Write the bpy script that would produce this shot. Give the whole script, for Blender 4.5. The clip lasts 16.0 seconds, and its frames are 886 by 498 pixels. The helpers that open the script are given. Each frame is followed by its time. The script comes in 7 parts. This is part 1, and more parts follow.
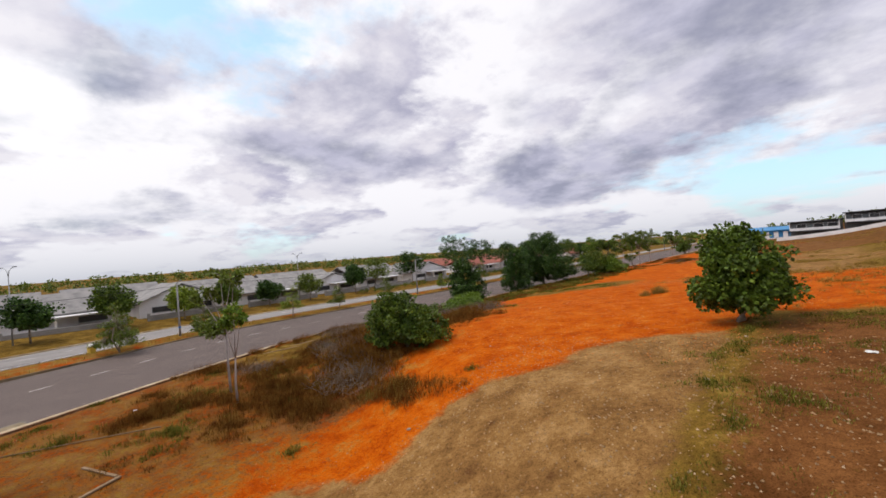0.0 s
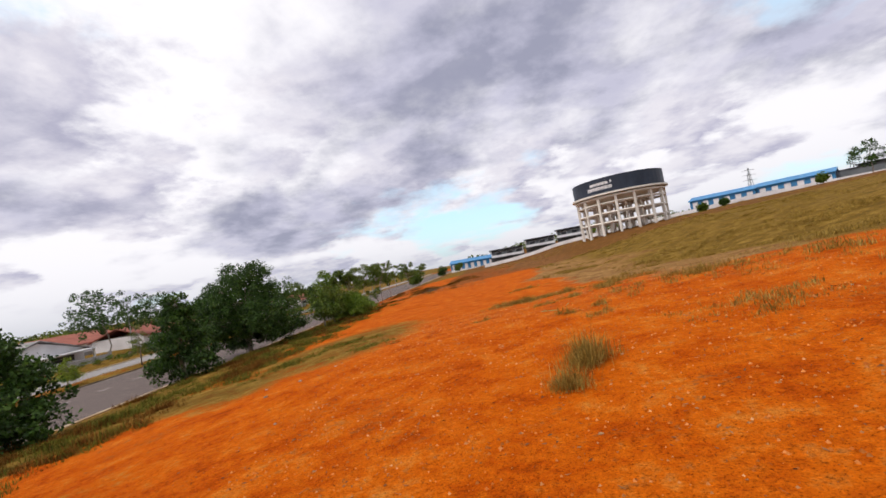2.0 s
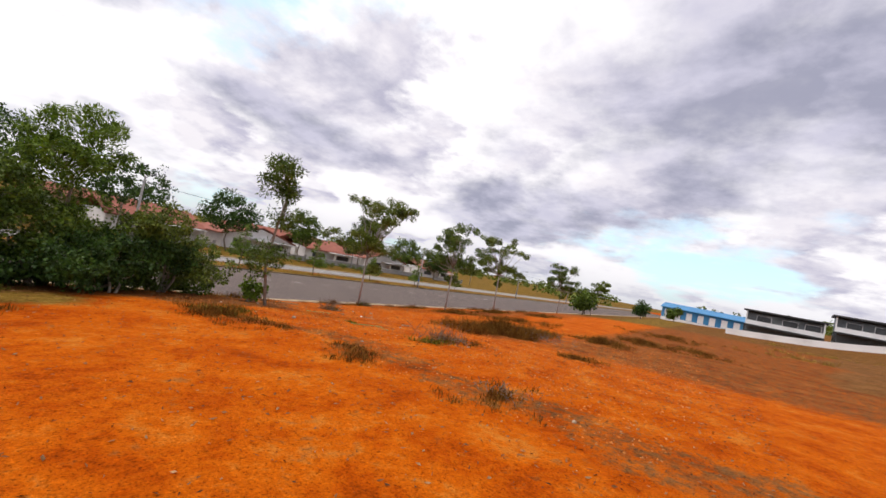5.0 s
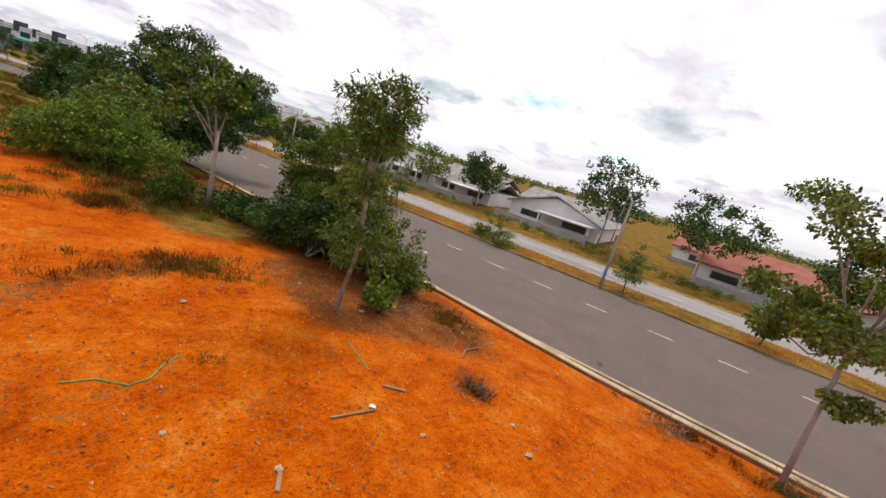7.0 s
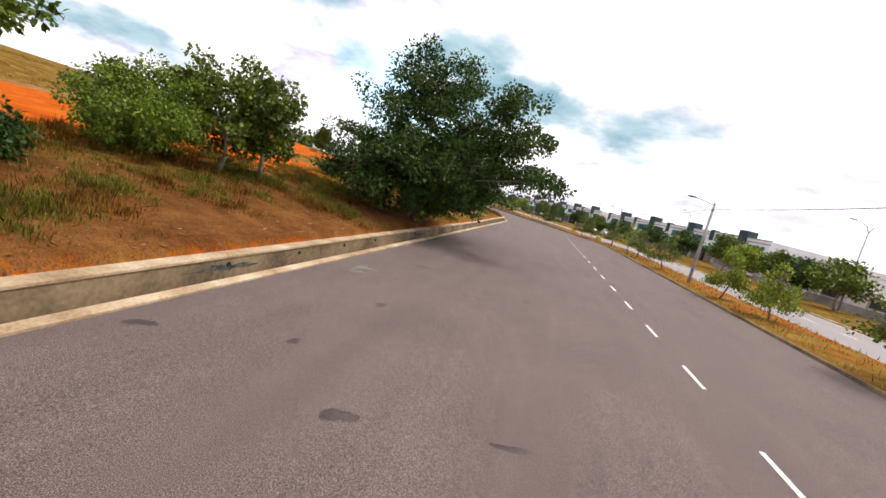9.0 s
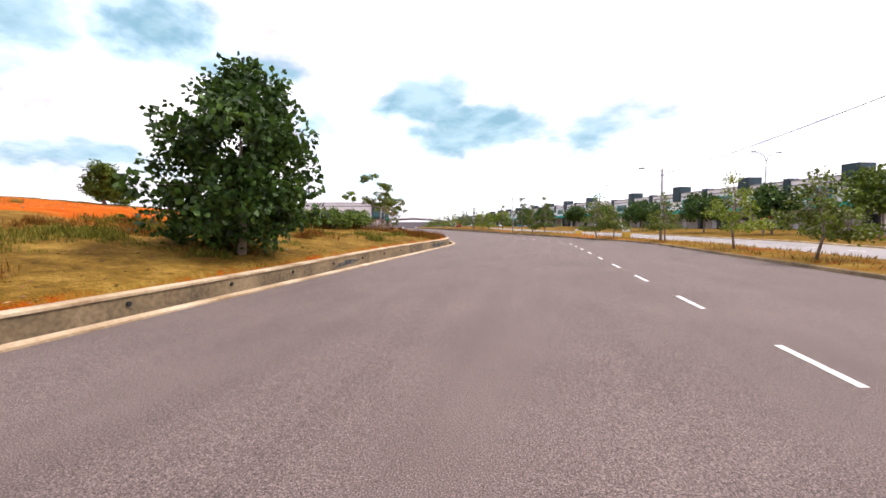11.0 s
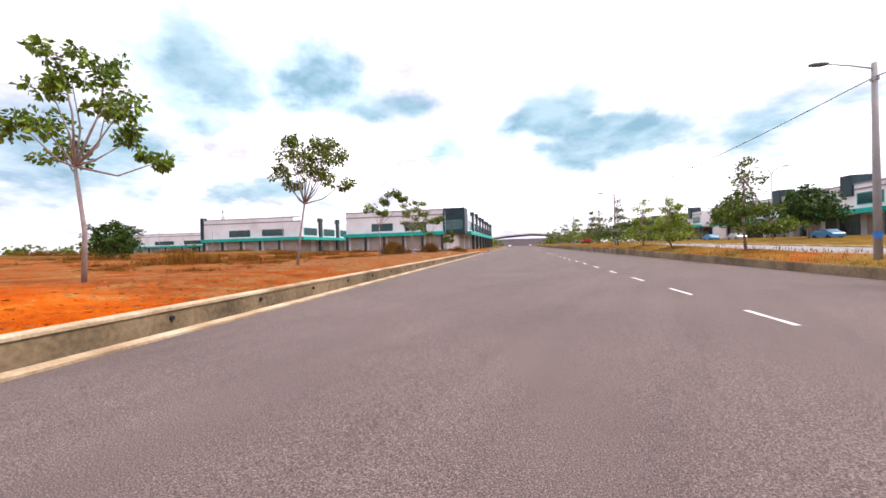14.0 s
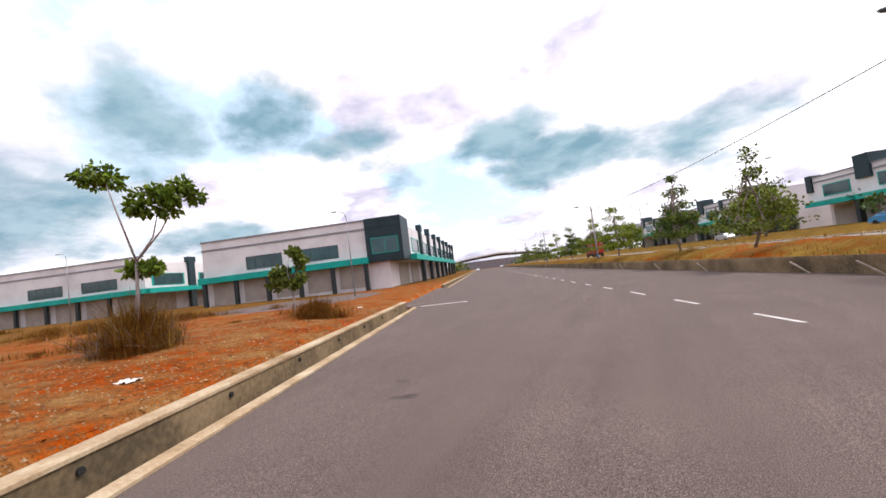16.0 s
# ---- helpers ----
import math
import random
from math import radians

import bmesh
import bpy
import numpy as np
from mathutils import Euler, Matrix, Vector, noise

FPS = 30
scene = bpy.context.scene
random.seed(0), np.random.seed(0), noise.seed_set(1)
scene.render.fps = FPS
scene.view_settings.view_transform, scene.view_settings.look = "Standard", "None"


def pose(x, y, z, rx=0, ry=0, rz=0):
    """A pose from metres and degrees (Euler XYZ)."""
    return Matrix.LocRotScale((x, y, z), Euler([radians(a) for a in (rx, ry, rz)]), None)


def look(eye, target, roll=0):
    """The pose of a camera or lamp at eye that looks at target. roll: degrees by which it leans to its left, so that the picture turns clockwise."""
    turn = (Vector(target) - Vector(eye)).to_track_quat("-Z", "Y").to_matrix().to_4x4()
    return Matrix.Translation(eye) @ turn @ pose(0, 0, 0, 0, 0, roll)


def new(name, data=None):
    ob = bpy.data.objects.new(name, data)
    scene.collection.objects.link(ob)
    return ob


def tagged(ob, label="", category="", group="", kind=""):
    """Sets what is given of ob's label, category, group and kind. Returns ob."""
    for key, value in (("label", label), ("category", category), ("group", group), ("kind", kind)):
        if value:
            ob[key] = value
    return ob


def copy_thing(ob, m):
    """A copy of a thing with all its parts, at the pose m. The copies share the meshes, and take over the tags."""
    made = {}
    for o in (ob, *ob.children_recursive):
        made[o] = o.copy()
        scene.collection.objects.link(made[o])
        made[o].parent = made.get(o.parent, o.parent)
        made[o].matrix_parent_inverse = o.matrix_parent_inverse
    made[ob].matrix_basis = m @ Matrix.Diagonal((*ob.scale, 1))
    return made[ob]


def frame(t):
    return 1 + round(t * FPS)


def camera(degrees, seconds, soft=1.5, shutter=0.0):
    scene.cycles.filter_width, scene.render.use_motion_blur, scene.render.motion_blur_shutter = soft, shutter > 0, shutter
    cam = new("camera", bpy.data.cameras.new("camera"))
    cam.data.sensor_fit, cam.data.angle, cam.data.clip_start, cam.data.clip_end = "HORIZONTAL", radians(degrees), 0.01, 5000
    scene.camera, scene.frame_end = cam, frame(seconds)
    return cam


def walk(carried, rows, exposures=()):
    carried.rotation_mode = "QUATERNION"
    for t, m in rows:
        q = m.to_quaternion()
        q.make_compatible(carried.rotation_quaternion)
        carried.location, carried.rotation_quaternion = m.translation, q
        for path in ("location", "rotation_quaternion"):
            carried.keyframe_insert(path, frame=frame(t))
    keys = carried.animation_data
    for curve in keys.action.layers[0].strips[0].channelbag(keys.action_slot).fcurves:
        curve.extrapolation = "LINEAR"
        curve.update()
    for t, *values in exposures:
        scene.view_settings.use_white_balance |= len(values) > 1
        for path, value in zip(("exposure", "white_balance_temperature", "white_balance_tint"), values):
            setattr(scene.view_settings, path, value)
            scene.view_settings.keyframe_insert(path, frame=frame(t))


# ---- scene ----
cam = camera(95.0, 16.0, soft=1.6)
walk(cam, [
    (0, pose(-57.77, 100.72, 9.55, 90.30, 4.25, -137.53)),
    (0.5, pose(-54.47, 95.42, 8.64, 89.57, 4.71, -143.15)),
    (1, pose(-50.68, 87.61, 8.20, 88.77, 7.13, -152.19)),
    (1.5, pose(-46.70, 79.34, 7.57, 88.53, 7.70, -163.91)),
    (2, pose(-44.49, 70.14, 7.25, 92.39, 9.89, -174.33)),
    (2.5, pose(-42.79, 59.26, 7.19, 93.82, 8.71, -182.34)),
    (3, pose(-42.38, 49.39, 7.85, 91.50, 4.85, -180.26)),
    (5.5, pose(-42.12, -7.59, 5.46, 91.95, -17.81, -127.20)),
    (6, pose(-40.14, -13.00, 6.18, 86.03, -23.26, -100.99)),
    (6.5, pose(-37.36, -17.95, 6.74, 80.19, -23.93, -76.85)),
    (7, pose(-32.07, -22.02, 7.91, 76.83, -15.65, -55.07)),
    (7.5, pose(-25.60, -21.06, 6.29, 80.08, -10.40, -45.33)),
    (8, pose(-14.33, -20.04, 4.06, 84.43, -11.77, -23.63)),
    (8.5, pose(-8.42, -14.21, 3.08, 85.97, -14.47, -4.61)),
    (9, pose(-5.04, -6.84, 3.41, 81.43, -13.71, 14.40)),
    (9.5, pose(-4.05, 2.88, 2.90, 82.97, -2.28, 7.06)),
    (10, pose(-3.55, 13.72, 2.22, 84.09, 0.41, 5.24)),
    (12.5, pose(-5.36, 70.06, 1.81, 89.82, -0.57, 28.60)),
    (13, pose(-8.01, 83.64, 1.89, 89.92, 0.43, 30.76)),
    (13.5, pose(-11.53, 97.20, 1.81, 89.87, -0.05, 31.92)),
    (14, pose(-15.84, 109.72, 1.63, 89.65, 1.63, 30.45)),
    (14.5, pose(-20.26, 122.34, 1.11, 89.55, 2.77, 29.64)),
    (15, pose(-25.10, 134.73, 1.31, 90.04, 2.74, 29.46)),
    (15.5, pose(-30.21, 146.75, 2.11, 92.07, 2.75, 29.12)),
    (16, pose(-35.68, 158.26, 2.18, 93.16, 7.20, 25.69)),
], exposures=[(0, -0.47, 6450, 10), (3.0, -0.37, 6500, 10), (5.5, -0.28, 6650, 10), (7.0, -0.16, 6750, 10), (8.0, 0.02, 6700, 12), (9.2, 0.31, 6600, 14), (9.6, 0.71, 6500, 16),
              (10.0, 0.76, 6450, 18), (12.4, -0.04, 6500, 15), (12.8, 0.04, 6500, 15), (13.5, 0.39, 6450, 18), (14.4, 0.36, 6450, 18), (15.3, -0.06, 6600, 15), (16, -0.01, 6500, 15)])

# ---- light ----
SUN_YAW, SUN_UP = -60.0, 58.0
sun_dir = Vector((-math.sin(radians(SUN_YAW)) * math.cos(radians(SUN_UP)), math.cos(radians(SUN_YAW)) * math.cos(radians(SUN_UP)), math.sin(radians(SUN_UP))))
sun = new("sun", bpy.data.lights.new("sun", "SUN"))
sun.data.energy, sun.data.angle, sun.data.color = 2.6, radians(14), (1.0, 0.95, 0.88)
sun.matrix_world = look(sun_dir * 100, (0, 0, 0))

world = bpy.data.worlds.new("world")
scene.world = world
world.use_nodes = True
wt = world.node_tree
wt.nodes.clear()


def wnode(kind, **kw):
    n = wt.nodes.new(kind)
    for k, val in kw.items():
        n.inputs[k].default_value = val
    return n


def wmath(op, a, b=None, c=None, clamp=False):
    n = wt.nodes.new("ShaderNodeMath")
    n.operation, n.use_clamp = op, clamp
    for i, q in enumerate((a, b, c)):
        if q is None:
            continue
        if isinstance(q, (int, float)):
            n.inputs[i].default_value = q
        else:
            wt.links.new(q, n.inputs[i])
    return n.outputs[0]


def wmix(fac, a, b):
    n = wt.nodes.new("ShaderNodeMix")
    n.data_type = "RGBA"
    for q, s in ((fac, n.inputs[0]), (a, n.inputs[6]), (b, n.inputs[7])):
        if isinstance(q, (int, float)):
            s.default_value = q
        elif isinstance(q, tuple):
            s.default_value = (*q, 1)
        else:
            wt.links.new(q, s)
    return n.outputs[2]


def wramp(x, lo, hi):
    n = wt.nodes.new("ShaderNodeMapRange")
    n.interpolation_type = "SMOOTHSTEP"
    wt.links.new(x, n.inputs[0])
    n.inputs[1].default_value, n.inputs[2].default_value = lo, hi
    return n.outputs[0]


sky = wt.nodes.new("ShaderNodeTexSky")
sky.sky_type, sky.sun_disc = "NISHITA", False
sky.sun_elevation, sky.sun_rotation = radians(SUN_UP), radians(-SUN_YAW)
tc = wt.nodes.new("ShaderNodeTexCoord")
sep = wt.nodes.new("ShaderNodeSeparateXYZ")
wt.links.new(tc.outputs["Generated"], sep.inputs[0])
up = wmath("MAXIMUM", sep.outputs[2], 0.0)
flat = wt.nodes.new("ShaderNodeCombineXYZ")
deck = wmath("ADD", up, 0.24)
wt.links.new(wmath("DIVIDE", sep.outputs[0], deck), flat.inputs[0])
wt.links.new(wmath("DIVIDE", sep.outputs[1], deck), flat.inputs[1])


def wnoise(scale, detail, rough, off, distort=0.0):
    m = wt.nodes.new("ShaderNodeVectorMath")
    m.operation = "ADD"
    wt.links.new(flat.outputs[0], m.inputs[0])
    m.inputs[1].default_value = off
    n = wnode("ShaderNodeTexNoise", Scale=scale, Detail=detail, Roughness=rough, Distortion=distort)
    wt.links.new(m.outputs[0], n.inputs["Vector"])
    return n.outputs["Fac"]


warp_n = wnode("ShaderNodeTexNoise", Scale=4.2, Detail=6.0, Roughness=0.6)
wt.links.new(tc.outputs["Generated"], warp_n.inputs["Vector"])
warp = wt.nodes.new("ShaderNodeVectorMath")
warp.operation = "MULTIPLY_ADD"
wt.links.new(warp_n.outputs["Color"], warp.inputs[0])
warp.inputs[1].default_value = (0.26, 0.26, 0.14)
off = wt.nodes.new("ShaderNodeVectorMath")
off.operation = "ADD"
wt.links.new(tc.outputs["Generated"], off.inputs[0])
off.inputs[1].default_value = (-0.13, -0.13, -0.07)
wt.links.new(off.outputs[0], warp.inputs[2])


def wdot(vec, v3):
    d = wt.nodes.new("ShaderNodeVectorMath")
    d.operation = "DOT_PRODUCT"
    wt.links.new(vec, d.inputs[0])
    d.inputs[1].default_value = v3
    return d.outputs["Value"]


def wblob(yaw, elev, width, height):
    """A soft-edged cloud bank round a heading: 1 at its centre, 0 at its rim."""
    a, e = radians(yaw), radians(elev)
    c = Vector((-math.sin(a) * math.cos(e), math.cos(a) * math.cos(e), math.sin(e)))
    sidev, topv = Vector((math.cos(a), math.sin(a), 0)), Vector((math.sin(a) * math.sin(e), -math.cos(a) * math.sin(e), math.cos(e)))
    p = wmath("POWER", wdot(warp.outputs[0], sidev / math.tan(radians(width))), 2.0)
    q = wmath("POWER", wdot(warp.outputs[0], topv / math.tan(radians(height))), 2.0)
    front = wmath("GREATER_THAN", wdot(tc.outputs["Generated"], c), 0.2)
    return wmath("MULTIPLY", wmath("SUBTRACT", 1.0, wmath("ADD", p, q), clamp=True), front)


# the cloud deck: bright cover, slate undersides, lavender middle tones, a few blue gaps
cover = wnoise(0.75, 7.0, 0.55, (3.1, 7.7, 0.0), 0.1)
shade = wnoise(1.7, 8.0, 0.56, (11.3, 2.4, 4.0), 0.1)
fine = wnoise(4.6, 7.0, 0.6, (1.7, 5.2, 9.0), 0.1)
shade2 = wnoise(1.7, 8.0, 0.56, (11.3 + 0.10, 2.4 + 0.06, 4.0), 0.1)
relief = wmath("MULTIPLY_ADD", wmath("SUBTRACT", shade, shade2), 6.5, 0.5, clamp=True)
veil = wramp(wmath("ADD", shade, wmath("MULTIPLY", wmath("SUBTRACT", fine, 0.5), 0.3)), 0.48, 0.60)
blobs = None
CLOUDS = ((171, 27, 24, 12, 1), (148, 25, 9, 4, 0.8), (178, 19, 13, 6, 0.8), (137, 16, 13, 4.5, 0.85), (-155, 10, 15, 4.5, 0.95), (-177, 15, 7.5, 4, 0.8), (-157, 24, 8, 3, 0.6), (128, 8, 8, 3.5, 0.6), (-121, 15, 11, 3.2, 0.75), (-103, 24, 12, 3.2, 0.6),
          (-103, 7, 11, 2.2, 0.6), (-135, 12, 9, 2.6, 0.6), (62, 21, 7.4, 6.2, 1), (47, 22, 6, 4.6, 0.85), (36, 19, 5.1, 2.8, 0.9), (30, 14, 6, 2.4, 0.75), (17, 17, 8.1, 3, 1), (9, 12.5, 10.2, 2.7, 1), (-6, 20, 6, 1.2, 0.5),
          (-10, 12.5, 10.2, 3.6, 0.8), (74, 11, 10.2, 6, 0.95), (56, 7, 11.9, 2, 0.7), (-51, 9, 7, 2.4, 0.45), (-68, 9, 8, 1.8, 0.5), (-82, 10, 6, 1.6, 0.5), (95, 16, 14, 6, 0.8), (112, 26, 12, 5, 0.7), (-128, 22, 10, 3.4, 0.6))
for yaw, elev, w, h, k in CLOUDS:
    b1 = wmath("MULTIPLY", wblob(yaw, elev, w * 1.45, h * 1.5), k)
    blobs = b1 if blobs is None else wmath("MAXIMUM", blobs, b1)
ragged = wnoise(3.2, 9.0, 0.56, (5.4, 1.9, 2.0), 0.05)
billow = wnoise(1.7, 6.0, 0.52, (8.2, 3.3, 6.0), 0.05)
field = wmath("ADD", wmath("MULTIPLY", blobs, 0.72), wmath("ADD", wmath("MULTIPLY", wmath("SUBTRACT", ragged, 0.5), 1.1), wmath("MULTIPLY", wmath("SUBTRACT", billow, 0.5), 0.8)))
dark = wramp(field, 0.10, 0.72)
gap = wramp(wmath("ADD", cover, wmath("MULTIPLY", fine, 0.14)), 0.41, 0.51)
glow = wmath("POWER", wmath("MAXIMUM", wdot(tc.outputs["Generated"], sun_dir), 0.0), 4.0)
lit = wmix(glow, (1.36, 1.33, 1.38), (1.8, 1.79, 1.8))
ahead = wramp(sep.outputs[1], -0.35, 0.45)
mid = wmix(relief, (0.70, 0.68, 0.86), (1.16, 1.12, 1.20))
slate = wmix(relief, (0.47, 0.48, 0.63), (0.78, 0.77, 0.95))
teal = wmix(relief, (0.24, 0.44, 0.54), (0.46, 0.66, 0.75))
cloud = wmix(wmath("MULTIPLY", veil, wmath("SUBTRACT", 1.0, glow)), lit, mid)
cloud = wmix(dark, cloud, wmix(ahead, slate, teal))
blue = wmix(0.86, sky.outputs[0], (0.50, 0.80, 0.95))
air = wmix(wmath("MAXIMUM", gap, dark), blue, cloud)
haze = wmath("POWER", wmath("SUBTRACT", 1.0, up, clamp=True), 18.0)
air = wmix(wmath("MULTIPLY", haze, 0.62), air, (0.56, 0.61, 0.70))
bg = wnode("ShaderNodeBackground", Strength=1.0)
wt.links.new(air, bg.inputs[0])
wo = wt.nodes.new("ShaderNodeOutputWorld")
wt.links.new(bg.outputs[0], wo.inputs[0])

# ---- materials ----
def material(name, colours, scale=1.0, fine=30.0, rough=0.8, metal=0.0, bump=0.3, bump_dist=0.02, per=0.0, island=False, spec=0.3, trans=0.0, detail=6.0, grain=0.45, streak=1.0, width=None):
    """A surface whose colour wanders between two or three tones at two scales, with fine relief."""
    m = bpy.data.materials.new(name)
    m.use_nodes = True
    t = m.node_tree
    p = t.nodes["Principled BSDF"]
    p.inputs["Roughness"].default_value, p.inputs["Metallic"].default_value = rough, metal
    p.inputs["Specular IOR Level"].default_value = spec
    co = t.nodes.new("ShaderNodeTexCoord")
    geo = t.nodes.new("ShaderNodeNewGeometry")
    n1 = t.nodes.new("ShaderNodeTexNoise")
    n1.inputs["Scale"].default_value, n1.inputs["Detail"].default_value = scale, detail
    n2 = t.nodes.new("ShaderNodeTexNoise")
    n2.inputs["Scale"].default_value, n2.inputs["Detail"].default_value = fine, 4.0
    t.links.new(geo.outputs["Position"], n2.inputs["Vector"])
    sv = t.nodes.new("ShaderNodeVectorMath")
    sv.operation = "MULTIPLY"
    sv.inputs[1].default_value = (1.0, streak, 1.0)
    t.links.new(geo.outputs["Position"], sv.inputs[0])
    t.links.new(sv.outputs[0], n1.inputs["Vector"])
    mixed = t.nodes.new("ShaderNodeMath")
    mixed.operation = "MULTIPLY_ADD"
    t.links.new(n2.outputs["Fac"], mixed.inputs[0])
    mixed.inputs[1].default_value = grain
    t.links.new(n1.outputs["Fac"], mixed.inputs[2])
    ramp = t.nodes.new("ShaderNodeValToRGB")
    els = ramp.color_ramp.elements
    k = len(colours)
    while len(els) < k:
        els.new(0.5)
    for i, c in enumerate(colours):
        els[i].position = 0.5 * (1 + grain) + (i / max(1, k - 1) - 0.5) * (width or 0.30 + 0.22 * grain)
        els[i].color = (*c, 1)
    t.links.new(mixed.outputs[0], ramp.inputs[0])
    col = ramp.outputs[0]
    if per > 0:
        src = geo.outputs["Random Per Island"]
        if not island:
            oi = t.nodes.new("ShaderNodeObjectInfo")
            src = oi.outputs["Random"]
        mr = t.nodes.new("ShaderNodeMapRange")
        mr.inputs[3].default_value, mr.inputs[4].default_value = 1 - per, 1 + per
        t.links.new(src, mr.inputs[0])
        hs = t.nodes.new("ShaderNodeHueSaturation")
        t.links.new(mr.outputs[0], hs.inputs["Value"])
        t.links.new(col, hs.inputs["Color"])
        col = hs.outputs[0]
    t.links.new(col, p.inputs["Base Color"])
    if bump:
        b = t.nodes.new("ShaderNodeBump")
        b.inputs["Strength"].default_value, b.inputs["Distance"].default_value = bump, bump_dist
        t.links.new(n2.outputs["Fac"], b.inputs["Height"])
        t.links.new(b.outputs[0], p.inputs["Normal"])
    if trans:
        tr = t.nodes.new("ShaderNodeBsdfTranslucent")
        t.links.new(col, tr.inputs["Color"])
        mx = t.nodes.new("ShaderNodeMixShader")
        mx.inputs[0].default_value = trans
        t.links.new(p.outputs[0], mx.inputs[1])
        t.links.new(tr.outputs[0], mx.inputs[2])
        t.links.new(mx.outputs[0], t.nodes["Material Output"].inputs["Surface"])
    return m


def leafy(name, a, b, c, rough=0.52, spec=0.25):
    return material(name, (a, b, c), scale=1.2, fine=5.0, rough=rough, bump=0, per=0.55, island=True, spec=spec, trans=0.22)


def asphalt(name, dark, mean, pale):
    """Worn asphalt: aggregate specks, soft stains and faint streaks along the lanes."""
    m = bpy.data.materials.new(name)
    m.use_nodes = True
    t = m.node_tree
    p = t.nodes["Principled BSDF"]
    p.inputs["Roughness"].default_value, p.inputs["Specular IOR Level"].default_value = 0.88, 0.25
    geo = t.nodes.new("ShaderNodeNewGeometry")

    def grainy(scale, detail, rough, squeeze=(1, 1, 1)):
        v = t.nodes.new("ShaderNodeVectorMath")
        v.operation = "MULTIPLY"
        v.inputs[1].default_value = squeeze
        t.links.new(geo.outputs["Position"], v.inputs[0])
        n = t.nodes.new("ShaderNodeTexNoise")
        n.inputs["Scale"].default_value, n.inputs["Detail"].default_value, n.inputs["Roughness"].default_value = scale, detail, rough
        t.links.new(v.outputs[0], n.inputs["Vector"])
        return n.outputs["Fac"]

    def mixed(x, k, y):
        n = t.nodes.new("ShaderNodeMath")
        n.operation = "MULTIPLY_ADD"
        t.links.new(x, n.inputs[0])
        n.inputs[1].default_value = k
        if isinstance(y, float):
            n.inputs[2].default_value = y
        else:
            t.links.new(y, n.inputs[2])
        return n.outputs[0]

    speck = grainy(70.0, 6.0, 0.78)
    tone = mixed(speck, 2.2, mixed(grainy(0.35, 4.0, 0.5), 0.12, mixed(grainy(1.6, 3.0, 0.5, (1, 0.06, 1)), 0.09, -0.72)))
    ramp = t.nodes.new("ShaderNodeValToRGB")
    els = ramp.color_ramp.elements
    els.new(0.5)
    for e, pos, c in zip(els, (0.22, 0.5, 0.76), (dark, mean, pale)):
        e.position, e.color = pos, (*c, 1)
    t.links.new(tone, ramp.inputs[0])
    t.links.new(ramp.outputs[0], p.inputs["Base Color"])
    bp = t.nodes.new("ShaderNodeBump")
    bp.inputs["Strength"].default_value, bp.inputs["Distance"].default_value = 0.5, 0.012
    t.links.new(speck, bp.inputs["Height"])
    t.links.new(bp.outputs[0], p.inputs["Normal"])
    return m


M_ASPHALT = asphalt("asphalt", (0.027, 0.020, 0.019), (0.100, 0.0735, 0.0655), (0.275, 0.209, 0.187))
M_ASPHALT_FAR = material("old_asphalt", ((0.13, 0.115, 0.112), (0.19, 0.170, 0.165), (0.25, 0.228, 0.22)), 0.3, 40, 0.9, bump=0.4, grain=1.2, streak=0.12)
M_STAIN = material("oil_stain", ((0.04, 0.030, 0.027), (0.085, 0.066, 0.058)), 3, 30, 0.85, bump=0.3)
M_PATCH = material("cement_smear", ((0.11, 0.095, 0.08), (0.21, 0.185, 0.155), (0.085, 0.072, 0.066)), 2.4, 22, 0.95, grain=1.0)
M_LINE = material("road_paint", ((0.52, 0.49, 0.47), (0.66, 0.64, 0.62), (0.36, 0.33, 0.31)), 2, 40, 0.8)
M_YELLOW = material("yellow_road_paint", ((0.55, 0.42, 0.16), (0.62, 0.5, 0.22)), 2, 40, 0.8)
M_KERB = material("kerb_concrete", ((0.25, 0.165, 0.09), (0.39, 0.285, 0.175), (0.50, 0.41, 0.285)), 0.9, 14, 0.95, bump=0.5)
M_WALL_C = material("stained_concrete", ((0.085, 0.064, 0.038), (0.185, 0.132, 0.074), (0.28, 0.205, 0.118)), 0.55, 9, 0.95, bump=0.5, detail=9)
M_DRAIN = material("drain_mud", ((0.06, 0.035, 0.02), (0.16, 0.08, 0.035)), 2, 12, 0.95)
M_WHITE = material("white_render", ((0.62, 0.59, 0.60), (0.74, 0.71, 0.72), (0.79, 0.77, 0.78)), 0.25, 8, 0.85, bump=0.1)
M_GREYBAND = material("grey_render", ((0.22, 0.22, 0.24), (0.28, 0.28, 0.30)), 0.5, 8, 0.85, bump=0.1)
M_TEAL = material("teal_fascia", ((0.0, 0.30, 0.25), (0.0, 0.40, 0.335)), 0.5, 8, 0.6, bump=0.05)
M_DARK = material("dark_green_cladding", ((0.012, 0.028, 0.035), (0.02, 0.045, 0.055)), 0.5, 8, 0.5, bump=0.05)
M_COL = material("dark_column_tiles", ((0.02, 0.03, 0.032), (0.035, 0.045, 0.05)), 1, 12, 0.5, bump=0.1)
M_SHUTTER = material("roller_shutter", ((0.36, 0.31, 0.27), (0.45, 0.40, 0.35)), 0.6, 14, 0.7, bump=0.2)
M_GLASS = material("dark_window_glass", ((0.015, 0.05, 0.055), (0.03, 0.08, 0.085)), 0.4, 6, 0.12, bump=0, spec=0.6)
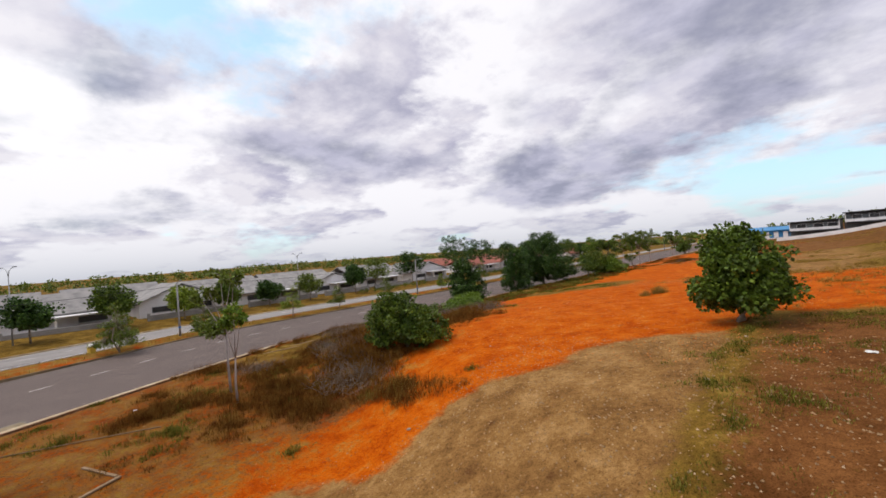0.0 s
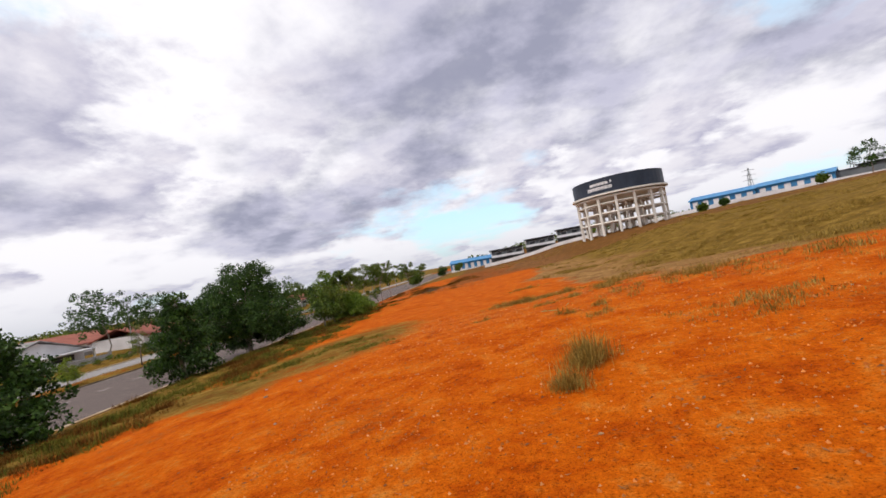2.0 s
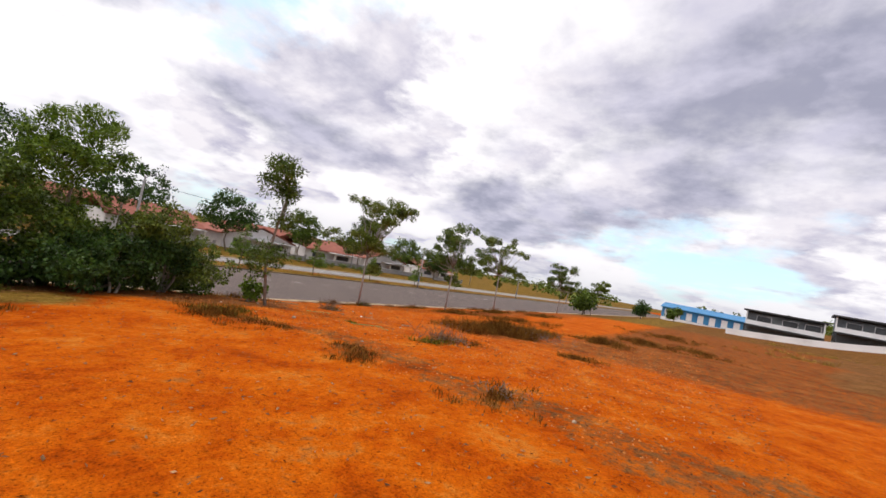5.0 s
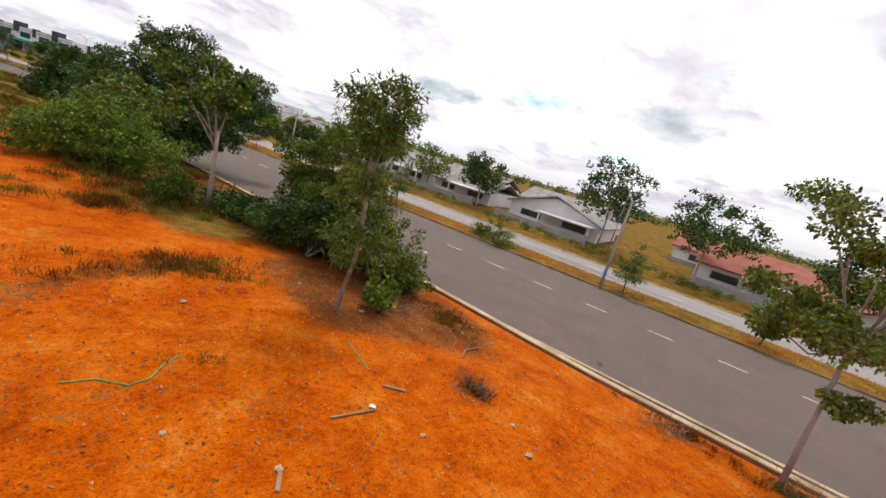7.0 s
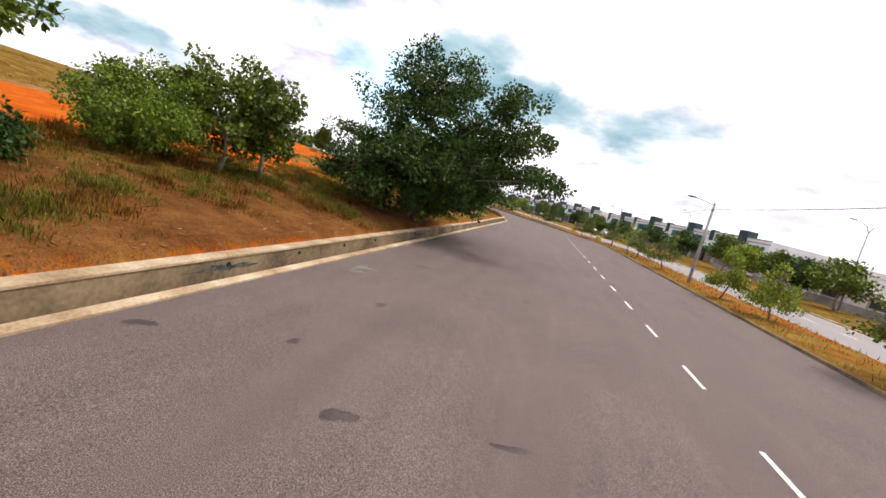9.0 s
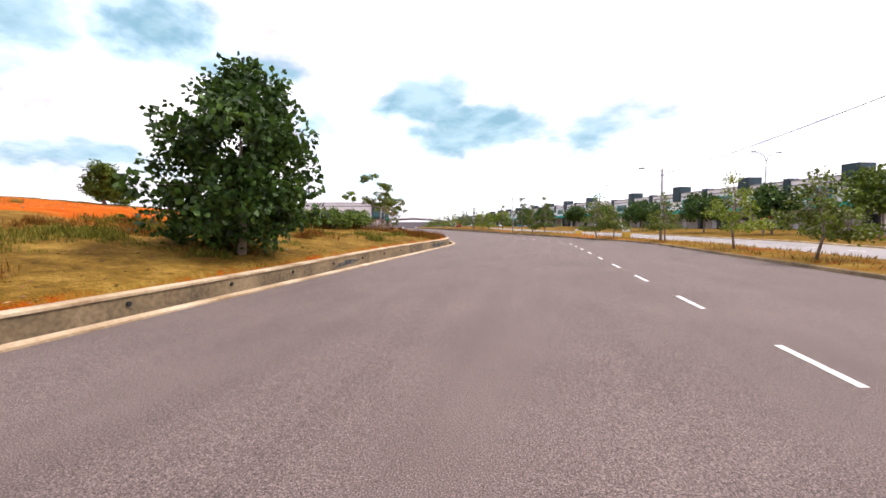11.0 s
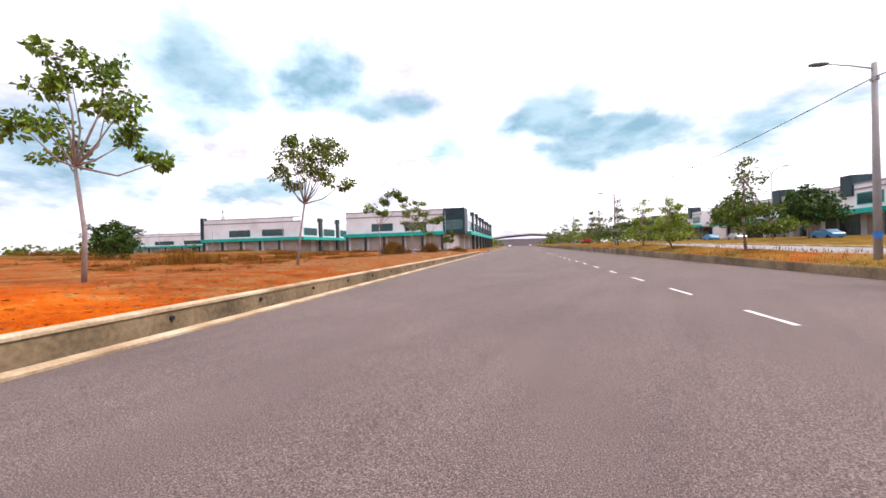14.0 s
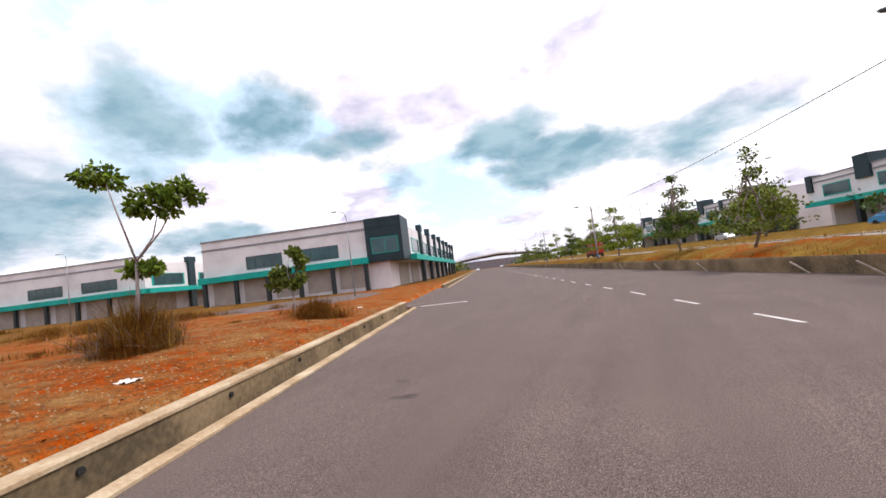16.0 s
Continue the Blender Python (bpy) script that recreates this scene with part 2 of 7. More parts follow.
M_GLASS2 = material("shaded_window_glass", ((0.02, 0.022, 0.025), (0.05, 0.05, 0.055)), 0.4, 6, 0.15, bump=0, spec=0.6)
M_ROOF = material("grey_roof_tiles", ((0.16, 0.15, 0.15), (0.24, 0.225, 0.22), (0.30, 0.28, 0.27)), 0.6, 10, 0.9, bump=0.5)
M_ROOF_RED = material("red_roof_tiles", ((0.22, 0.07, 0.05), (0.32, 0.11, 0.075)), 0.6, 10, 0.9, bump=0.4)
M_ROOF_DK = material("charcoal_roof", ((0.03, 0.03, 0.034), (0.06, 0.058, 0.06)), 0.6, 10, 0.8)
M_BLUE = material("blue_metal_cladding", ((0.03, 0.16, 0.36), (0.06, 0.24, 0.46)), 0.4, 6, 0.5, bump=0.1)
M_GREYMETAL = material("grey_metal_cladding", ((0.10, 0.11, 0.12), (0.16, 0.17, 0.18)), 0.4, 6, 0.6)
M_TANK = material("navy_tank_steel", ((0.018, 0.024, 0.04), (0.03, 0.038, 0.06)), 0.3, 5, 0.5, bump=0.1)
M_FRAME = material("cream_concrete_frame", ((0.66, 0.60, 0.53), (0.78, 0.73, 0.67)), 0.4, 6, 0.85, bump=0.1)
M_POLE = material("spun_concrete", ((0.26, 0.245, 0.24), (0.36, 0.34, 0.33)), 0.8, 15, 0.9, bump=0.2)
M_STEEL = material("galvanised_steel", ((0.24, 0.25, 0.26), (0.33, 0.34, 0.35)), 2, 20, 0.5, 0.4, bump=0.05)
M_BLACK = material("black_cable", ((0.012, 0.012, 0.014), (0.025, 0.025, 0.027)), 2, 10, 0.6, bump=0)
M_BAND = material("blue_yellow_sticker", ((0.03, 0.15, 0.5), (0.05, 0.22, 0.6)), 2, 10, 0.5, bump=0)
M_BARK = material("grey_brown_bark", ((0.15, 0.11, 0.085), (0.25, 0.20, 0.16), (0.33, 0.28, 0.23)), 3, 25, 0.95, bump=0.7)
M_BARK_PALE = material("pale_bark", ((0.26, 0.21, 0.19), (0.38, 0.33, 0.31)), 3, 25, 0.95, bump=0.5)
L_DARK = leafy("dark_green_leaves", (0.014, 0.035, 0.005), (0.035, 0.076, 0.010), (0.082, 0.143, 0.020))
L_MID = leafy("green_leaves", (0.034, 0.059, 0.006), (0.076, 0.119, 0.011), (0.147, 0.202, 0.023))
L_LIGHT = leafy("fresh_green_leaves", (0.055, 0.097, 0.008), (0.113, 0.181, 0.013), (0.193, 0.277, 0.030))
L_OLIVE = leafy("olive_green_leaves", (0.052, 0.077, 0.008), (0.113, 0.150, 0.017), (0.176, 0.218, 0.032))
L_YELLOW = leafy("yellow_green_leaves", (0.109, 0.160, 0.013), (0.193, 0.252, 0.021), (0.277, 0.311, 0.042))
G_DRY = leafy("dry_brown_grass", (0.081, 0.030, 0.006), (0.155, 0.067, 0.013), (0.223, 0.118, 0.028), 0.9, 0.03)
G_STRAW = leafy("straw_grass", (0.168, 0.101, 0.018), (0.277, 0.172, 0.035), (0.370, 0.260, 0.071), 0.85, 0.06)
G_GREEN = leafy("weedy_grass", (0.063, 0.067, 0.009), (0.126, 0.122, 0.017), (0.202, 0.176, 0.034), 0.85, 0.06)
M_TWIG = material("dead_twigs", ((0.12, 0.085, 0.06), (0.22, 0.17, 0.13)), 3, 20, 0.95)
M_WOOD = material("weathered_timber", ((0.18, 0.115, 0.065), (0.31, 0.215, 0.135)), 2, 30, 0.9, spec=0.08)
M_STONE = material("pale_stone", ((0.22, 0.14, 0.08), (0.34, 0.25, 0.17), (0.42, 0.34, 0.26)), 3, 20, 0.95, per=0.25, spec=0.08)
M_STRAP = material("green_strap", ((0.03, 0.32, 0.10), (0.06, 0.42, 0.16)), 2, 20, 0.5)
M_ALGAE = material("dark_algae", ((0.022, 0.026, 0.030), (0.05, 0.052, 0.052), (0.10, 0.095, 0.075)), 4.0, 22, 0.9, grain=0.9)
M_LID = material("tan_concrete", ((0.15, 0.115, 0.07), (0.22, 0.17, 0.10), (0.28, 0.22, 0.14)), 2.0, 18, 0.95)
M_LITTER = material("white_litter", ((0.6, 0.57, 0.52), (0.75, 0.73, 0.7)), 3, 20, 0.8)
M_RED = material("red_paint", ((0.36, 0.02, 0.015), (0.46, 0.035, 0.02)), 0.6, 8, 0.4, bump=0)
M_SILVER = material("silver_car_paint", ((0.42, 0.43, 0.45), (0.52, 0.53, 0.55)), 0.6, 8, 0.3, 0.3, bump=0)
M_CARBLUE = material("blue_car_paint", ((0.05, 0.22, 0.45), (0.08, 0.28, 0.52)), 0.6, 8, 0.3, bump=0)
M_TYRE = material("tyre_rubber", ((0.012, 0.012, 0.012), (0.025, 0.025, 0.025)), 2, 20, 0.9)
M_YBLOCK = material("yellow_plastic", ((0.55, 0.36, 0.05), (0.66, 0.45, 0.08)), 1, 10, 0.6)


def ground_material():
    m = bpy.data.materials.new("red_clay_ground")
    m.use_nodes = True
    t = m.node_tree
    p = t.nodes["Principled BSDF"]
    p.inputs["Roughness"].default_value = 0.95
    p.inputs["Specular IOR Level"].default_value = 0.03
    geo = t.nodes.new("ShaderNodeNewGeometry")

    def noise_(scale, detail=6.0, rough=0.6, dist=0.0):
        n = t.nodes.new("ShaderNodeTexNoise")
        n.inputs["Scale"].default_value, n.inputs["Detail"].default_value = scale, detail
        n.inputs["Roughness"].default_value, n.inputs["Distortion"].default_value = rough, dist
        t.links.new(geo.outputs["Position"], n.inputs["Vector"])
        return n.outputs["Fac"]

    def attr(name):
        a = t.nodes.new("ShaderNodeAttribute")
        a.attribute_name = name
        return a.outputs["Fac"]

    def math_(op, a, b, clamp=False):
        n = t.nodes.new("ShaderNodeMath")
        n.operation, n.use_clamp = op, clamp
        for i, q in enumerate((a, b)):
            if isinstance(q, (int, float)):
                n.inputs[i].default_value = q
            else:
                t.links.new(q, n.inputs[i])
        return n.outputs[0]

    def ramp_(x, stops):
        n = t.nodes.new("ShaderNodeValToRGB")
        els = n.color_ramp.elements
        while len(els) < len(stops):
            els.new(0.5)
        for e, (pos, c) in zip(els, stops):
            e.position, e.color = pos, (*c, 1)
        t.links.new(x, n.inputs[0])
        return n.outputs[0]

    def mix_(f, a, b):
        n = t.nodes.new("ShaderNodeMix")
        n.data_type = "RGBA"
        t.links.new(f, n.inputs[0])
        t.links.new(a, n.inputs[6])
        t.links.new(b, n.inputs[7])
        return n.outputs[2]

    def edge(mask, n, soft=0.16):
        s = math_("ADD", mask, math_("MULTIPLY", math_("SUBTRACT", n, 0.5), 1.1))
        r = t.nodes.new("ShaderNodeMapRange")
        r.interpolation_type = "SMOOTHSTEP"
        r.inputs[1].default_value, r.inputs[2].default_value = 0.5 - soft, 0.5 + soft
        t.links.new(s, r.inputs[0])
        return r.outputs[0]

    big, midn, small, grit = noise_(0.13, 5, 0.55, 0.4), noise_(0.7, 7, 0.62, 0.3), noise_(4.0, 7, 0.65), noise_(26.0, 5, 0.7)
    tone = math_("ADD", math_("MULTIPLY", midn, 0.68), math_("MULTIPLY", small, 0.42))
    tone = math_("SUBTRACT", tone, 0.05)
    clods = noise_(9.0, 6, 0.72)
    clay = ramp_(tone, ((0.24, (0.13, 0.020, 0.001)), (0.41, (0.37, 0.058, 0.001)), (0.54, (0.49, 0.101, 0.003)), (0.68, (0.52, 0.18, 0.024)), (0.78, (0.47, 0.25, 0.09))))
    tan = ramp_(tone, ((0.32, (0.115, 0.052, 0.018)), (0.5, (0.25, 0.130, 0.042)), (0.66, (0.38, 0.22, 0.088))))
    turf = ramp_(tone, ((0.32, (0.055, 0.030, 0.006)), (0.5, (0.165, 0.095, 0.016)), (0.68, (0.31, 0.19, 0.04))))
    dirt_shade = ramp_(tone, ((0.35, (0.085, 0.031, 0.009)), (0.65, (0.215, 0.088, 0.027))))
    col = mix_(edge(attr("tan"), midn), clay, tan)
    col = mix_(edge(attr("turf"), math_("ADD", math_("MULTIPLY", midn, 0.6), math_("MULTIPLY", small, 0.4))), col, turf)
    col = mix_(edge(attr("dirt_shade"), small), col, dirt_shade)
    scruff = noise_(0.42, 9, 0.74, 0.8)
    col = mix_(math_("MULTIPLY", edge(math_("SUBTRACT", scruff, 0.19), small, 0.09), 0.6), col, dirt_shade)
    crumbs = ramp_(grit, ((0.34, (0.22, 0.18, 0.16)), (0.46, (0.86, 0.86, 0.86)), (0.58, (1.02, 1.02, 1.02)), (0.72, (1.4, 1.42, 1.45))))
    mul = t.nodes.new("ShaderNodeMix")
    mul.data_type, mul.blend_type = "RGBA", "MULTIPLY"
    mul.inputs[0].default_value = 0.85
    t.links.new(col, mul.inputs[6])
    t.links.new(crumbs, mul.inputs[7])
    lumps = ramp_(clods, ((0.32, (0.48, 0.43, 0.40)), (0.44, (0.98, 0.97, 0.96)), (0.58, (1.05, 1.05, 1.05)), (0.68, (1.35, 1.38, 1.42))))
    mul2 = t.nodes.new("ShaderNodeMix")
    mul2.data_type, mul2.blend_type = "RGBA", "MULTIPLY"
    mul2.inputs[0].default_value = 0.9
    t.links.new(mul.outputs[2], mul2.inputs[6])
    t.links.new(lumps, mul2.inputs[7])
    t.links.new(mul2.outputs[2], p.inputs["Base Color"])
    h = math_("ADD", math_("MULTIPLY", small, 1.0), math_("MULTIPLY", grit, 0.35))
    b = t.nodes.new("ShaderNodeBump")
    b.inputs["Strength"].default_value, b.inputs["Distance"].default_value = 0.9, 0.07
    t.links.new(h, b.inputs["Height"])
    t.links.new(b.outputs[0], p.inputs["Normal"])
    return m


M_GROUND = ground_material()

# ---- mesh helpers ----
def mesh_object(name, verts, faces, mat, parent=None, label="", smooth=False):
    me = bpy.data.meshes.new(name)
    me.from_pydata([tuple(q) for q in verts], [], faces)
    me.materials.append(mat)
    if smooth:
        me.polygons.foreach_set("use_smooth", [True] * len(me.polygons))
    me.update()
    ob = new(name, me)
    if parent is not None:
        ob.parent = parent
    if label:
        ob["label"] = label
    return ob


def part(name, bm, mat, parent=None, label="", smooth=False):
    me = bpy.data.meshes.new(name)
    bm.to_mesh(me)
    bm.free()
    me.materials.append(mat)
    if smooth:
        me.polygons.foreach_set("use_smooth", [True] * len(me.polygons))
    ob = new(name, me)
    if parent is not None:
        ob.parent = parent
    if label:
        ob["label"] = label
    return ob


def box(bm, x0, x1, y0, y1, z0, z1, bevel=0.0, m=None):
    r = bmesh.ops.create_cube(bm, size=1.0)
    vs = r["verts"]
    for q in vs:
        q.co = Vector(((x0 + x1) / 2 + q.co.x * (x1 - x0), (y0 + y1) / 2 + q.co.y * (y1 - y0), (z0 + z1) / 2 + q.co.z * (z1 - z0)))
    if bevel:
        es = list({e for q in vs for e in q.link_edges})
        out = bmesh.ops.bevel(bm, geom=es, offset=bevel, segments=1, affect="EDGES")
        vs = list({q for f in out["faces"] for q in f.verts} | {q for q in vs if q.is_valid})
    if m is not None:
        for q in vs:
            q.co = m @ q.co


def boxes(specs, bevel=0.0):
    bm = bmesh.new()
    for s in specs:
        box(bm, *s, bevel=bevel)
    return bm


def tube(bm, pts, radii, sides=6, cap=True):
    """A bent, tapering tube through the points."""
    rings = []
    n = len(pts)
    pts = [Vector(q) for q in pts]
    for i in range(n):
        d = (pts[min(i + 1, n - 1)] - pts[max(i - 1, 0)]).normalized()
        a = d.orthogonal().normalized() if abs(d.z) > 0.95 else d.cross(Vector((0, 0, 1))).normalized()
        b = d.cross(a)
        rings.append([bm.verts.new(pts[i] + radii[i] * (math.cos(2 * math.pi * k / sides) * a + math.sin(2 * math.pi * k / sides) * b)) for k in range(sides)])
    for r0, r1 in zip(rings, rings[1:]):
        best = min(range(sides), key=lambda o: sum((r0[k].co - r1[(k + o) % sides].co).length for k in range(sides)))
        for k in range(sides):
            bm.faces.new((r0[k], r0[(k + 1) % sides], r1[(k + 1 + best) % sides], r1[(k + best) % sides]))
    if cap:
        bm.faces.new(rings[0][::-1])
        bm.faces.new(rings[-1])
    return bm


# ---- the road's line: straight, a bend of twenty degrees, straight again ----
TH, YB = 20.0, 80.4
CT, ST, T75 = math.cos(radians(TH)), math.sin(radians(TH)), math.tan(radians(TH / 2))
BEND_R = 26.2
BEND_T = BEND_R * T75
U_A, U_B = YB - BEND_T, YB - BEND_T + BEND_R * radians(TH)


def centre(u):
    if u < U_A:
        return 0.0, u
    if u < U_B:
        a = (u - U_A) / BEND_R
        return -BEND_R + BEND_R * math.cos(a), U_A + BEND_R * math.sin(a)
    d = u - U_B + BEND_T
    return -ST * d, YB + CT * d


def road(s, u):
    """World x, y at s metres right of the lane line and u metres along."""
    x, y = centre(u)
    return x + s, y + s * T75


def past(s, m):
    """World x, y past the bend, from a sketch of the lots: s metres right of the lane line, m metres past the first sapling."""
    u = 109 + (m - 32) * 1.6 if m < 60 else 153.8 + (m - 60) * 1.26
    return road(-12.6 + (s + 12.6) * 1.7 if s < -12.6 else s, u)


def side(x, y):
    return max(x, CT * x + ST * (y - YB))


def step(a, b, x):
    q = min(1.0, max(0.0, (x - a) / (b - a)))
    return q * q * (3 - 2 * q)


K_ROAD, K_GUT, K_DRAIN, K_WALL = -11.6, -11.9, -12.3, -12.65
MED0, MED1, FAR1 = 7.9, 13.4, 22.4
KERB_END = 190.5


def worn(u):
    """Metres along the road, with the long straight past the bend drawn in, for stretches that are told by their order."""
    return u if u < 66 else 66 + (u - 66) / 1.43


def far_rise(u):
    """Height of the far carriageway and its verge over the near one."""
    return 0.45 * step(66, 118, u) + 0.55 * step(130, 205, u)


def settle(x, y):
    """Small shifts of what lies on the clay, at the start of the flight and at the turn."""
    a, b = step(30, 45, y) * step(-30, -42, x), step(2, -6, y) * step(-17, -22, x)
    return x + 2.5 * a - 2.0 * b, y + 2.2 * a + 2.3 * b


def wall_top(u):
    u = worn(u)
    return 0.10 + 0.37 * step(-20, -6, u) + 0.16 * step(46, 62, u) * step(100, 84, u)


def gz(x, y):
    """Height of the ground."""
    s = side(x, y)
    u = y - s * T75
    n = noise.noise((x * 0.09, y * 0.09, 0)) * 0.16 + noise.noise((x * 0.45, y * 0.45, 3)) * 0.05
    if s > K_WALL:
        if s > FAR1:
            return 0.12 + min(0.5, (s - FAR1) * 0.02) + far_rise(u)
        return -0.5
    L = K_WALL - s
    w, u = u, worn(u)
    rise = 2.9 * (1 - math.exp(-L / 18)) + 0.024 * max(0.0, L - 35)
    f = 1 - 0.86 * step(74, 100, u) * (1 - step(18, 40, L))
    brow = 86 - 0.45 * max(0.0, 34 - L)
    f *= 1 - 0.88 * step(brow, brow + 13, y)
    bank = (0.3 + 0.45 * step(36, 54, L)) * step(0.3, 4.5, L) * step(86, 97, u) * step(156, 148, u)
    rise += 0.012 * max(0.0, -60 - y) * step(20, 60, L)
    rise += 0.048 * max(0.0, L - 11) * max(step(20, 56, y), step(46, 74, L))
    rise += 1.7 * math.exp(-((x + 90) ** 2 + (y + 62) ** 2) / 1400)
    rise = min(rise, 13.0)
    return wall_top(w) - 0.04 + rise * f + bank + n * min(1, L / 3)


def spread(*runs):
    out = []
    for a, b, d in runs:
        k = max(1, round(abs(b - a) / d))
        out += [a + (b - a) * i / k for i in range(k)]
    return out + [runs[-1][1]]


def build_ground():
    ss = spread((-2600, -600, 500), (-600, -200, 100), (-200, -110, 15), (-110, -62, 3), (-62, -30, 1.0), (-30, -12.62, 0.7)) + [-12.45, FAR1 - 0.3, FAR1 + 0.06]
    ss += spread((24, 60, 4), (60, 140, 20), (140, 2600, 400))
    us = spread((-2600, -500, 400), (-500, -150, 50), (-150, -45, 4), (-45, 215, 1.0), (215, 300, 6), (300, 600, 40), (600, 2600, 400))
    verts, masks = [], {"tan": [], "turf": [], "dirt_shade": []}
    for u in us:
        for s in ss:
            x, y = road(s, u)
            if K_WALL + 0.1 < s < FAR1 + 0.02:
                z = -0.5
            elif s > FAR1:
                z = 0.12 + min(0.5, (s - FAR1) * 0.02) + far_rise(u)
            else:
                z = gz(x, y)
            verts.append((x, y, z))
            L = K_WALL - s
            v = worn(u)
            q = settle(x, y)
            x0, y0 = 2 * x - q[0], 2 * y - q[1]
            wob = (0, 0, 0)
            if L > 0:
                wob = noise.noise((x * 0.06, y * 0.06, 7)), noise.noise((x * 0.06, y * 0.06, 11)), noise.noise((x * 0.25, y * 0.25, 5))
                x, y, v = x + 9 * wob[0] + 2.5 * wob[2], y + 9 * wob[1] + 2.5 * wob[2], v + 3 * wob[1]
            tan = max(step(72, 78, y0) * step(2.5, -2.5, x0 + 50.5 - (y0 - 79) * 0.35 + 2.5 * wob[2]) * (1 - 0.25 * step(92, 100, y0)) * step(113, 104, y0), 0.75 * step(48, 42, y) * step(-50, -56, x), 0.5 * step(98, 106, v))
            turf = 0.0
            if L > 0:
                turf = max(step(-56, -72, x) * step(70, 50, y) * 0.95, step(-66, -90, x), step(-60, -110, y) * 0.8, 0.92 * step(14, 9, L) * step(0.1, 1.0, L) * step(-6, 2, v) * step(100, 70, v),
                           0.85 * step(36, 48, y) * step(64, 52, y) * step(3, 10, L) * step(26, 18, L) * 0.8, 0.62 * step(12, 4, math.hypot(x0 + 34, 0.8 * (y0 - 41))), 0.56 * step(60, 70, v) * step(104, 94, v) * step(34, 16, L), 0.75 * step(160, 200, v), 0.62 * step(118, 130, v) * step(40, 70, L),
                           0.95 * step(66, 73, y0) * step(108, 98, y0) * step(-55, -59, x0))
            if s > FAR1:
                turf = 0.85
            # bare dirt; on the bank by the kerb also the thicket's shade, put into colour
            dirt_shade = max(0.5 * step(76, 84, v) * step(104, 98, v) * step(28, 16, L), 0.50 * step(98, 104, v), (0.60 + 0.04 * step(-9, 0, v)) * step(11, 6, L) * step(-15, -8, v) * step(60, 20, v), 0.58 * step(8, 1.5, math.hypot(x0 + 28.5 + 2 * wob[2], 0.7 * (y0 + 28 + 3 * wob[0]))), 0.52 * step(1, 4, L) * step(16, 8, L) * step(-30, -36, y0), 0.52 * step(1.7, 0.6, abs(y0 + 11.2 + 2 * wob[2])) * step(-21, -25, x0) * step(-48, -42, x0), 0.57 * step(-20, -27, y0) * step(-29, -33, x0), 0.62 * step(5.0, 2.2, math.hypot(x0 + 18.2 + 1.5 * wob[2], 0.75 * (y0 + 13))), 0.6 * step(6, 3, math.hypot(x0 + 37, y0 - 86.5)), 0.8 * step(-56, -60, x0) * step(-92, -72, x0) * step(66, 76, y0) * step(108, 98, y0)) if L > 0 else 0
            masks["tan"].append(tan)
            masks["turf"].append(turf)
            masks["dirt_shade"].append(dirt_shade)
    w = len(ss)
    faces = [(j * w + i, j * w + i + 1, (j + 1) * w + i + 1, (j + 1) * w + i) for j in range(len(us) - 1) for i in range(w - 1)]
    ob = mesh_object("ground", verts, faces, M_GROUND, smooth=True)
    for k, vals in masks.items():
        a = ob.data.attributes.new(k, "FLOAT", "POINT")
        a.data.foreach_set("value", vals)
    return tagged(ob, "red-orange clay lot with tan gravel and dry turf", "ground", kind="structure")


build_ground()
U_ALONG = spread((-420, -60, 20), (-60, 70, 2.0), (70, 92, 0.8), (92, 220, 2.0), (220, 480, 20))


def strip(name, mat, label, profile, us=None, parent=None, z_of=None, category="", kind="structure"):
    """A long body along the road with the given cross-section of (s, z) points."""
    us = us or U_ALONG
    verts, k = [], len(profile)
    for u in us:
        for s, z in profile:
            x, y = road(s, u)
            verts.append((x, y, z_of(u, s, z) if z_of else z))
    faces = [(j * k + i, j * k + i + 1, (j + 1) * k + i + 1, (j + 1) * k + i) for j in range(len(us) - 1) for i in range(k - 1)]
    faces += [tuple(range(k))[::-1], tuple((len(us) - 1) * k + i for i in range(k))]
    ob = mesh_object(name, verts, faces, mat, parent)
    return tagged(ob, label, category or name.replace("_", " "), kind=kind) if parent is None else ob


us_kerb = [u for u in U_ALONG if u < KERB_END] + [KERB_END]
us_after = [KERB_END + 26] + [u for u in U_ALONG if u > KERB_END + 26]
strip("road", M_ASPHALT, "worn grey-pink asphalt carriageway with oil spots", [(K_ROAD - 0.02, -0.4), (K_ROAD - 0.02, 0.0), (-4, 0.03), (0, 0.045), (4, 0.03), (MED0 + 0.02, 0.0), (MED0 + 0.02, -0.4)], category="road")
strip("road_far", M_ASPHALT_FAR, "pale grey asphalt carriageway beyond the median", [(MED1 - 0.02, -0.4), (MED1 - 0.02, 0.0), (18, 0.05), (FAR1, 0.0), (FAR1, -0.4)], category="road", z_of=lambda u, s, z: z + far_rise(u) if z >= 0 else z)
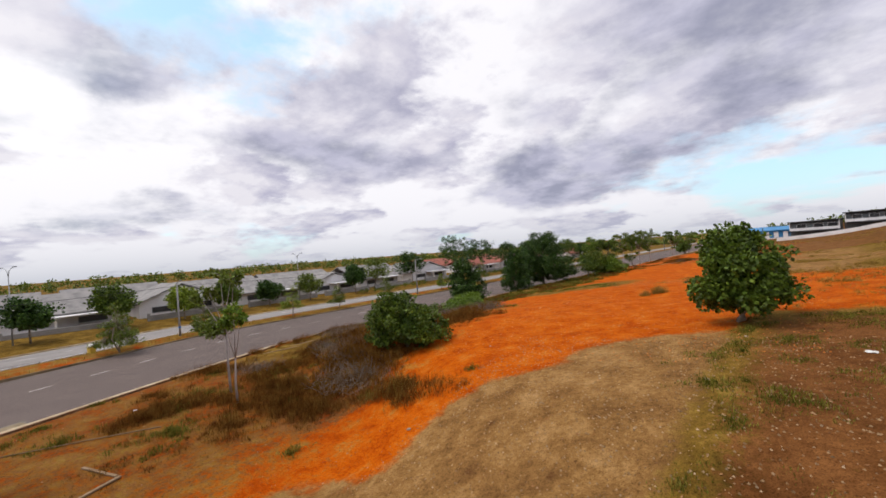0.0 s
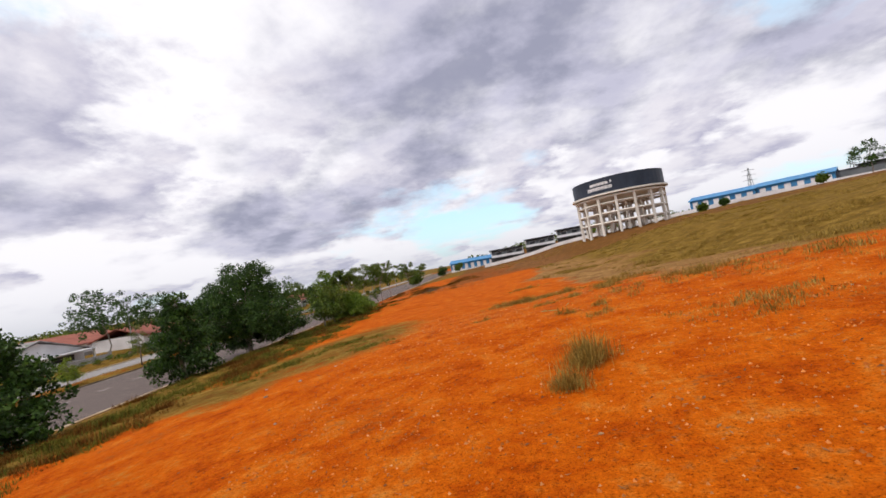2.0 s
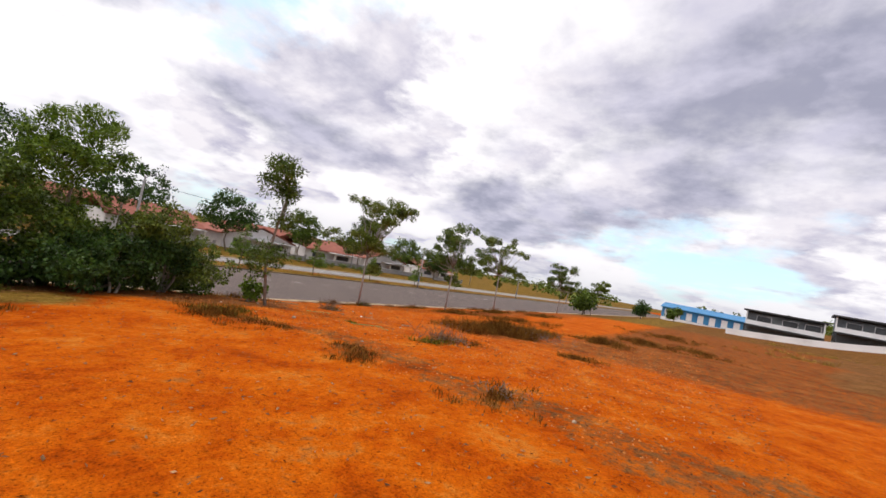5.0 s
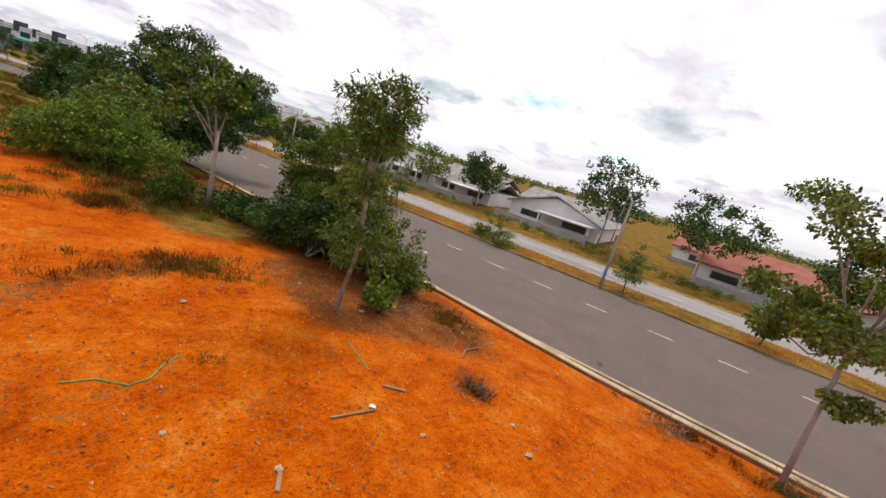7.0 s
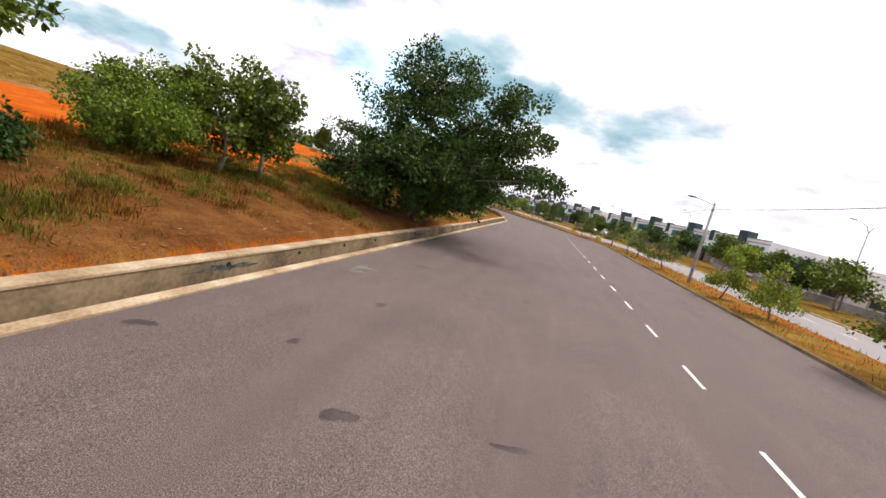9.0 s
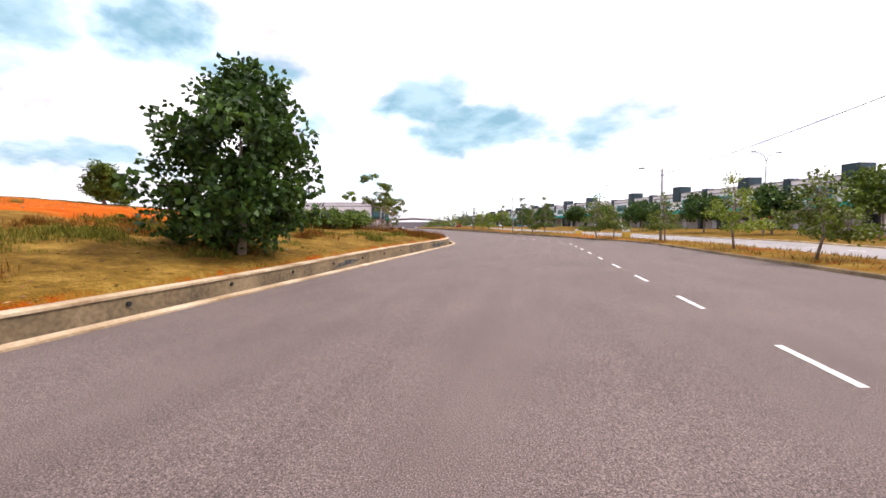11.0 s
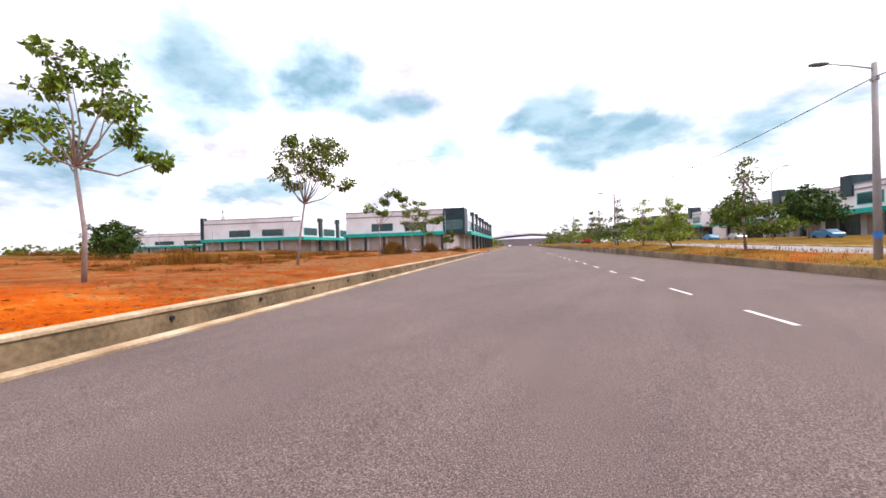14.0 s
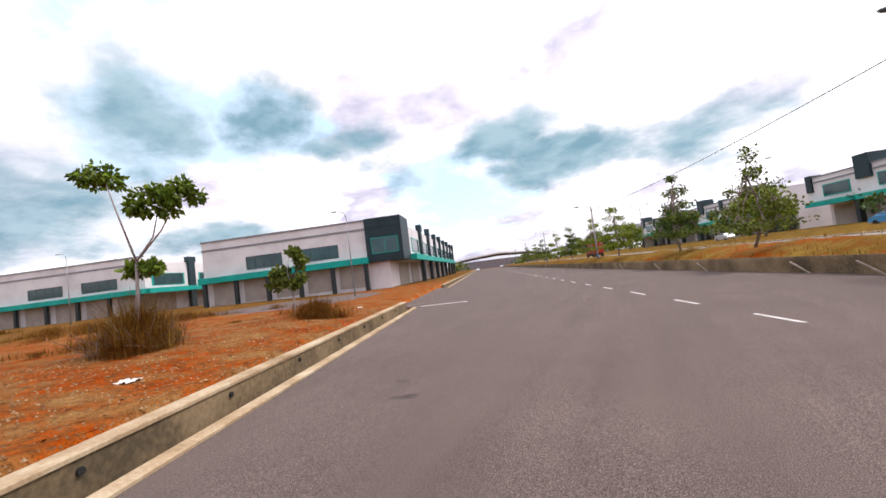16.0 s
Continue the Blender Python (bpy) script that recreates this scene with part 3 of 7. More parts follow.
for us in (us_kerb, us_after):
    strip("kerb_gutter", M_KERB, "cream concrete gutter edge along the road", [(K_GUT, -0.4), (K_GUT, 0.05), (K_GUT + 0.03, 0.07), (K_ROAD - 0.05, 0.06), (K_ROAD, 0.045), (K_ROAD, -0.1)], us, category="kerb")
    strip("drain", M_DRAIN, "open concrete drain with dry mud and litter", [(K_DRAIN - 0.02, -0.45), (K_DRAIN - 0.02, -0.2), (K_GUT + 0.02, -0.22), (K_GUT + 0.02, -0.45)], us, category="drain")
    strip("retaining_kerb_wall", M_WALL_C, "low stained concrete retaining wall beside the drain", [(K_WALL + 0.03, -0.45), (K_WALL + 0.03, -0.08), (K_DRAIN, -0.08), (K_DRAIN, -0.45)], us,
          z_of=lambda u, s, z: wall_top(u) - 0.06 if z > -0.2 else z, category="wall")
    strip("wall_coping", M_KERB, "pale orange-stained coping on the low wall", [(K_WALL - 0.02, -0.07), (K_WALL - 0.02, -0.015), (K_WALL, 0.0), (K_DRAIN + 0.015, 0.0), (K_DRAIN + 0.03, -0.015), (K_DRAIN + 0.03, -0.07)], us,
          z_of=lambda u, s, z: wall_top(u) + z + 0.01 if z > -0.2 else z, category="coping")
for a, b, nm in ((MED0, MED0 + 0.18, "near"), (MED1 - 0.18, MED1, "far")):
    strip("median_kerb", M_WALL_C if nm == "near" else M_KERB, "weathered concrete kerb of the grassed median", [(a, -0.3), (a + 0.02, 0.0), (a + 0.03, 0.13), (a + 0.05, 0.16), (b - 0.03, 0.16), (b, 0.13), (b, -0.3)], category="kerb",
          z_of=lambda u, s, z: z * (1 + 1.6 * step(84, 118, u) + 2.2 * step(130, 180, u)) if z > 0 else z)


def median_turf():
    us = spread((-420, -60, 20), (-60, 215, 1.5), (215, 480, 20))
    ss = spread((MED0 + 0.16, MED1 - 0.16, 0.7))
    verts = []
    for u in us:
        for i, s in enumerate(ss):
            x, y = road(s, u)
            rim = min(1, min(i, len(ss) - 1 - i) / 2)
            verts.append((x, y, (0.12 + rim * 0.12 + noise.noise((x * 0.6, y * 0.6, 1)) * 0.05) * (1 + 1.0 * step(84, 118, u) + 1.5 * step(130, 180, u)) + max(0, s - 9) / 4 * max(0, far_rise(u) - 0.2)))
    w = len(ss)
    faces = [(j * w + i, j * w + i + 1, (j + 1) * w + i + 1, (j + 1) * w + i) for j in range(len(us) - 1) for i in range(w - 1)]
    ob = mesh_object("median", verts, faces, M_GROUND, smooth=True)
    a = ob.data.attributes.new("turf", "FLOAT", "POINT")
    a.data.foreach_set("value", [0.62 + 0.25 * noise.noise((q[0] * 0.12, q[1] * 0.12, 5)) for q in verts])
    b = ob.data.attributes.new("tan", "FLOAT", "POINT")
    b.data.foreach_set("value", [0.5] * len(verts))
    tagged(ob, "dry grassed earth median between the carriageways", "median", kind="structure")


median_turf()
strip("far_kerb", M_KERB, "pale concrete kerb of the far carriageway", [(FAR1 - 0.02, -0.3), (FAR1, 0.13), (FAR1 + 0.03, 0.15), (FAR1 + 0.25, 0.15), (FAR1 + 0.27, -0.1)], category="kerb", z_of=lambda u, s, z: z + far_rise(u) if z > -0.2 else z)


def flat_mark(name, quads, mat, parent=None, h=0.006):
    """Thin paint laid on the road: each quad is (s0, s1, u0, u1)."""
    verts, faces = [], []
    for s0, s1, u0, u1 in quads:
        k = len(verts)
        for s, u in ((s0, u0), (s1, u0), (s1, u1), (s0, u1)):
            x, y = road(s, u)
            z = (0.045 - abs(s) * 0.004 if s < MED0 else 0.05 - abs(s - 18) * 0.011 + far_rise(u)) + h
            verts.append((x, y, z))
        faces.append((k, k + 1, k + 2, k + 3))
    return mesh_object(name, verts, faces, mat, parent)


lane = tagged(new("lane_line"), "white broken lane line painted on the asphalt", "road marking", kind="structure")
for i in range(-20, 68):
    flat_mark("dash", [(-0.06, 0.06, 4.5 * i, 4.5 * i + 1.68)], M_LINE, lane)
lane2 = tagged(new("far_lane_line"), "white broken lane line on the far carriageway", "road marking", kind="structure")
for i in range(-20, 68):
    flat_mark("dash", [(17.9, 18.05, 4.5 * i + 1.5, 4.5 * i + 3.2)], M_LINE, lane2)
for nm, s in (("near", MED1 + 0.45), ("far", FAR1 - 0.5)):
    ob = flat_mark("edge_line", [(s, s + 0.12, a, b) for a, b in zip(U_ALONG, U_ALONG[1:])], M_LINE if nm == "near" else M_YELLOW)
    tagged(ob, "faded %s edge line on the far carriageway" % ("white" if nm == "near" else "yellow"), "road marking", kind="structure")


def side_street():
    """The street that opens off the road before the shops."""
    verts, faces = [], []
    ys = [KERB_END + 0.2 + i * 2.8 for i in range(10)]
    xs = [K_ROAD + 0.1, -13, -16, -24, -40, -70, -110, -160]
    for x in xs:
        for u in ys:
            p = road(x, u)
            verts.append((p[0], p[1], 0.02 + min(0.62, 0.055 * max(0, -x - 11.6))))
    k = len(ys)
    for i in range(len(xs) - 1):
        for j in range(k - 1):
            faces.append((i * k + j, i * k + j + 1, (i + 1) * k + j + 1, (i + 1) * k + j))
    ob = mesh_object("side_road", verts, [f[::-1] for f in faces], M_ASPHALT)
    tagged(ob, "grey asphalt side street opening before the shops", "road", kind="structure")
    flat = flat_mark("stop_line", [(-11.5, -2.2 - 6, KERB_END + 0.6, KERB_END + 0.95)], M_LINE)
    tagged(flat, "white painted give-way line at the side street", "road marking", kind="structure")


side_street()

# ---- trees ----
def leaf_mesh(name, centres, n_each, spread_r, size, mat, parent, rng, droop=0.3, aspect=0.42, fat=1.0):
    """A crown of many small separate leaves gathered round the clump centres."""
    k = sum(n_each)
    c = np.repeat(np.array([list(q) for q in centres]), n_each, axis=0)
    r = np.repeat(np.array(spread_r), n_each)
    d = rng.normal(size=(k, 3))
    d /= np.linalg.norm(d, axis=1)[:, None] + 1e-9
    rad = r * rng.random(k) ** 0.45
    pos = c + d * rad[:, None] * np.array([1, 1, 0.75 * fat])
    out = d * 0.9 + rng.normal(size=(k, 3)) * 0.55
    out[:, 2] -= droop
    out /= np.linalg.norm(out, axis=1)[:, None] + 1e-9
    sidev = np.cross(out, rng.normal(size=(k, 3)))
    sidev /= np.linalg.norm(sidev, axis=1)[:, None] + 1e-9
    sz = size * (0.65 + 0.7 * rng.random(k))
    tip = pos + out * sz[:, None]
    m = pos + out * (sz * 0.5)[:, None]
    fold = np.cross(out, sidev) * (sz * 0.1)[:, None]
    a, b = m + sidev * (sz * aspect)[:, None] + fold, m - sidev * (sz * aspect)[:, None] + fold
    verts = np.stack([pos, a, tip, b], 1).reshape(-1, 3)
    me = bpy.data.meshes.new(name)
    me.vertices.add(4 * k)
    me.vertices.foreach_set("co", verts.ravel())
    me.loops.add(6 * k)
    i = np.arange(k)[:, None] * 4
    me.loops.foreach_set("vertex_index", (i + np.array([0, 1, 2, 0, 2, 3])).ravel())
    me.polygons.add(2 * k)
    me.polygons.foreach_set("loop_start", np.arange(2 * k) * 3)
    me.update(calc_edges=True)
    me.materials.append(mat)
    ob = new(name, me)
    ob.parent = parent
    return ob


def tree(name, label, x, y, lobes, trunk_h, trunk_r, mat, size=0.16, leaves=6000, clumps=90, clump_r=0.55, bark=None, seed=1, lean=(0, 0), stems=1, shell=0.55, z=None, category="tree", twigs=True, droop=0.3, aspect=0.42, group=""):
    """lobes: (dx, dy, height, rx, ry, rz) ellipsoids of the crown over the foot of the trunk."""
    leaves, size = int(leaves * 0.64), size * 1.2
    rng = np.random.default_rng(seed)
    root = new(name)
    root.location = (x, y, gz(x, y) - 0.03 if z is None else z)
    tagged(root, label, category, group)
    bark = bark or M_BARK
    vol = np.array([(l[3] * l[4] * l[5]) ** 0.67 for l in lobes])
    share = np.maximum(2, np.round(clumps * vol / vol.sum()).astype(int))
    centres, rad, num = [], [], []
    bm = bmesh.new()
    top = Vector((lean[0], lean[1], trunk_h))
    for st in range(stems):
        off = Vector((rng.normal() * 0.25, rng.normal() * 0.25, 0)) * (stems > 1)
        bend = Vector((rng.normal() * 0.06 * trunk_h, rng.normal() * 0.06 * trunk_h, 0))
        end = top + (Vector((rng.normal() * 0.5, rng.normal() * 0.5, 0)) if stems > 1 else Vector())
        tube(bm, [off, off + (end - off) * 0.35 + bend, off + (end - off) * 0.7 + bend * 0.6, end], [trunk_r * 1.25, trunk_r, trunk_r * 0.85, trunk_r * 0.6], 7)
    for l, q in zip(lobes, share):
        c = Vector(l[:3])
        for _ in range(q):
            d = rng.normal(size=3)
            d /= np.linalg.norm(d)
            f = shell + (1 - shell) * rng.random()
            f *= 0.78 + 0.34 * rng.random()
            p = c + Vector((d[0] * l[3] * f, d[1] * l[4] * f, d[2] * l[5] * f))
            if p.z < 0.15:
                p.z = 0.15 + rng.random() * 0.3
            centres.append(p)
            rad.append(clump_r * (0.6 + 0.8 * rng.random()))
            num.append(max(3, int(leaves / clumps * (0.55 + 0.9 * rng.random()))))
        # a limb into the lobe and twigs from it
        a = top * (0.6 + 0.4 * rng.random())
        midp = (a + c) / 2 + Vector((rng.normal() * 0.15, rng.normal() * 0.15, 0.15 + 0.1 * abs(c.z - a.z)))
        tube(bm, [a, midp, c], [trunk_r * 0.42, trunk_r * 0.26, trunk_r * 0.13], 5)
        if twigs:
            for p in centres[-q:][:: max(1, q // 9)]:
                tube(bm, [midp * 0.4 + c * 0.6, (c + p) / 2 + Vector((0, 0, 0.1)), p], [trunk_r * 0.14, trunk_r * 0.09, trunk_r * 0.04], 4)
    part("trunk", bm, bark, root, smooth=True)
    leaf_mesh("crown", centres, num, rad, size, mat, root, rng, droop, aspect)
    return root


def slim_tree(x, y, h, seed, heads, label="slim pale-trunked sapling with sparse leaf heads", lean=0.0, mat=None, size=0.30, leaves=1100, z=None, yaw=0.0, group="roadside saplings"):
    """A thin trunk that forks high up into a few separate leaf heads. heads: (dx, dy, height share, radius)."""
    rng = np.random.default_rng(seed)
    root = new("sapling_tree")
    root.location = (x, y, gz(x, y) - 0.03 if z is None else z)
    tagged(root, label, "tree", group)
    bm = bmesh.new()
    fork = Vector((lean * 0.5, rng.normal() * 0.15, h * 0.5))
    r = 0.03 + h * 0.0058
    tube(bm, [(0, 0, 0), (lean * 0.15 + rng.normal() * 0.06, 0.05, h * 0.22), fork], [r * 1.2, r, r * 0.75], 7)
    cs, rs, ns = [], [], []
    ca, sa = math.cos(yaw), math.sin(yaw)
    for dx, dy, hs, cr in heads:
        e = Vector((dx * ca - dy * sa + lean, dx * sa + dy * ca, h * hs))
        midp = fork * 0.5 + e * 0.5 + Vector((rng.normal() * 0.12, rng.normal() * 0.12, -0.1 * h * (1 - hs)))
        tube(bm, [fork, midp, e], [r * 0.6, r * 0.42, r * 0.2], 5)
        for _ in range(6):
            d = rng.normal(size=3)
            d /= np.linalg.norm(d)
            q = e + Vector((d[0] * cr, d[1] * cr, d[2] * cr * 0.45 + 0.1))
            tube(bm, [e, (e + q) / 2 + Vector((0, 0, 0.06)), q], [r * 0.2, r * 0.13, r * 0.06], 4)
            cs.append(q)
            rs.append(cr * 0.5)
            ns.append(int(leaves / len(heads) / 6 * (0.6 + 0.8 * rng.random())))
    part("trunk", bm, M_BARK_PALE, root, smooth=True)
    leaf_mesh("crown", cs, ns, rs, size, mat or L_MID, root, rng, 0.45, 0.3)
    return root


def layered_tree(x, y, h, r, seed, mat, label, z=0.25, leaves=8000, size=0.12, tiers=5, trunk=0.25, name="median_tree", group="median trees"):
    """An umbrella tree with flat tiers of fine leaves."""
    rng = np.random.default_rng(seed)
    lobes = []
    for i in range(tiers):
        f = i / max(1, tiers - 1)
        rr = r * (1 - 0.72 * f) * (0.85 + 0.3 * rng.random())
        hh = h * (trunk + (1 - trunk) * f)
        for k in range(5 if f < 0.5 else 3):
            a = rng.random() * 6.28
            lobes.append((math.cos(a) * rr * 0.55, math.sin(a) * rr * 0.55, hh + rng.normal() * 0.1, rr * 0.55, rr * 0.55, 0.16 + 0.03 * h))
    return tree(name, label, x, y, lobes, h * 0.86, 0.03 + 0.008 * h, mat, size, leaves, 170, 0.34, seed=seed, z=z, shell=0.3, droop=0.05, group=group)


# big spreading roadside tree over the kerb
tree("broadleaf_tree", "large dense dark-green broadleaf tree overhanging the road", -14.2, 21.5,
     [(0, 0, 7.0, 5.0, 5.2, 3.8), (3.8, -1.5, 4.8, 4.0, 4.4, 3.0), (-3.8, 1.0, 4.4, 4.0, 4.2, 3.2), (0.5, -3.6, 3.4, 4.8, 3.4, 2.7), (3.0, 3.2, 4.6, 4.0, 3.8, 3.0), (0.5, -1.0, 9.8, 3.4, 3.4, 2.2), (6.8, -2.6, 6.6, 2.4, 2.2, 1.3), (8.4, -3.6, 4.4, 2.0, 2.0, 0.9), (5.6, -3.2, 8.4, 2.0, 2.0, 1.2), (-3.0, -3.0, 2.4, 3.4, 3.0, 1.9), (1.5, 0, 2.4, 4.0, 4.0, 1.7)],
     3.2, 0.26, L_DARK, 0.18, 115000, 620, 0.72, seed=11, shell=0.45, stems=2, aspect=0.32)
tree("conical_tree", "tall conical dark-green tree beside the low wall", -15.4, 34.3,
     [(0, 0, 1.8, 3.0, 3.2, 1.8), (0, 0, 3.8, 2.6, 2.6, 1.7), (0.2, 0, 5.6, 1.9, 1.9, 1.5), (0, 0.2, 7.2, 1.1, 1.1, 1.1)], 5.5, 0.16, L_DARK, 0.17, 24000, 230, 0.5, seed=12)
tree("broadleaf_tree", "round green tree on the grassy bank", -15.0, 49.0,
     [(0, 0, 2.6, 3.2, 3.2, 2.5), (0.8, -0.8, 4.6, 2.6, 2.6, 2.1), (-1.4, 0.8, 1.8, 2.6, 2.6, 1.7), (0.2, 0.2, 6.2, 1.9, 1.9, 1.5)], 2.4, 0.15, L_DARK, 0.19, 24000, 230, 0.6, seed=13)
tree("round_bush", "rounded light-green bush on the clay bank", -23.2, 8.0, [(0, 0, 2.0, 3.2, 3.2, 1.8), (1.7, -1.4, 1.4, 2.5, 2.5, 1.3), (-1.8, 1.1, 1.4, 2.6, 2.6, 1.3), (0.2, 0.2, 2.9, 2.2, 2.2, 1.3)], 1.2, 0.09, L_LIGHT, 0.13, 34000, 320, 0.46, seed=14, stems=3, category="bush", aspect=0.3)
tree("broadleaf_tree", "leafy tree on the bank above the wall", -20.2, 12.5, [(0, 0, 3.0, 2.6, 2.6, 2.0), (0.8, -0.9, 4.2, 1.7, 1.7, 1.3), (-1.2, 0.6, 2.4, 2.0, 2.0, 1.6)], 2.2, 0.12, L_MID, 0.18, 9000, 130, 0.5, seed=29)
tree("broadleaf_tree", "sparse grey-green tree on the bank", -21.0, 10.4, [(0, 0, 3.4, 2.2, 2.2, 1.6), (0.8, 1.0, 4.6, 1.6, 1.6, 1.1), (-0.9, -0.6, 4.2, 1.6, 1.6, 1.0), (0, 0, 2.0, 2.2, 2.2, 1.2)], 2.6, 0.11, L_OLIVE, 0.16, 9000, 110, 0.5, seed=16)
tree("broadleaf_tree", "slender pale-stemmed tree with open forked crown on the bank", -20.4, 0.6, [(0, 0, 6.2, 1.4, 1.4, 0.7), (1.2, 0.6, 7.2, 1.0, 1.0, 0.5), (-1.0, 1.8, 6.6, 0.9, 0.9, 0.5), (0.4, 2.2, 7.8, 0.8, 0.8, 0.5), (1.8, 2.4, 6.2, 0.8, 0.8, 0.5), (-1.6, 3.4, 7.2, 0.7, 0.7, 0.4), (-2.2, 0.2, 5.6, 0.7, 0.7, 0.4), (1.2, 3.6, 6.8, 0.7, 0.7, 0.4)], 4.4, 0.13, L_MID, 0.17, 7600, 100, 0.42, seed=17, bark=M_BARK_PALE)
# the thicket at the kerb
tree("thicket_tree", "feathery light-green wattle in the roadside thicket", -14.6, -5.0, [(0, 0, 7.4, 2.0, 2.2, 1.4), (0.7, -0.5, 8.7, 1.6, 1.7, 0.9), (-1.3, 0.6, 6.4, 1.8, 1.8, 1.2), (1.2, 1.0, 6.9, 1.7, 1.7, 1.0), (0, 0.4, 4.6, 1.7, 1.8, 1.4)], 5.6, 0.06, L_LIGHT, 0.2, 17000, 130, 0.4, seed=18, aspect=0.14, droop=0.05, category="tree")
tree("thicket_tree", "leggy green tree with yellowing leaves in the roadside thicket", -17.1, -9.2, [(0, 0, 2.6, 2.0, 2.3, 1.5), (-1.0, 0.8, 3.9, 1.7, 1.8, 1.1), (0.4, -0.8, 1.4, 1.9, 1.9, 1.0), (-1.4, -1.4, 1.9, 1.8, 1.8, 1.1), (0.8, 1.4, 3.4, 1.4, 1.5, 1.0)], 2.2, 0.07, L_OLIVE, 0.135, 19000, 150, 0.36, seed=19, stems=5, category="tree", aspect=0.27, shell=0.35, bark=M_BARK_PALE)
tree("thicket_tree", "tall feathery cassia rising from the roadside thicket", -22.1, -12.3, [(0, 0, 5.0, 0.8, 0.8, 0.5), (0.4, 0.1, 6.3, 1.0, 1.0, 0.5), (0.0, 0.6, 7.5, 0.9, 0.9, 0.4), (0.9, 0.2, 7.9, 0.9, 0.9, 0.4), (0.5, 0.4, 6.9, 1.1, 1.1, 0.4), (0.6, 0.4, 2.6, 1.2, 1.2, 0.9)], 6.4, 0.075, L_MID, 0.2, 7000, 110, 0.42, seed=20, aspect=0.13)
tree("thicket_tree", "dense green shrub tree at the kerb", -16.5, -3.7, [(0, 0, 2.8, 2.2, 2.8, 1.9), (0.2, 1.6, 4.2, 1.8, 2.0, 1.5), (-0.6, -1.8, 2.2, 1.9, 2.2, 1.5)], 2.2, 0.09, L_MID, 0.14, 26000, 230, 0.48, seed=21, stems=3, aspect=0.3)
tree("thicket_tree", "dark understorey shrub beneath the thicket", -18.6, -6.2, [(0, 0, 1.7, 1.9, 2.4, 1.2), (-0.8, 1.6, 1.3, 1.7, 1.7, 0.9), (0.6, -2.2, 1.9, 1.7, 1.8, 1.1)], 1.0, 0.06, L_DARK, 0.13, 18000, 160, 0.4, seed=22, stems=4, category="bush", aspect=0.3)
tree("shrub", "low leafy shrub at the thicket's foot", -20.2, -12.6, [(0, 0, 0.8, 0.6, 0.6, 0.5)], 0.5, 0.03, L_LIGHT, 0.15, 900, 30, 0.25, seed=23, stems=3, category="bush")
tree("thicket_shrub", "dark low understorey shrub under the wattle", -15.9, -4.4, [(0, 0, 0.9, 1.3, 2.0, 0.9), (-0.8, 1.9, 1.1, 1.4, 1.6, 1.0), (-1.2, -1.8, 1.2, 1.5, 1.7, 1.0)], 0.7, 0.05, L_DARK, 0.14, 13000, 130, 0.4, seed=33, stems=4, category="bush", aspect=0.3)
tree("thicket_shrub", "brown-green low shrub at the foot of the thicket", -15.6, -9.2, [(0, 0, 0.7, 1.2, 1.8, 0.7), (-0.9, 1.6, 0.9, 1.4, 1.5, 0.8), (-0.8, -1.6, 0.8, 1.2, 1.4, 0.7)], 0.5, 0.04, L_MID, 0.13, 10000, 110, 0.36, seed=34, stems=4, category="bush", aspect=0.3)
tree("thicket_shrub", "dark low shrub on the bank beside the thicket", -18.9, -1.2, [(0, 0, 0.8, 1.4, 1.8, 0.8), (-0.6, 1.8, 0.8, 1.3, 1.4, 0.7)], 0.6, 0.04, L_DARK, 0.14, 8000, 90, 0.36, seed=35, stems=3, category="bush", aspect=0.3)
tree("shrub", "small dark-green shrub beside the rounded bush", -22.1, 1.0, [(0, 0, 1.0, 1.0, 1.0, 0.9)], 0.6, 0.03, L_MID, 0.12, 3000, 40, 0.3, seed=27, stems=3, category="bush")
# bushes at the start of the flight
tree("round_bush", "glossy dark-green round bush standing on bare clay", -54.9, 74.6, [(0, 0, 2.8, 2.1, 2.1, 1.8), (0.6, -0.4, 4.0, 1.4, 1.4, 1.1), (-0.8, 0.5, 1.7, 1.7, 1.7, 1.1), (1.0, 0.3, 1.6, 1.5, 1.5, 1.0)], 1.6, 0.1, L_MID, 0.17, 24000, 230, 0.48, seed=24, stems=3, category="bush")
tree("round_bush", "rounded green bush rising from dry brown grass", -35.2, 80.6, [(0, 0, 1.8, 2.4, 2.4, 1.5), (0.5, 0.4, 3.0, 1.7, 1.7, 1.0), (-1.1, -0.6, 1.2, 2.1, 2.1, 1.0), (1.2, 0.8, 1.3, 1.9, 1.9, 1.0)], 1.2, 0.08, L_MID, 0.15, 30000, 230, 0.42, seed=25, stems=3, category="bush")
tree("low_bush", "sprawling low green bush near the kerb", -23.5, 60.0, [(0, 0, 0.8, 2.6, 3.2, 0.8), (2.0, -3.0, 0.9, 2.2, 2.6, 0.8), (-1.5, 3.0, 0.7, 2.0, 2.4, 0.7)], 0.4, 0.05, L_LIGHT, 0.14, 18000, 200, 0.45, seed=26, stems=3, category="bush")
tree("low_bush", "sprawling low green bush beside dead twigs near the kerb", -22.0, 68.6, [(0, 0, 0.9, 2.4, 2.6, 0.9), (1.6, 2.4, 1.0, 2.0, 2.2, 0.8), (-1.4, -2.2, 0.8, 1.8, 2.0, 0.7)], 0.4, 0.05, L_MID, 0.14, 16000, 180, 0.45, seed=28, stems=3, category="bush")
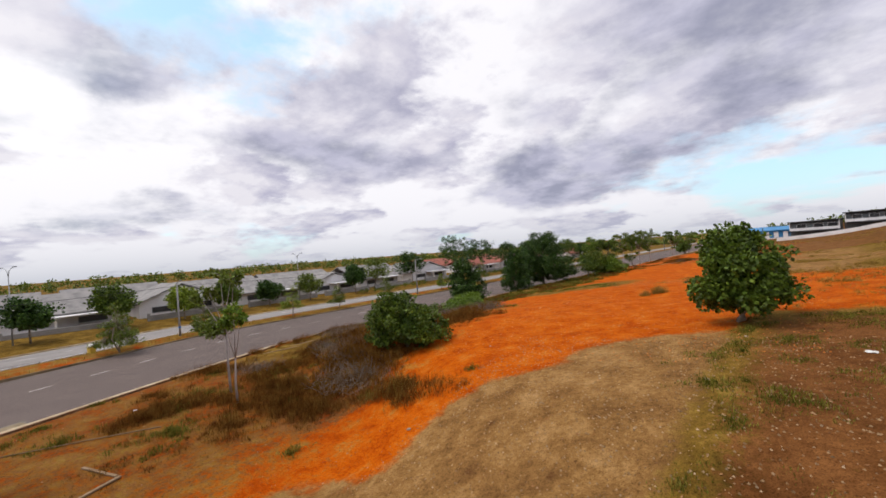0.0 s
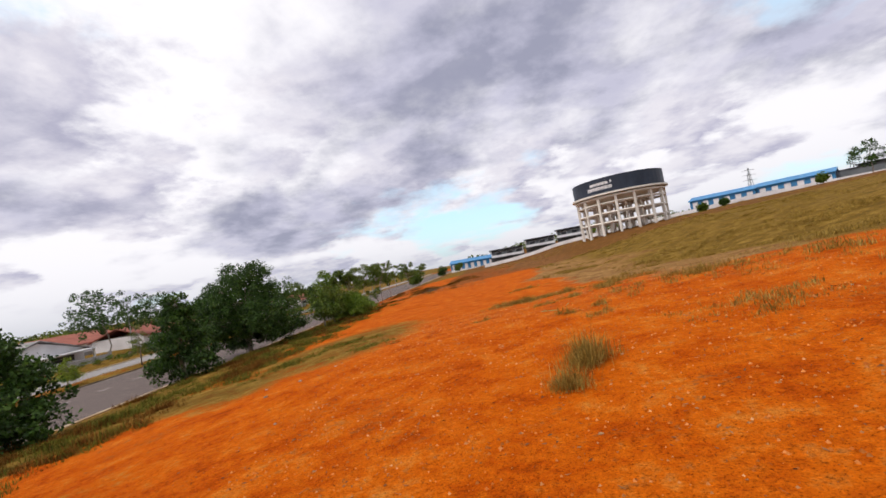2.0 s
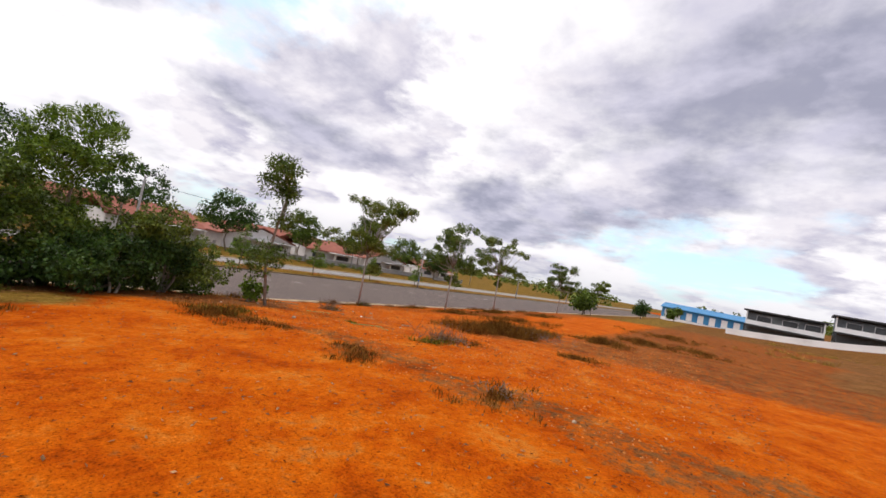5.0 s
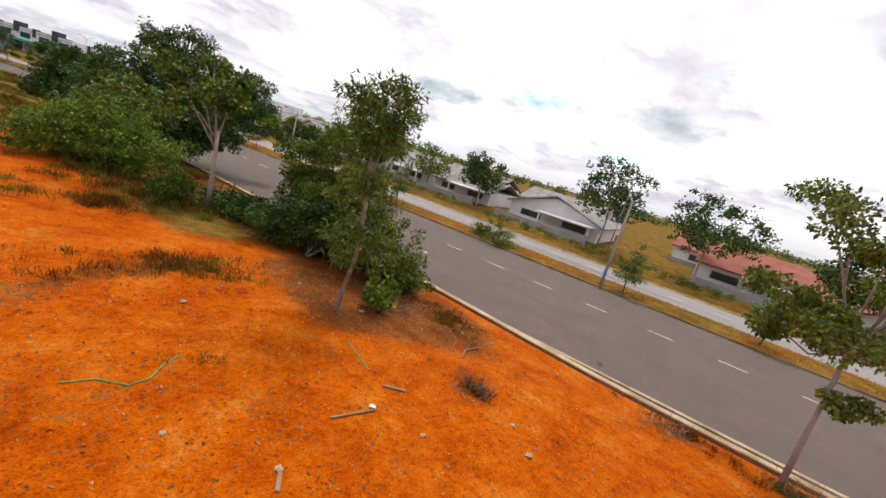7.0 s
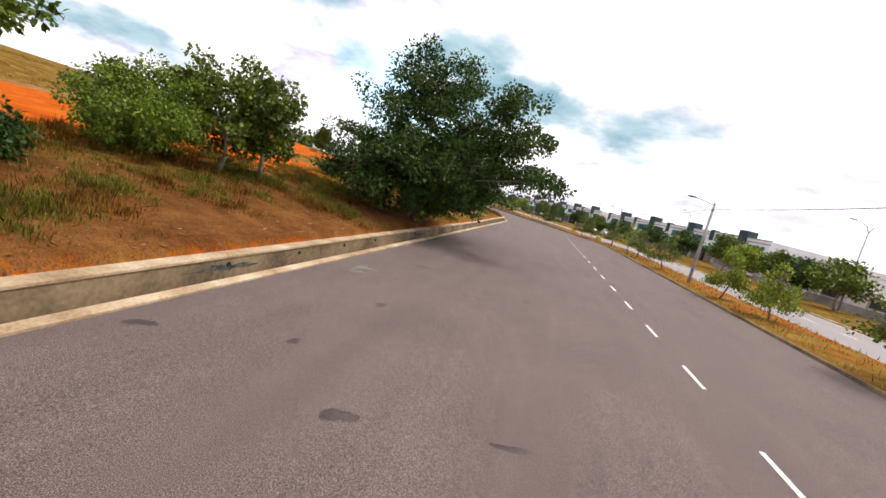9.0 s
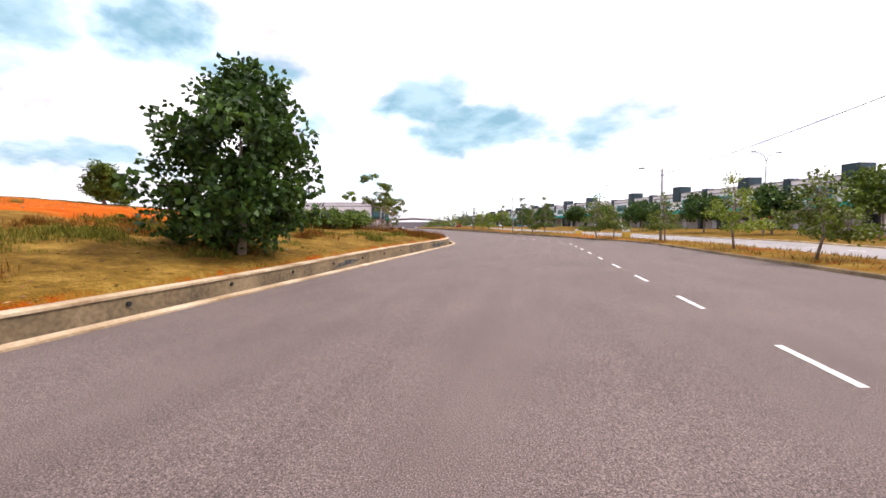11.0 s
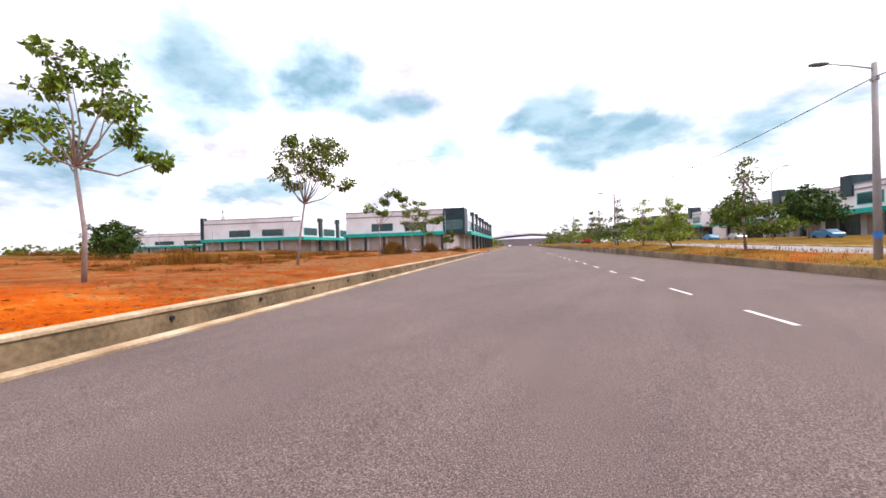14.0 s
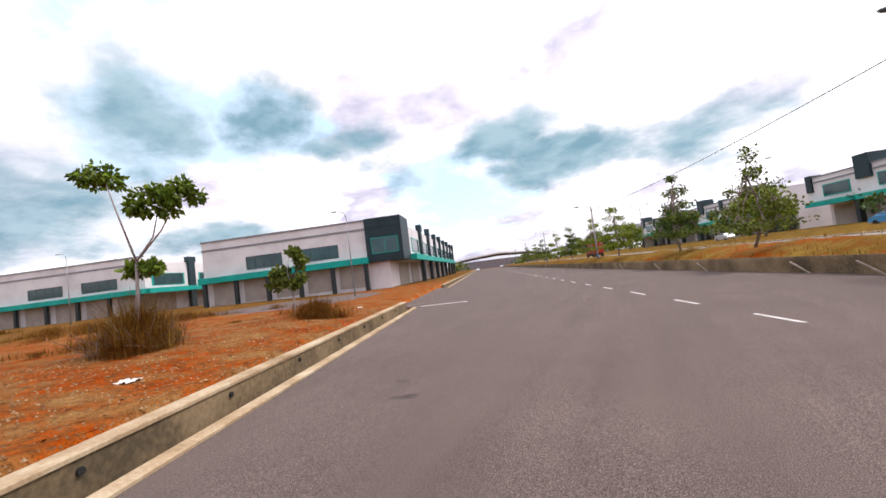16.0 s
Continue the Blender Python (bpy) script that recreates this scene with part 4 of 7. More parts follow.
# saplings along the kerb by the first turn
for i, (x, y, h, r) in enumerate(((-14.7, -26.8, 10.2, 2.6), (-15.1, -41.2, 10.4, 2.8), (-13.9, -56.8, 11.2, 2.8), (-14.4, -86.0, 10.0, 2.8), (-14.8, -113.0, 9.0, 2.6))):
    rr = random.Random(40 + i)
    hd = [(rr.uniform(-r, r) * 1.05, rr.uniform(-r, r) * 1.05, rr.uniform(0.5, 1.0), rr.uniform(0.65, 1.0)) for _ in range(28)] + [(rr.uniform(-1, 1), rr.uniform(-1, 1), 0.36, 0.55)]
    slim_tree(x, y, h, 50 + i, hd, "pale-stemmed young tree with open forked crown at the kerb", mat=(L_OLIVE, L_MID)[i % 2], lean=rr.uniform(-0.5, 0.5), leaves=18000, size=0.165)
# saplings along the straight past the bend
def fan(seed, n, spread, lo, cr, tilt=0.0):
    """Leaf heads on upswept forks: wide below, gathered at the top."""
    q = random.Random(seed)
    out = []
    for k in range(n):
        f = (k + 0.5) / n
        hs = lo + (1 - lo) * f
        w = spread * (1.0 - 0.55 * f) * q.uniform(0.55, 1.1)
        a = k * 2.4 + q.uniform(-0.5, 0.5)
        out.append((math.cos(a) * w + tilt * f, math.sin(a) * w * 0.7, hs, cr * q.uniform(0.75, 1.25)))
    return out


for i, (x, y, h, lean, heads, n) in enumerate((
        (-21.8, 94.7, 8.3, 0.5, [(0.0, 0, 1.0, 0.62), (-1.5, 0.2, 0.95, 0.62), (-0.7, -0.3, 0.98, 0.55), (1.3, -0.1, 0.84, 0.6), (1.9, 0.2, 0.81, 0.5), (-1.3, 0.3, 0.60, 0.62), (-0.3, 0.2, 0.58, 0.5), (0.5, 0.3, 0.50, 0.6), (1.7, -0.2, 0.57, 0.6), (2.6, -0.2, 0.55, 0.5), (1.1, 0.3, 0.52, 0.45)], 2600),
        (-24.4, 95.9, 6.0, -0.3, [(0.0, 0, 1.0, 0.5), (-0.6, 0.1, 0.92, 0.45), (0.6, 0.2, 0.88, 0.4)], 700),
        (-21.0, 108.5, 8.7, 1.2, fan(1, 10, 1.9, 0.64, 0.6), 1500),
        (-20.2, 121.7, 8.3, 0.1, fan(2, 12, 2.5, 0.50, 0.62), 1900),
        (-19.2, 134.5, 8.0, 1.6, fan(3, 13, 2.9, 0.62, 0.66), 2300),
        (-18.9, 149.9, 6.1, 0.4, [(1.3, 0, 1.0, 0.62), (0.3, 0.3, 0.92, 0.6), (2.2, 0.1, 0.95, 0.45), (-1.2, 0, 0.80, 0.6), (0.1, 0.1, 0.72, 0.42)], 1300),
        (-18.8, 162.3, 6.9, 0.3, fan(4, 15, 2.3, 0.42, 0.55, 0.4), 1700),
        (-19.2, 175.6, 6.4, 0.2, [(-1.0, 0, 1.0, 0.65), (0.8, 0.3, 0.80, 0.75), (1.6, 0.3, 0.84, 0.6), (-0.2, 0.4, 0.45, 0.45)], 1600),
        (-17.0, 183.3, 3.3, 0.0, [(0, 0, 1.0, 0.4), (0.5, 0.1, 0.82, 0.45), (-0.5, 0, 0.66, 0.55), (0.1, 0.1, 0.55, 0.5), (-0.7, 0.1, 0.52, 0.5)], 1300))):
    p = road(x, y)
    slim_tree(p[0], p[1], h, 70 + i, heads, mat=(L_OLIVE, L_LIGHT)[i % 2], lean=lean, yaw=radians(TH), leaves=int(n * 1.3), size=0.22)
for i, (*p, h) in enumerate(((-75.8, 131.9, 4.4), (-97.0, 140.0, 3.6), (-101.5, 143.0, 3.0))):
    tree("round_bush", "round dark bush standing in dry grass", p[0], p[1], [(0, 0, h * 0.5, h * 0.75, h * 0.75, h * 0.5), (0.4, 0.2, h * 0.7, h * 0.5, h * 0.5, h * 0.35)], 0.8, 0.06, L_DARK, 0.2, 7000, 110, 0.45, seed=90 + i, stems=3, category="bush")
tree("low_bush", "leafy green bush at the edge of the dry grass", -67.0, 87.0, [(0, 0, 1.4, 1.9, 1.9, 1.2), (0.6, 0.4, 2.0, 1.2, 1.2, 0.8)], 1.0, 0.05, L_LIGHT, 0.17, 6000, 90, 0.4, seed=95, stems=2, category="bush")

# median trees before and past the bend
for i, (s, u, h, r, m) in enumerate(((9.6, -42, 3.6, 1.5, 1), (9.6, -30, 3.9, 1.5, 1), (9.4, -19, 3.4, 1.3, 1), (9.6, -4.0, 1.5, 3.1, 0), (9.6, 10.5, 4.4, 1.8, 0), (10.2, 21, 2.6, 1.3, 2), (9.6, 27, 2.8, 1.4, 2), (9.8, 44, 3.2, 1.8, 0),
                                     (9.4, 56, 3.0, 1.5, 0), (9.8, 65, 3.6, 1.7, 2), (9.6, 79, 3.4, 1.7, 0), (9.7, 90, 3.0, 1.8, 0), (9.9, -55, 3.2, 1.4, 1), (9.6, -68, 3.0, 1.4, 1), (9.9, -84, 3.0, 1.5, 0))):
    p = road(s, u)
    layered_tree(p[0], p[1], h * 1.3, r * 1.25, 110 + i, (L_OLIVE, L_LIGHT, L_YELLOW)[m], ("small layered dark-green tree in the grassy median", "young fresh-green tree in the grassy median", "small yellow-green tree in the grassy median")[m], tiers=3 if h < 2 else 5, trunk=0.12 if h < 2 else 0.34, leaves=8000 if h < 2 else 4600)
for i, (x, y, h, r, m) in enumerate(((7.9, 20.5, 3.8, 1.9, 3), (11.2, 37.5, 4.8, 1.9, 0), (10.6, 45, 5.2, 2.1, 4), (9.4, 38.5, 3.8, 1.1, 3), (11, 56, 4.4, 2.3, 0), (10.2, 64, 3.4, 1.7, 2), (10.4, 72, 3.8, 1.9, 2), (10.6, 83, 4.8, 2.6, 4), (9.8, 92, 4.0, 2.0, 3), (10.6, 101, 4.6, 2.2, 0),
                                     (9.8, 112, 4.0, 1.8, 2), (10.3, 122, 4.2, 2.2, 2), (9.9, 133, 4.0, 2.0, 0), (10.2, 146, 4.2, 2.2, 2), (9.8, 160, 4, 2.2, 0), (10.2, 176, 4, 2.2, 2), (10, 195, 4, 2.2, 0))):
    p = past(x, y)
    layered_tree(p[0], p[1], h * 1.4, r * 1.4, 140 + i, (L_MID, L_LIGHT, L_YELLOW, L_OLIVE, L_DARK)[m], ("layered green tree in the grassy median", "young fresh-green tree in the median", "yellow-green flowering tree in the median", "sparse olive tree in the median", "dark conifer-like tree in the median")[m], leaves=5600 if m != 3 else 4200, z=0.35 + 0.5 * step(30, 60, y) + 0.5 * step(60, 105, y), size=0.15)

# broad dark trees on the far verge
VERGE = ((35, -28.5, 10.6, 7.0, 0), (36, -14.5, 12.4, 7.2, 0), (35, 8.5, 10.2, 5.8, 0), (36, 21.0, 9.2, 5.8, 3), (34, -45, 9.4, 5.4, 0), (34, -61, 9.2, 5.2, 1), (33, -78, 9.4, 5.6, 0), (34, -97, 9.2, 5.6, 1), (31, 33, 7.6, 3.0, 0), (31, 46, 6.4, 3.8, 3), (32, -110, 7, 4, 0),
         (32, 55, 5.6, 3.2, 0), (33, 63, 6.2, 3.4, 1), (31.5, 70, 4.8, 2.8, 2), (33, 77, 6.0, 3.4, 1), (32, 85, 5.2, 3.0, 0), (30.5, 92, 4.8, 3.8, 0), (30.5, 103, 4.6, 3.4, 0), (34, 118, 5, 3.2, 1), (37, 134, 5.4, 3.4, 0), (36, 150, 5.8, 3.6, 0), (38, 168, 6.4, 3.6, 1), (35, 185, 6, 3.6, 2), (36, 205, 6.4, 4, 0), (37, 228, 6.6, 4, 2), (36, 250, 6.4, 4, 0), (38, 280, 7, 5, 0))
for i, (s, u, h, r, m) in enumerate(VERGE):
    if u < 0:
        h, r = h * 1.22, r * 1.22
    if u > 66:
        u, h, r = 66 + (u - 66) * 1.43, h * 1.3, r * 1.3
    p = road(s, u)
    tree("verge_tree", ("dense dark-green tree on the far verge", "green tree on the far verge", "yellow-green tree on the far verge", "pale flowering tree with open crown on the far verge")[m], p[0], p[1],
         [(0, 0, h * 0.66, r * 0.8, r * 0.8, h * 0.28), (r * 0.35, 0.2, h * 0.5, r * 0.6, r * 0.6, h * 0.2), (-r * 0.35, -0.3, h * 0.52, r * 0.6, r * 0.6, h * 0.2), (0, r * 0.2, h * 0.84, r * 0.5, r * 0.5, h * 0.15)],
         h * 0.45, 0.13, (L_DARK, L_MID, L_YELLOW, L_OLIVE)[m], 0.30, 7400 if m != 3 else 4000, 150, 0.75, seed=200 + i, z=0.3 + far_rise(u), group="far verge trees", twigs=False)


def hedge(s, u0, u1, h):
    """A clipped low hedge along the far verge."""
    rng = np.random.default_rng(int(u0) + 900)
    root = tagged(new("hedge"), "low clipped dark-green hedge along the far verge", "hedge", "verge hedges")
    x, y = road(s, u0)
    root.location = (x, y, 0.2)
    n = int((u1 - u0) * 3)
    cs = [(rng.normal() * 0.25, (u1 - u0) * rng.random(), h * (0.25 + 0.55 * rng.random())) for _ in range(n)]
    for k in range(0, n, 14):
        bm = bmesh.new()
        tube(bm, [(cs[k][0] * 0.3, cs[k][1], -0.1), cs[k]], [0.02, 0.008], 4)
        part("stem", bm, M_BARK, root)
    leaf_mesh("foliage", cs, [42] * n, [0.36] * n, 0.17, L_OLIVE, root, rng, 0.1, 0.4)


for u0, u1 in ((-82, -52), (-50, -22), (-20, 4), (10, 34)):
    hedge(28.6, u0, u1, 1.25)

# ---- poles, lamps and cables ----
def pole(s, u, h=8.1, z=0.2, tilt=0.0, double=False, heads=1, label="grey spun-concrete pole with a lamp arm and overhead cable"):
    x, y = road(s, u)
    root = new("utility_pole")
    root.location = (x, y, z)
    root.rotation_euler = (0, radians(tilt), 0)
    tagged(root, label, "street pole", "median poles")
    bm = bmesh.new()
    tube(bm, [(0, 0, -0.2), (0, 0, h * 0.5), (0, 0, h)], [0.155, 0.13, 0.095], 10)
    part("shaft", bm, M_POLE, root, smooth=True)
    a = TH if u > U_B else 0
    d = Vector((-math.cos(radians(a)), -math.sin(radians(a)), 0))
    bm = bmesh.new()
    tube(bm, [(0, 0, h - 0.25), d * 0.9 + Vector((0, 0, h - 0.02)), d * 1.7 + Vector((0, 0, h + 0.12))], [0.035, 0.03, 0.028], 6)
    part("arm", bm, M_STEEL, root)
    bm = bmesh.new()
    bmesh.ops.create_uvsphere(bm, u_segments=10, v_segments=6, radius=1)
    m = Matrix.Translation(d * 2.05 + Vector((0, 0, h + 0.14))) @ Matrix.Rotation(radians(a), 4, "Z") @ Matrix.Diagonal((0.42, 0.16, 0.09, 1))
    bmesh.ops.transform(bm, matrix=m, verts=bm.verts)
    part("lamp_head", bm, M_GREYMETAL, root, "grey lamp head", smooth=True)
    bm = bmesh.new()
    tube(bm, [(0, 0, h * 0.145), (0, 0, h * 0.145 + 0.28)], [0.157, 0.155], 10, cap=False)
    part("sticker", bm, M_BAND, root, "blue sticker band")
    bm = bmesh.new()
    box(bm, -0.12, 0.12, -0.12, 0.12, h - 0.75, h - 0.62)
    part("clamp", bm, M_STEEL, root)
    return Vector((x, y, z + h - 0.6))


tops = []
for s, u, h in ((8.3, -168, 8.3), (8.3, -117, 8.3), (8.2, -67, 8.3), (7.9, -16.9, 8.4), (9.8, 34.8, 7.9), (10.6, 81.9, 7.8), (10.2, 135.4, 8.7), (10.2, 182.6, 8.9), (10.2, 230, 8.9), (10.2, 278, 8.9), (10.2, 326, 8.9), (10.2, 374, 8.9), (10.2, 422, 8.9)):
    tops.append(pole(s, u, h))
for i, (a, b) in enumerate(zip(tops, tops[1:])):
    bm = bmesh.new()
    n = 14
    tube(bm, [a.lerp(b, k / n) - Vector((0, 0, 0.55 * 4 * (k / n) * (1 - k / n))) for k in range(n + 1)], [0.022] * (n + 1), 4)
    tagged(part("overhead_cable", bm, M_BLACK, smooth=True), "black bundled overhead cable sagging between poles", "cable", "overhead cables")


def street_lamp():
    root = tagged(new("street_lamp"), "tall grey steel street lamp with two curved arms", "street lamp", "verge street lamps")
    h = 11.4
    bm = bmesh.new()
    tube(bm, [(0, 0, -0.1), (0, 0, 4), (0, 0, h - 1.2)], [0.11, 0.085, 0.06], 8)
    part("pole", bm, M_STEEL, root, smooth=True)
    for sx in (-1, 1):
        bm = bmesh.new()
        tube(bm, [(0, 0, h - 1.25), (sx * 0.35, 0, h - 0.5), (sx * 1.0, 0, h - 0.12), (sx * 1.7, 0, h)], [0.055, 0.045, 0.04, 0.035], 6)
        arm = part("arm", bm, M_STEEL, root, smooth=True)
        bm = bmesh.new()
        box(bm, min(sx * 1.65, sx * 2.35), max(sx * 1.65, sx * 2.35), -0.14, 0.14, h - 0.03, h + 0.09, 0.03)
        part("lamp_head", bm, M_GREYMETAL, arm, "grey lamp head")
    return root


lamp = street_lamp()
spots = [(32.5, u) for u in (-134, -75, -16.4, 47.5, 95)] + [(34, u) for u in (143, 190.4, 234.4, 278, 322, 366, 410)]
for i, (s, u) in enumerate(spots):
    p = road(s, u)
    m = pose(p[0], p[1], 0.15 + far_rise(u), 0, 0, TH if u > U_B else 0)
    if i == 0:
        lamp.matrix_basis = m
    else:
        copy_thing(lamp, m)


def kerb_lamp(x, y, h, yaw):
    """A slim steel lamp with one curved arm."""
    root = tagged(new("kerb_lamp"), "slim grey steel street lamp with one curved arm", "street lamp", "single-arm street lamps")
    p = road(x, y)
    root.matrix_world = pose(p[0], p[1], 0.6, 0, 0, yaw)
    bm = bmesh.new()
    tube(bm, [(0, 0, -0.2), (0, 0, h * 0.5), (0, 0, h - 0.9)], [0.09, 0.07, 0.05], 8)
    part("pole", bm, M_STEEL, root, smooth=True)
    bm = bmesh.new()
    tube(bm, [(0, 0, h - 0.92), (-0.12, 0, h - 0.4), (-0.6, 0, h - 0.06), (-1.2, 0, h)], [0.05, 0.045, 0.04, 0.035], 6)
    arm = part("arm", bm, M_STEEL, root, smooth=True)
    bm = bmesh.new()
    box(bm, -1.85, -1.15, -0.13, 0.13, h - 0.04, h + 0.07, 0.03)
    part("lamp_head", bm, M_GREYMETAL, arm, "grey lamp head")


for x, y, h, yaw in ((-22.6, 209.5, 10.4, TH), (-76, 214, 12.5, TH), (-100, 209, 12.5, TH), (-140, 222, 12.5, TH), (-176, 232, 12.5, TH)):
    kerb_lamp(x, y, h, yaw)

# ---- shops ----
def window(root, x0, x1, y, z0, z1, face=-1, glass=None, bars=2, axis="x", frame=None):
    """A framed window standing proud of a wall that faces -y, or -x with axis y."""
    fr = boxes([(x0, x1, y - 0.06, y + 0.02, z0, z0 + 0.08), (x0, x1, y - 0.06, y + 0.02, z1 - 0.08, z1), (x0, x0 + 0.08, y - 0.06, y + 0.02, z0 + 0.08, z1 - 0.08), (x1 - 0.08, x1, y - 0.06, y + 0.02, z0 + 0.08, z1 - 0.08)]
               + [(x0 + (x1 - x0) * k / (bars + 1) - 0.03, x0 + (x1 - x0) * k / (bars + 1) + 0.03, y - 0.05, y + 0.01, z0 + 0.08, z1 - 0.08) for k in range(1, bars + 1)])
    gl = boxes([(x0 + 0.06, x1 - 0.06, y - 0.03, y + 0.01, z0 + 0.06, z1 - 0.06)])
    if axis == "y":
        rot = Matrix.Rotation(radians(-90), 4, "Z")
        for b in (fr, gl):
            bmesh.ops.transform(b, matrix=rot, verts=b.verts)
    f = part("window", fr, frame or M_COL, root, "framed upstairs window")
    part("pane", gl, glass or M_GLASS, f)


SHOP = 1.27


def shop_block(name, label, x0, x1, y0, y1, h, base, tower="right", units=8, tower_w=5.4):
    """A two-storey row whose end wall faces -y and whose shopfronts face +x; local metres along the road past the bend."""
    root = tagged(new(name), label, "shop building")
    o = road(x0, y0)
    root.matrix_world = pose(o[0], o[1], base, 0, 0, TH) @ Matrix.Scale(SHOP, 4)
    w, l = (x1 - x0) / SHOP, (y1 - y0) / SHOP
    xe = w - tower_w if tower == "right" else w
    part("wall", boxes([(0, w - 2.4, 0, l, 3.4, h), (0, w - 2.4, 0.5, l, -0.6, 3.4)]), M_WHITE, root, "white rendered walls")
    part("front_wall", boxes([(w - 2.4, w, tower_w if tower == "right" else 0, l, 4.3, h - 0.9)]), M_WHITE, root)
    part("parapet_band", boxes([(-0.06, xe, -0.07, -0.004, h - 1.35, h - 1.05), (-0.12, xe, -0.12, 0.3, h + 0.002, h + 0.22)]), M_GREYBAND, root, "grey parapet lines")
    part("fascia", boxes([(-0.3, xe + 0.2, -1.1, -0.005, 3.35, 4.25)], 0.02), M_TEAL, root, "teal awning fascia")
    cols = [(0.2 + (xe - 0.8) * k / 5, 0.2 + (xe - 0.8) * k / 5 + 0.55, -0.95, -0.4, -0.6, 3.34) for k in range(6)]
    for c in cols:
        part("column", boxes([c], 0.03), M_COL, root, "dark tiled column")
    for k in range(5):
        a, b = cols[k][1] + 0.25, cols[k + 1][0] - 0.25
        sh = bmesh.new()
        rows = []
        for j in range(13):
            for dy, dz in ((0.42, 0.0), (0.42, 0.2), (0.455, 0.215), (0.455, 0.245)):
                rows.append((sh.verts.new((a, dy, 0.02 + j * 0.26 + dz)), sh.verts.new((b, dy, 0.02 + j * 0.26 + dz))))
        for r0, r1 in zip(rows[:-3], rows[1:]):
            sh.faces.new((r0[0], r0[1], r1[1], r1[0]))
        part("roller_shutter", sh, M_SHUTTER, root, "closed beige roller shutter")
    for k in range(2):
        a = xe * (0.27 + 0.34 * k)
        window(root, a, a + xe * 0.22, 0, 4.75, 6.7, bars=3)
    if tower == "right":
        part("tower", boxes([(xe, w, -0.5, tower_w, 3.4, h + 0.25), (xe + 0.15, w - 0.2, -0.55, -0.5, h - 1.2, h - 0.75)], 0.02), M_DARK, root, "dark green corner tower")
        window(root, xe + 0.8, w - 0.6, -0.51, 4.6, 6.9, bars=1, frame=M_TEAL)
    else:
        part("fin", boxes([(-0.9, 0.0, -0.4, 1.4, 3.4, h + 0.9)], 0.03), M_DARK, root, "dark corner fin wall")
    # shopfronts along +x
    step_y = (l - (tower_w if tower == "right" else 0)) / units
    ys = tower_w if tower == "right" else 0
    part("front_fascia", boxes([(w - 0.02, w + 0.9, ys, l, 3.35, 4.25)]), M_TEAL, root, "teal awning fascia")
    for k in range(units):
        a = ys + k * step_y
        part("bay_fin", boxes([(w + 0.004, w + 0.5, a + step_y * 0.86, a + step_y, 4.26, h + (0.5 if k % 2 else 0.2)), (w - 0.3, w + 0.6, a + step_y * 0.84, a + step_y * 1.02, h - 0.89, h + (0.55 if k % 2 else 0.25))]), M_DARK, root, "dark party fin between shops")
        part("column", boxes([(w - 0.1, w + 0.6, a + step_y * 0.86, a + step_y * 0.98, -0.6, 3.34)]), M_COL, root, "dark tiled column")
        fr = boxes([(w + 0.004, w + 0.07, a + step_y * 0.12, a + step_y * 0.78, 4.7, 7.0)])
        f = part("window", fr, M_TEAL, root, "teal framed window")
        part("pane", boxes([(w + 0.072, w + 0.09, a + step_y * 0.15, a + step_y * 0.75, 4.8, 6.9)]), M_GLASS, f)
        part("roller_shutter", boxes([(w - 2.39, w - 2.3, a + step_y * 0.08, a + step_y * 0.8, -0.4, 3.3)]), M_SHUTTER, root)
    # plain back and roof
    part("roof", boxes([(0.25, w - 2.7, 0.3, l - 0.3, h - 0.3, h - 0.1)]), M_ROOF, root)
    for k in range(units):
        a = 2.5 + k * (l - 4) / units
        bk = bmesh.new()
        box(bk, -0.05, -0.004, a, a + 1.1, 5.0, 6.3)
        box(bk, -0.05, -0.004, a, a + 0.8, 1.2, 2.4)
        part("back_window", bk, M_GLASS2, root, "small dark back window")
    return root


shop_block("shop_row", "white two-storey corner shop row with teal awning and dark tower", -60.4, -20.9, 228.7, 350, 9.6, 1.1)
shop_block("shop_row", "white two-storey shop row with teal awning and dark end fin", -124.5, -83.6, 229.5, 340, 10.0, 1.4, tower="left", units=7)
shop_block("shop_row", "white two-storey shop row beyond the dry grass", -262, -196, 300, 400, 10.4, 1.8, tower="left", units=7)
shop_block("shop_row", "distant white two-storey shop row", -400, -330, 370, 470, 11.5, 2.4, tower="left", units=5)


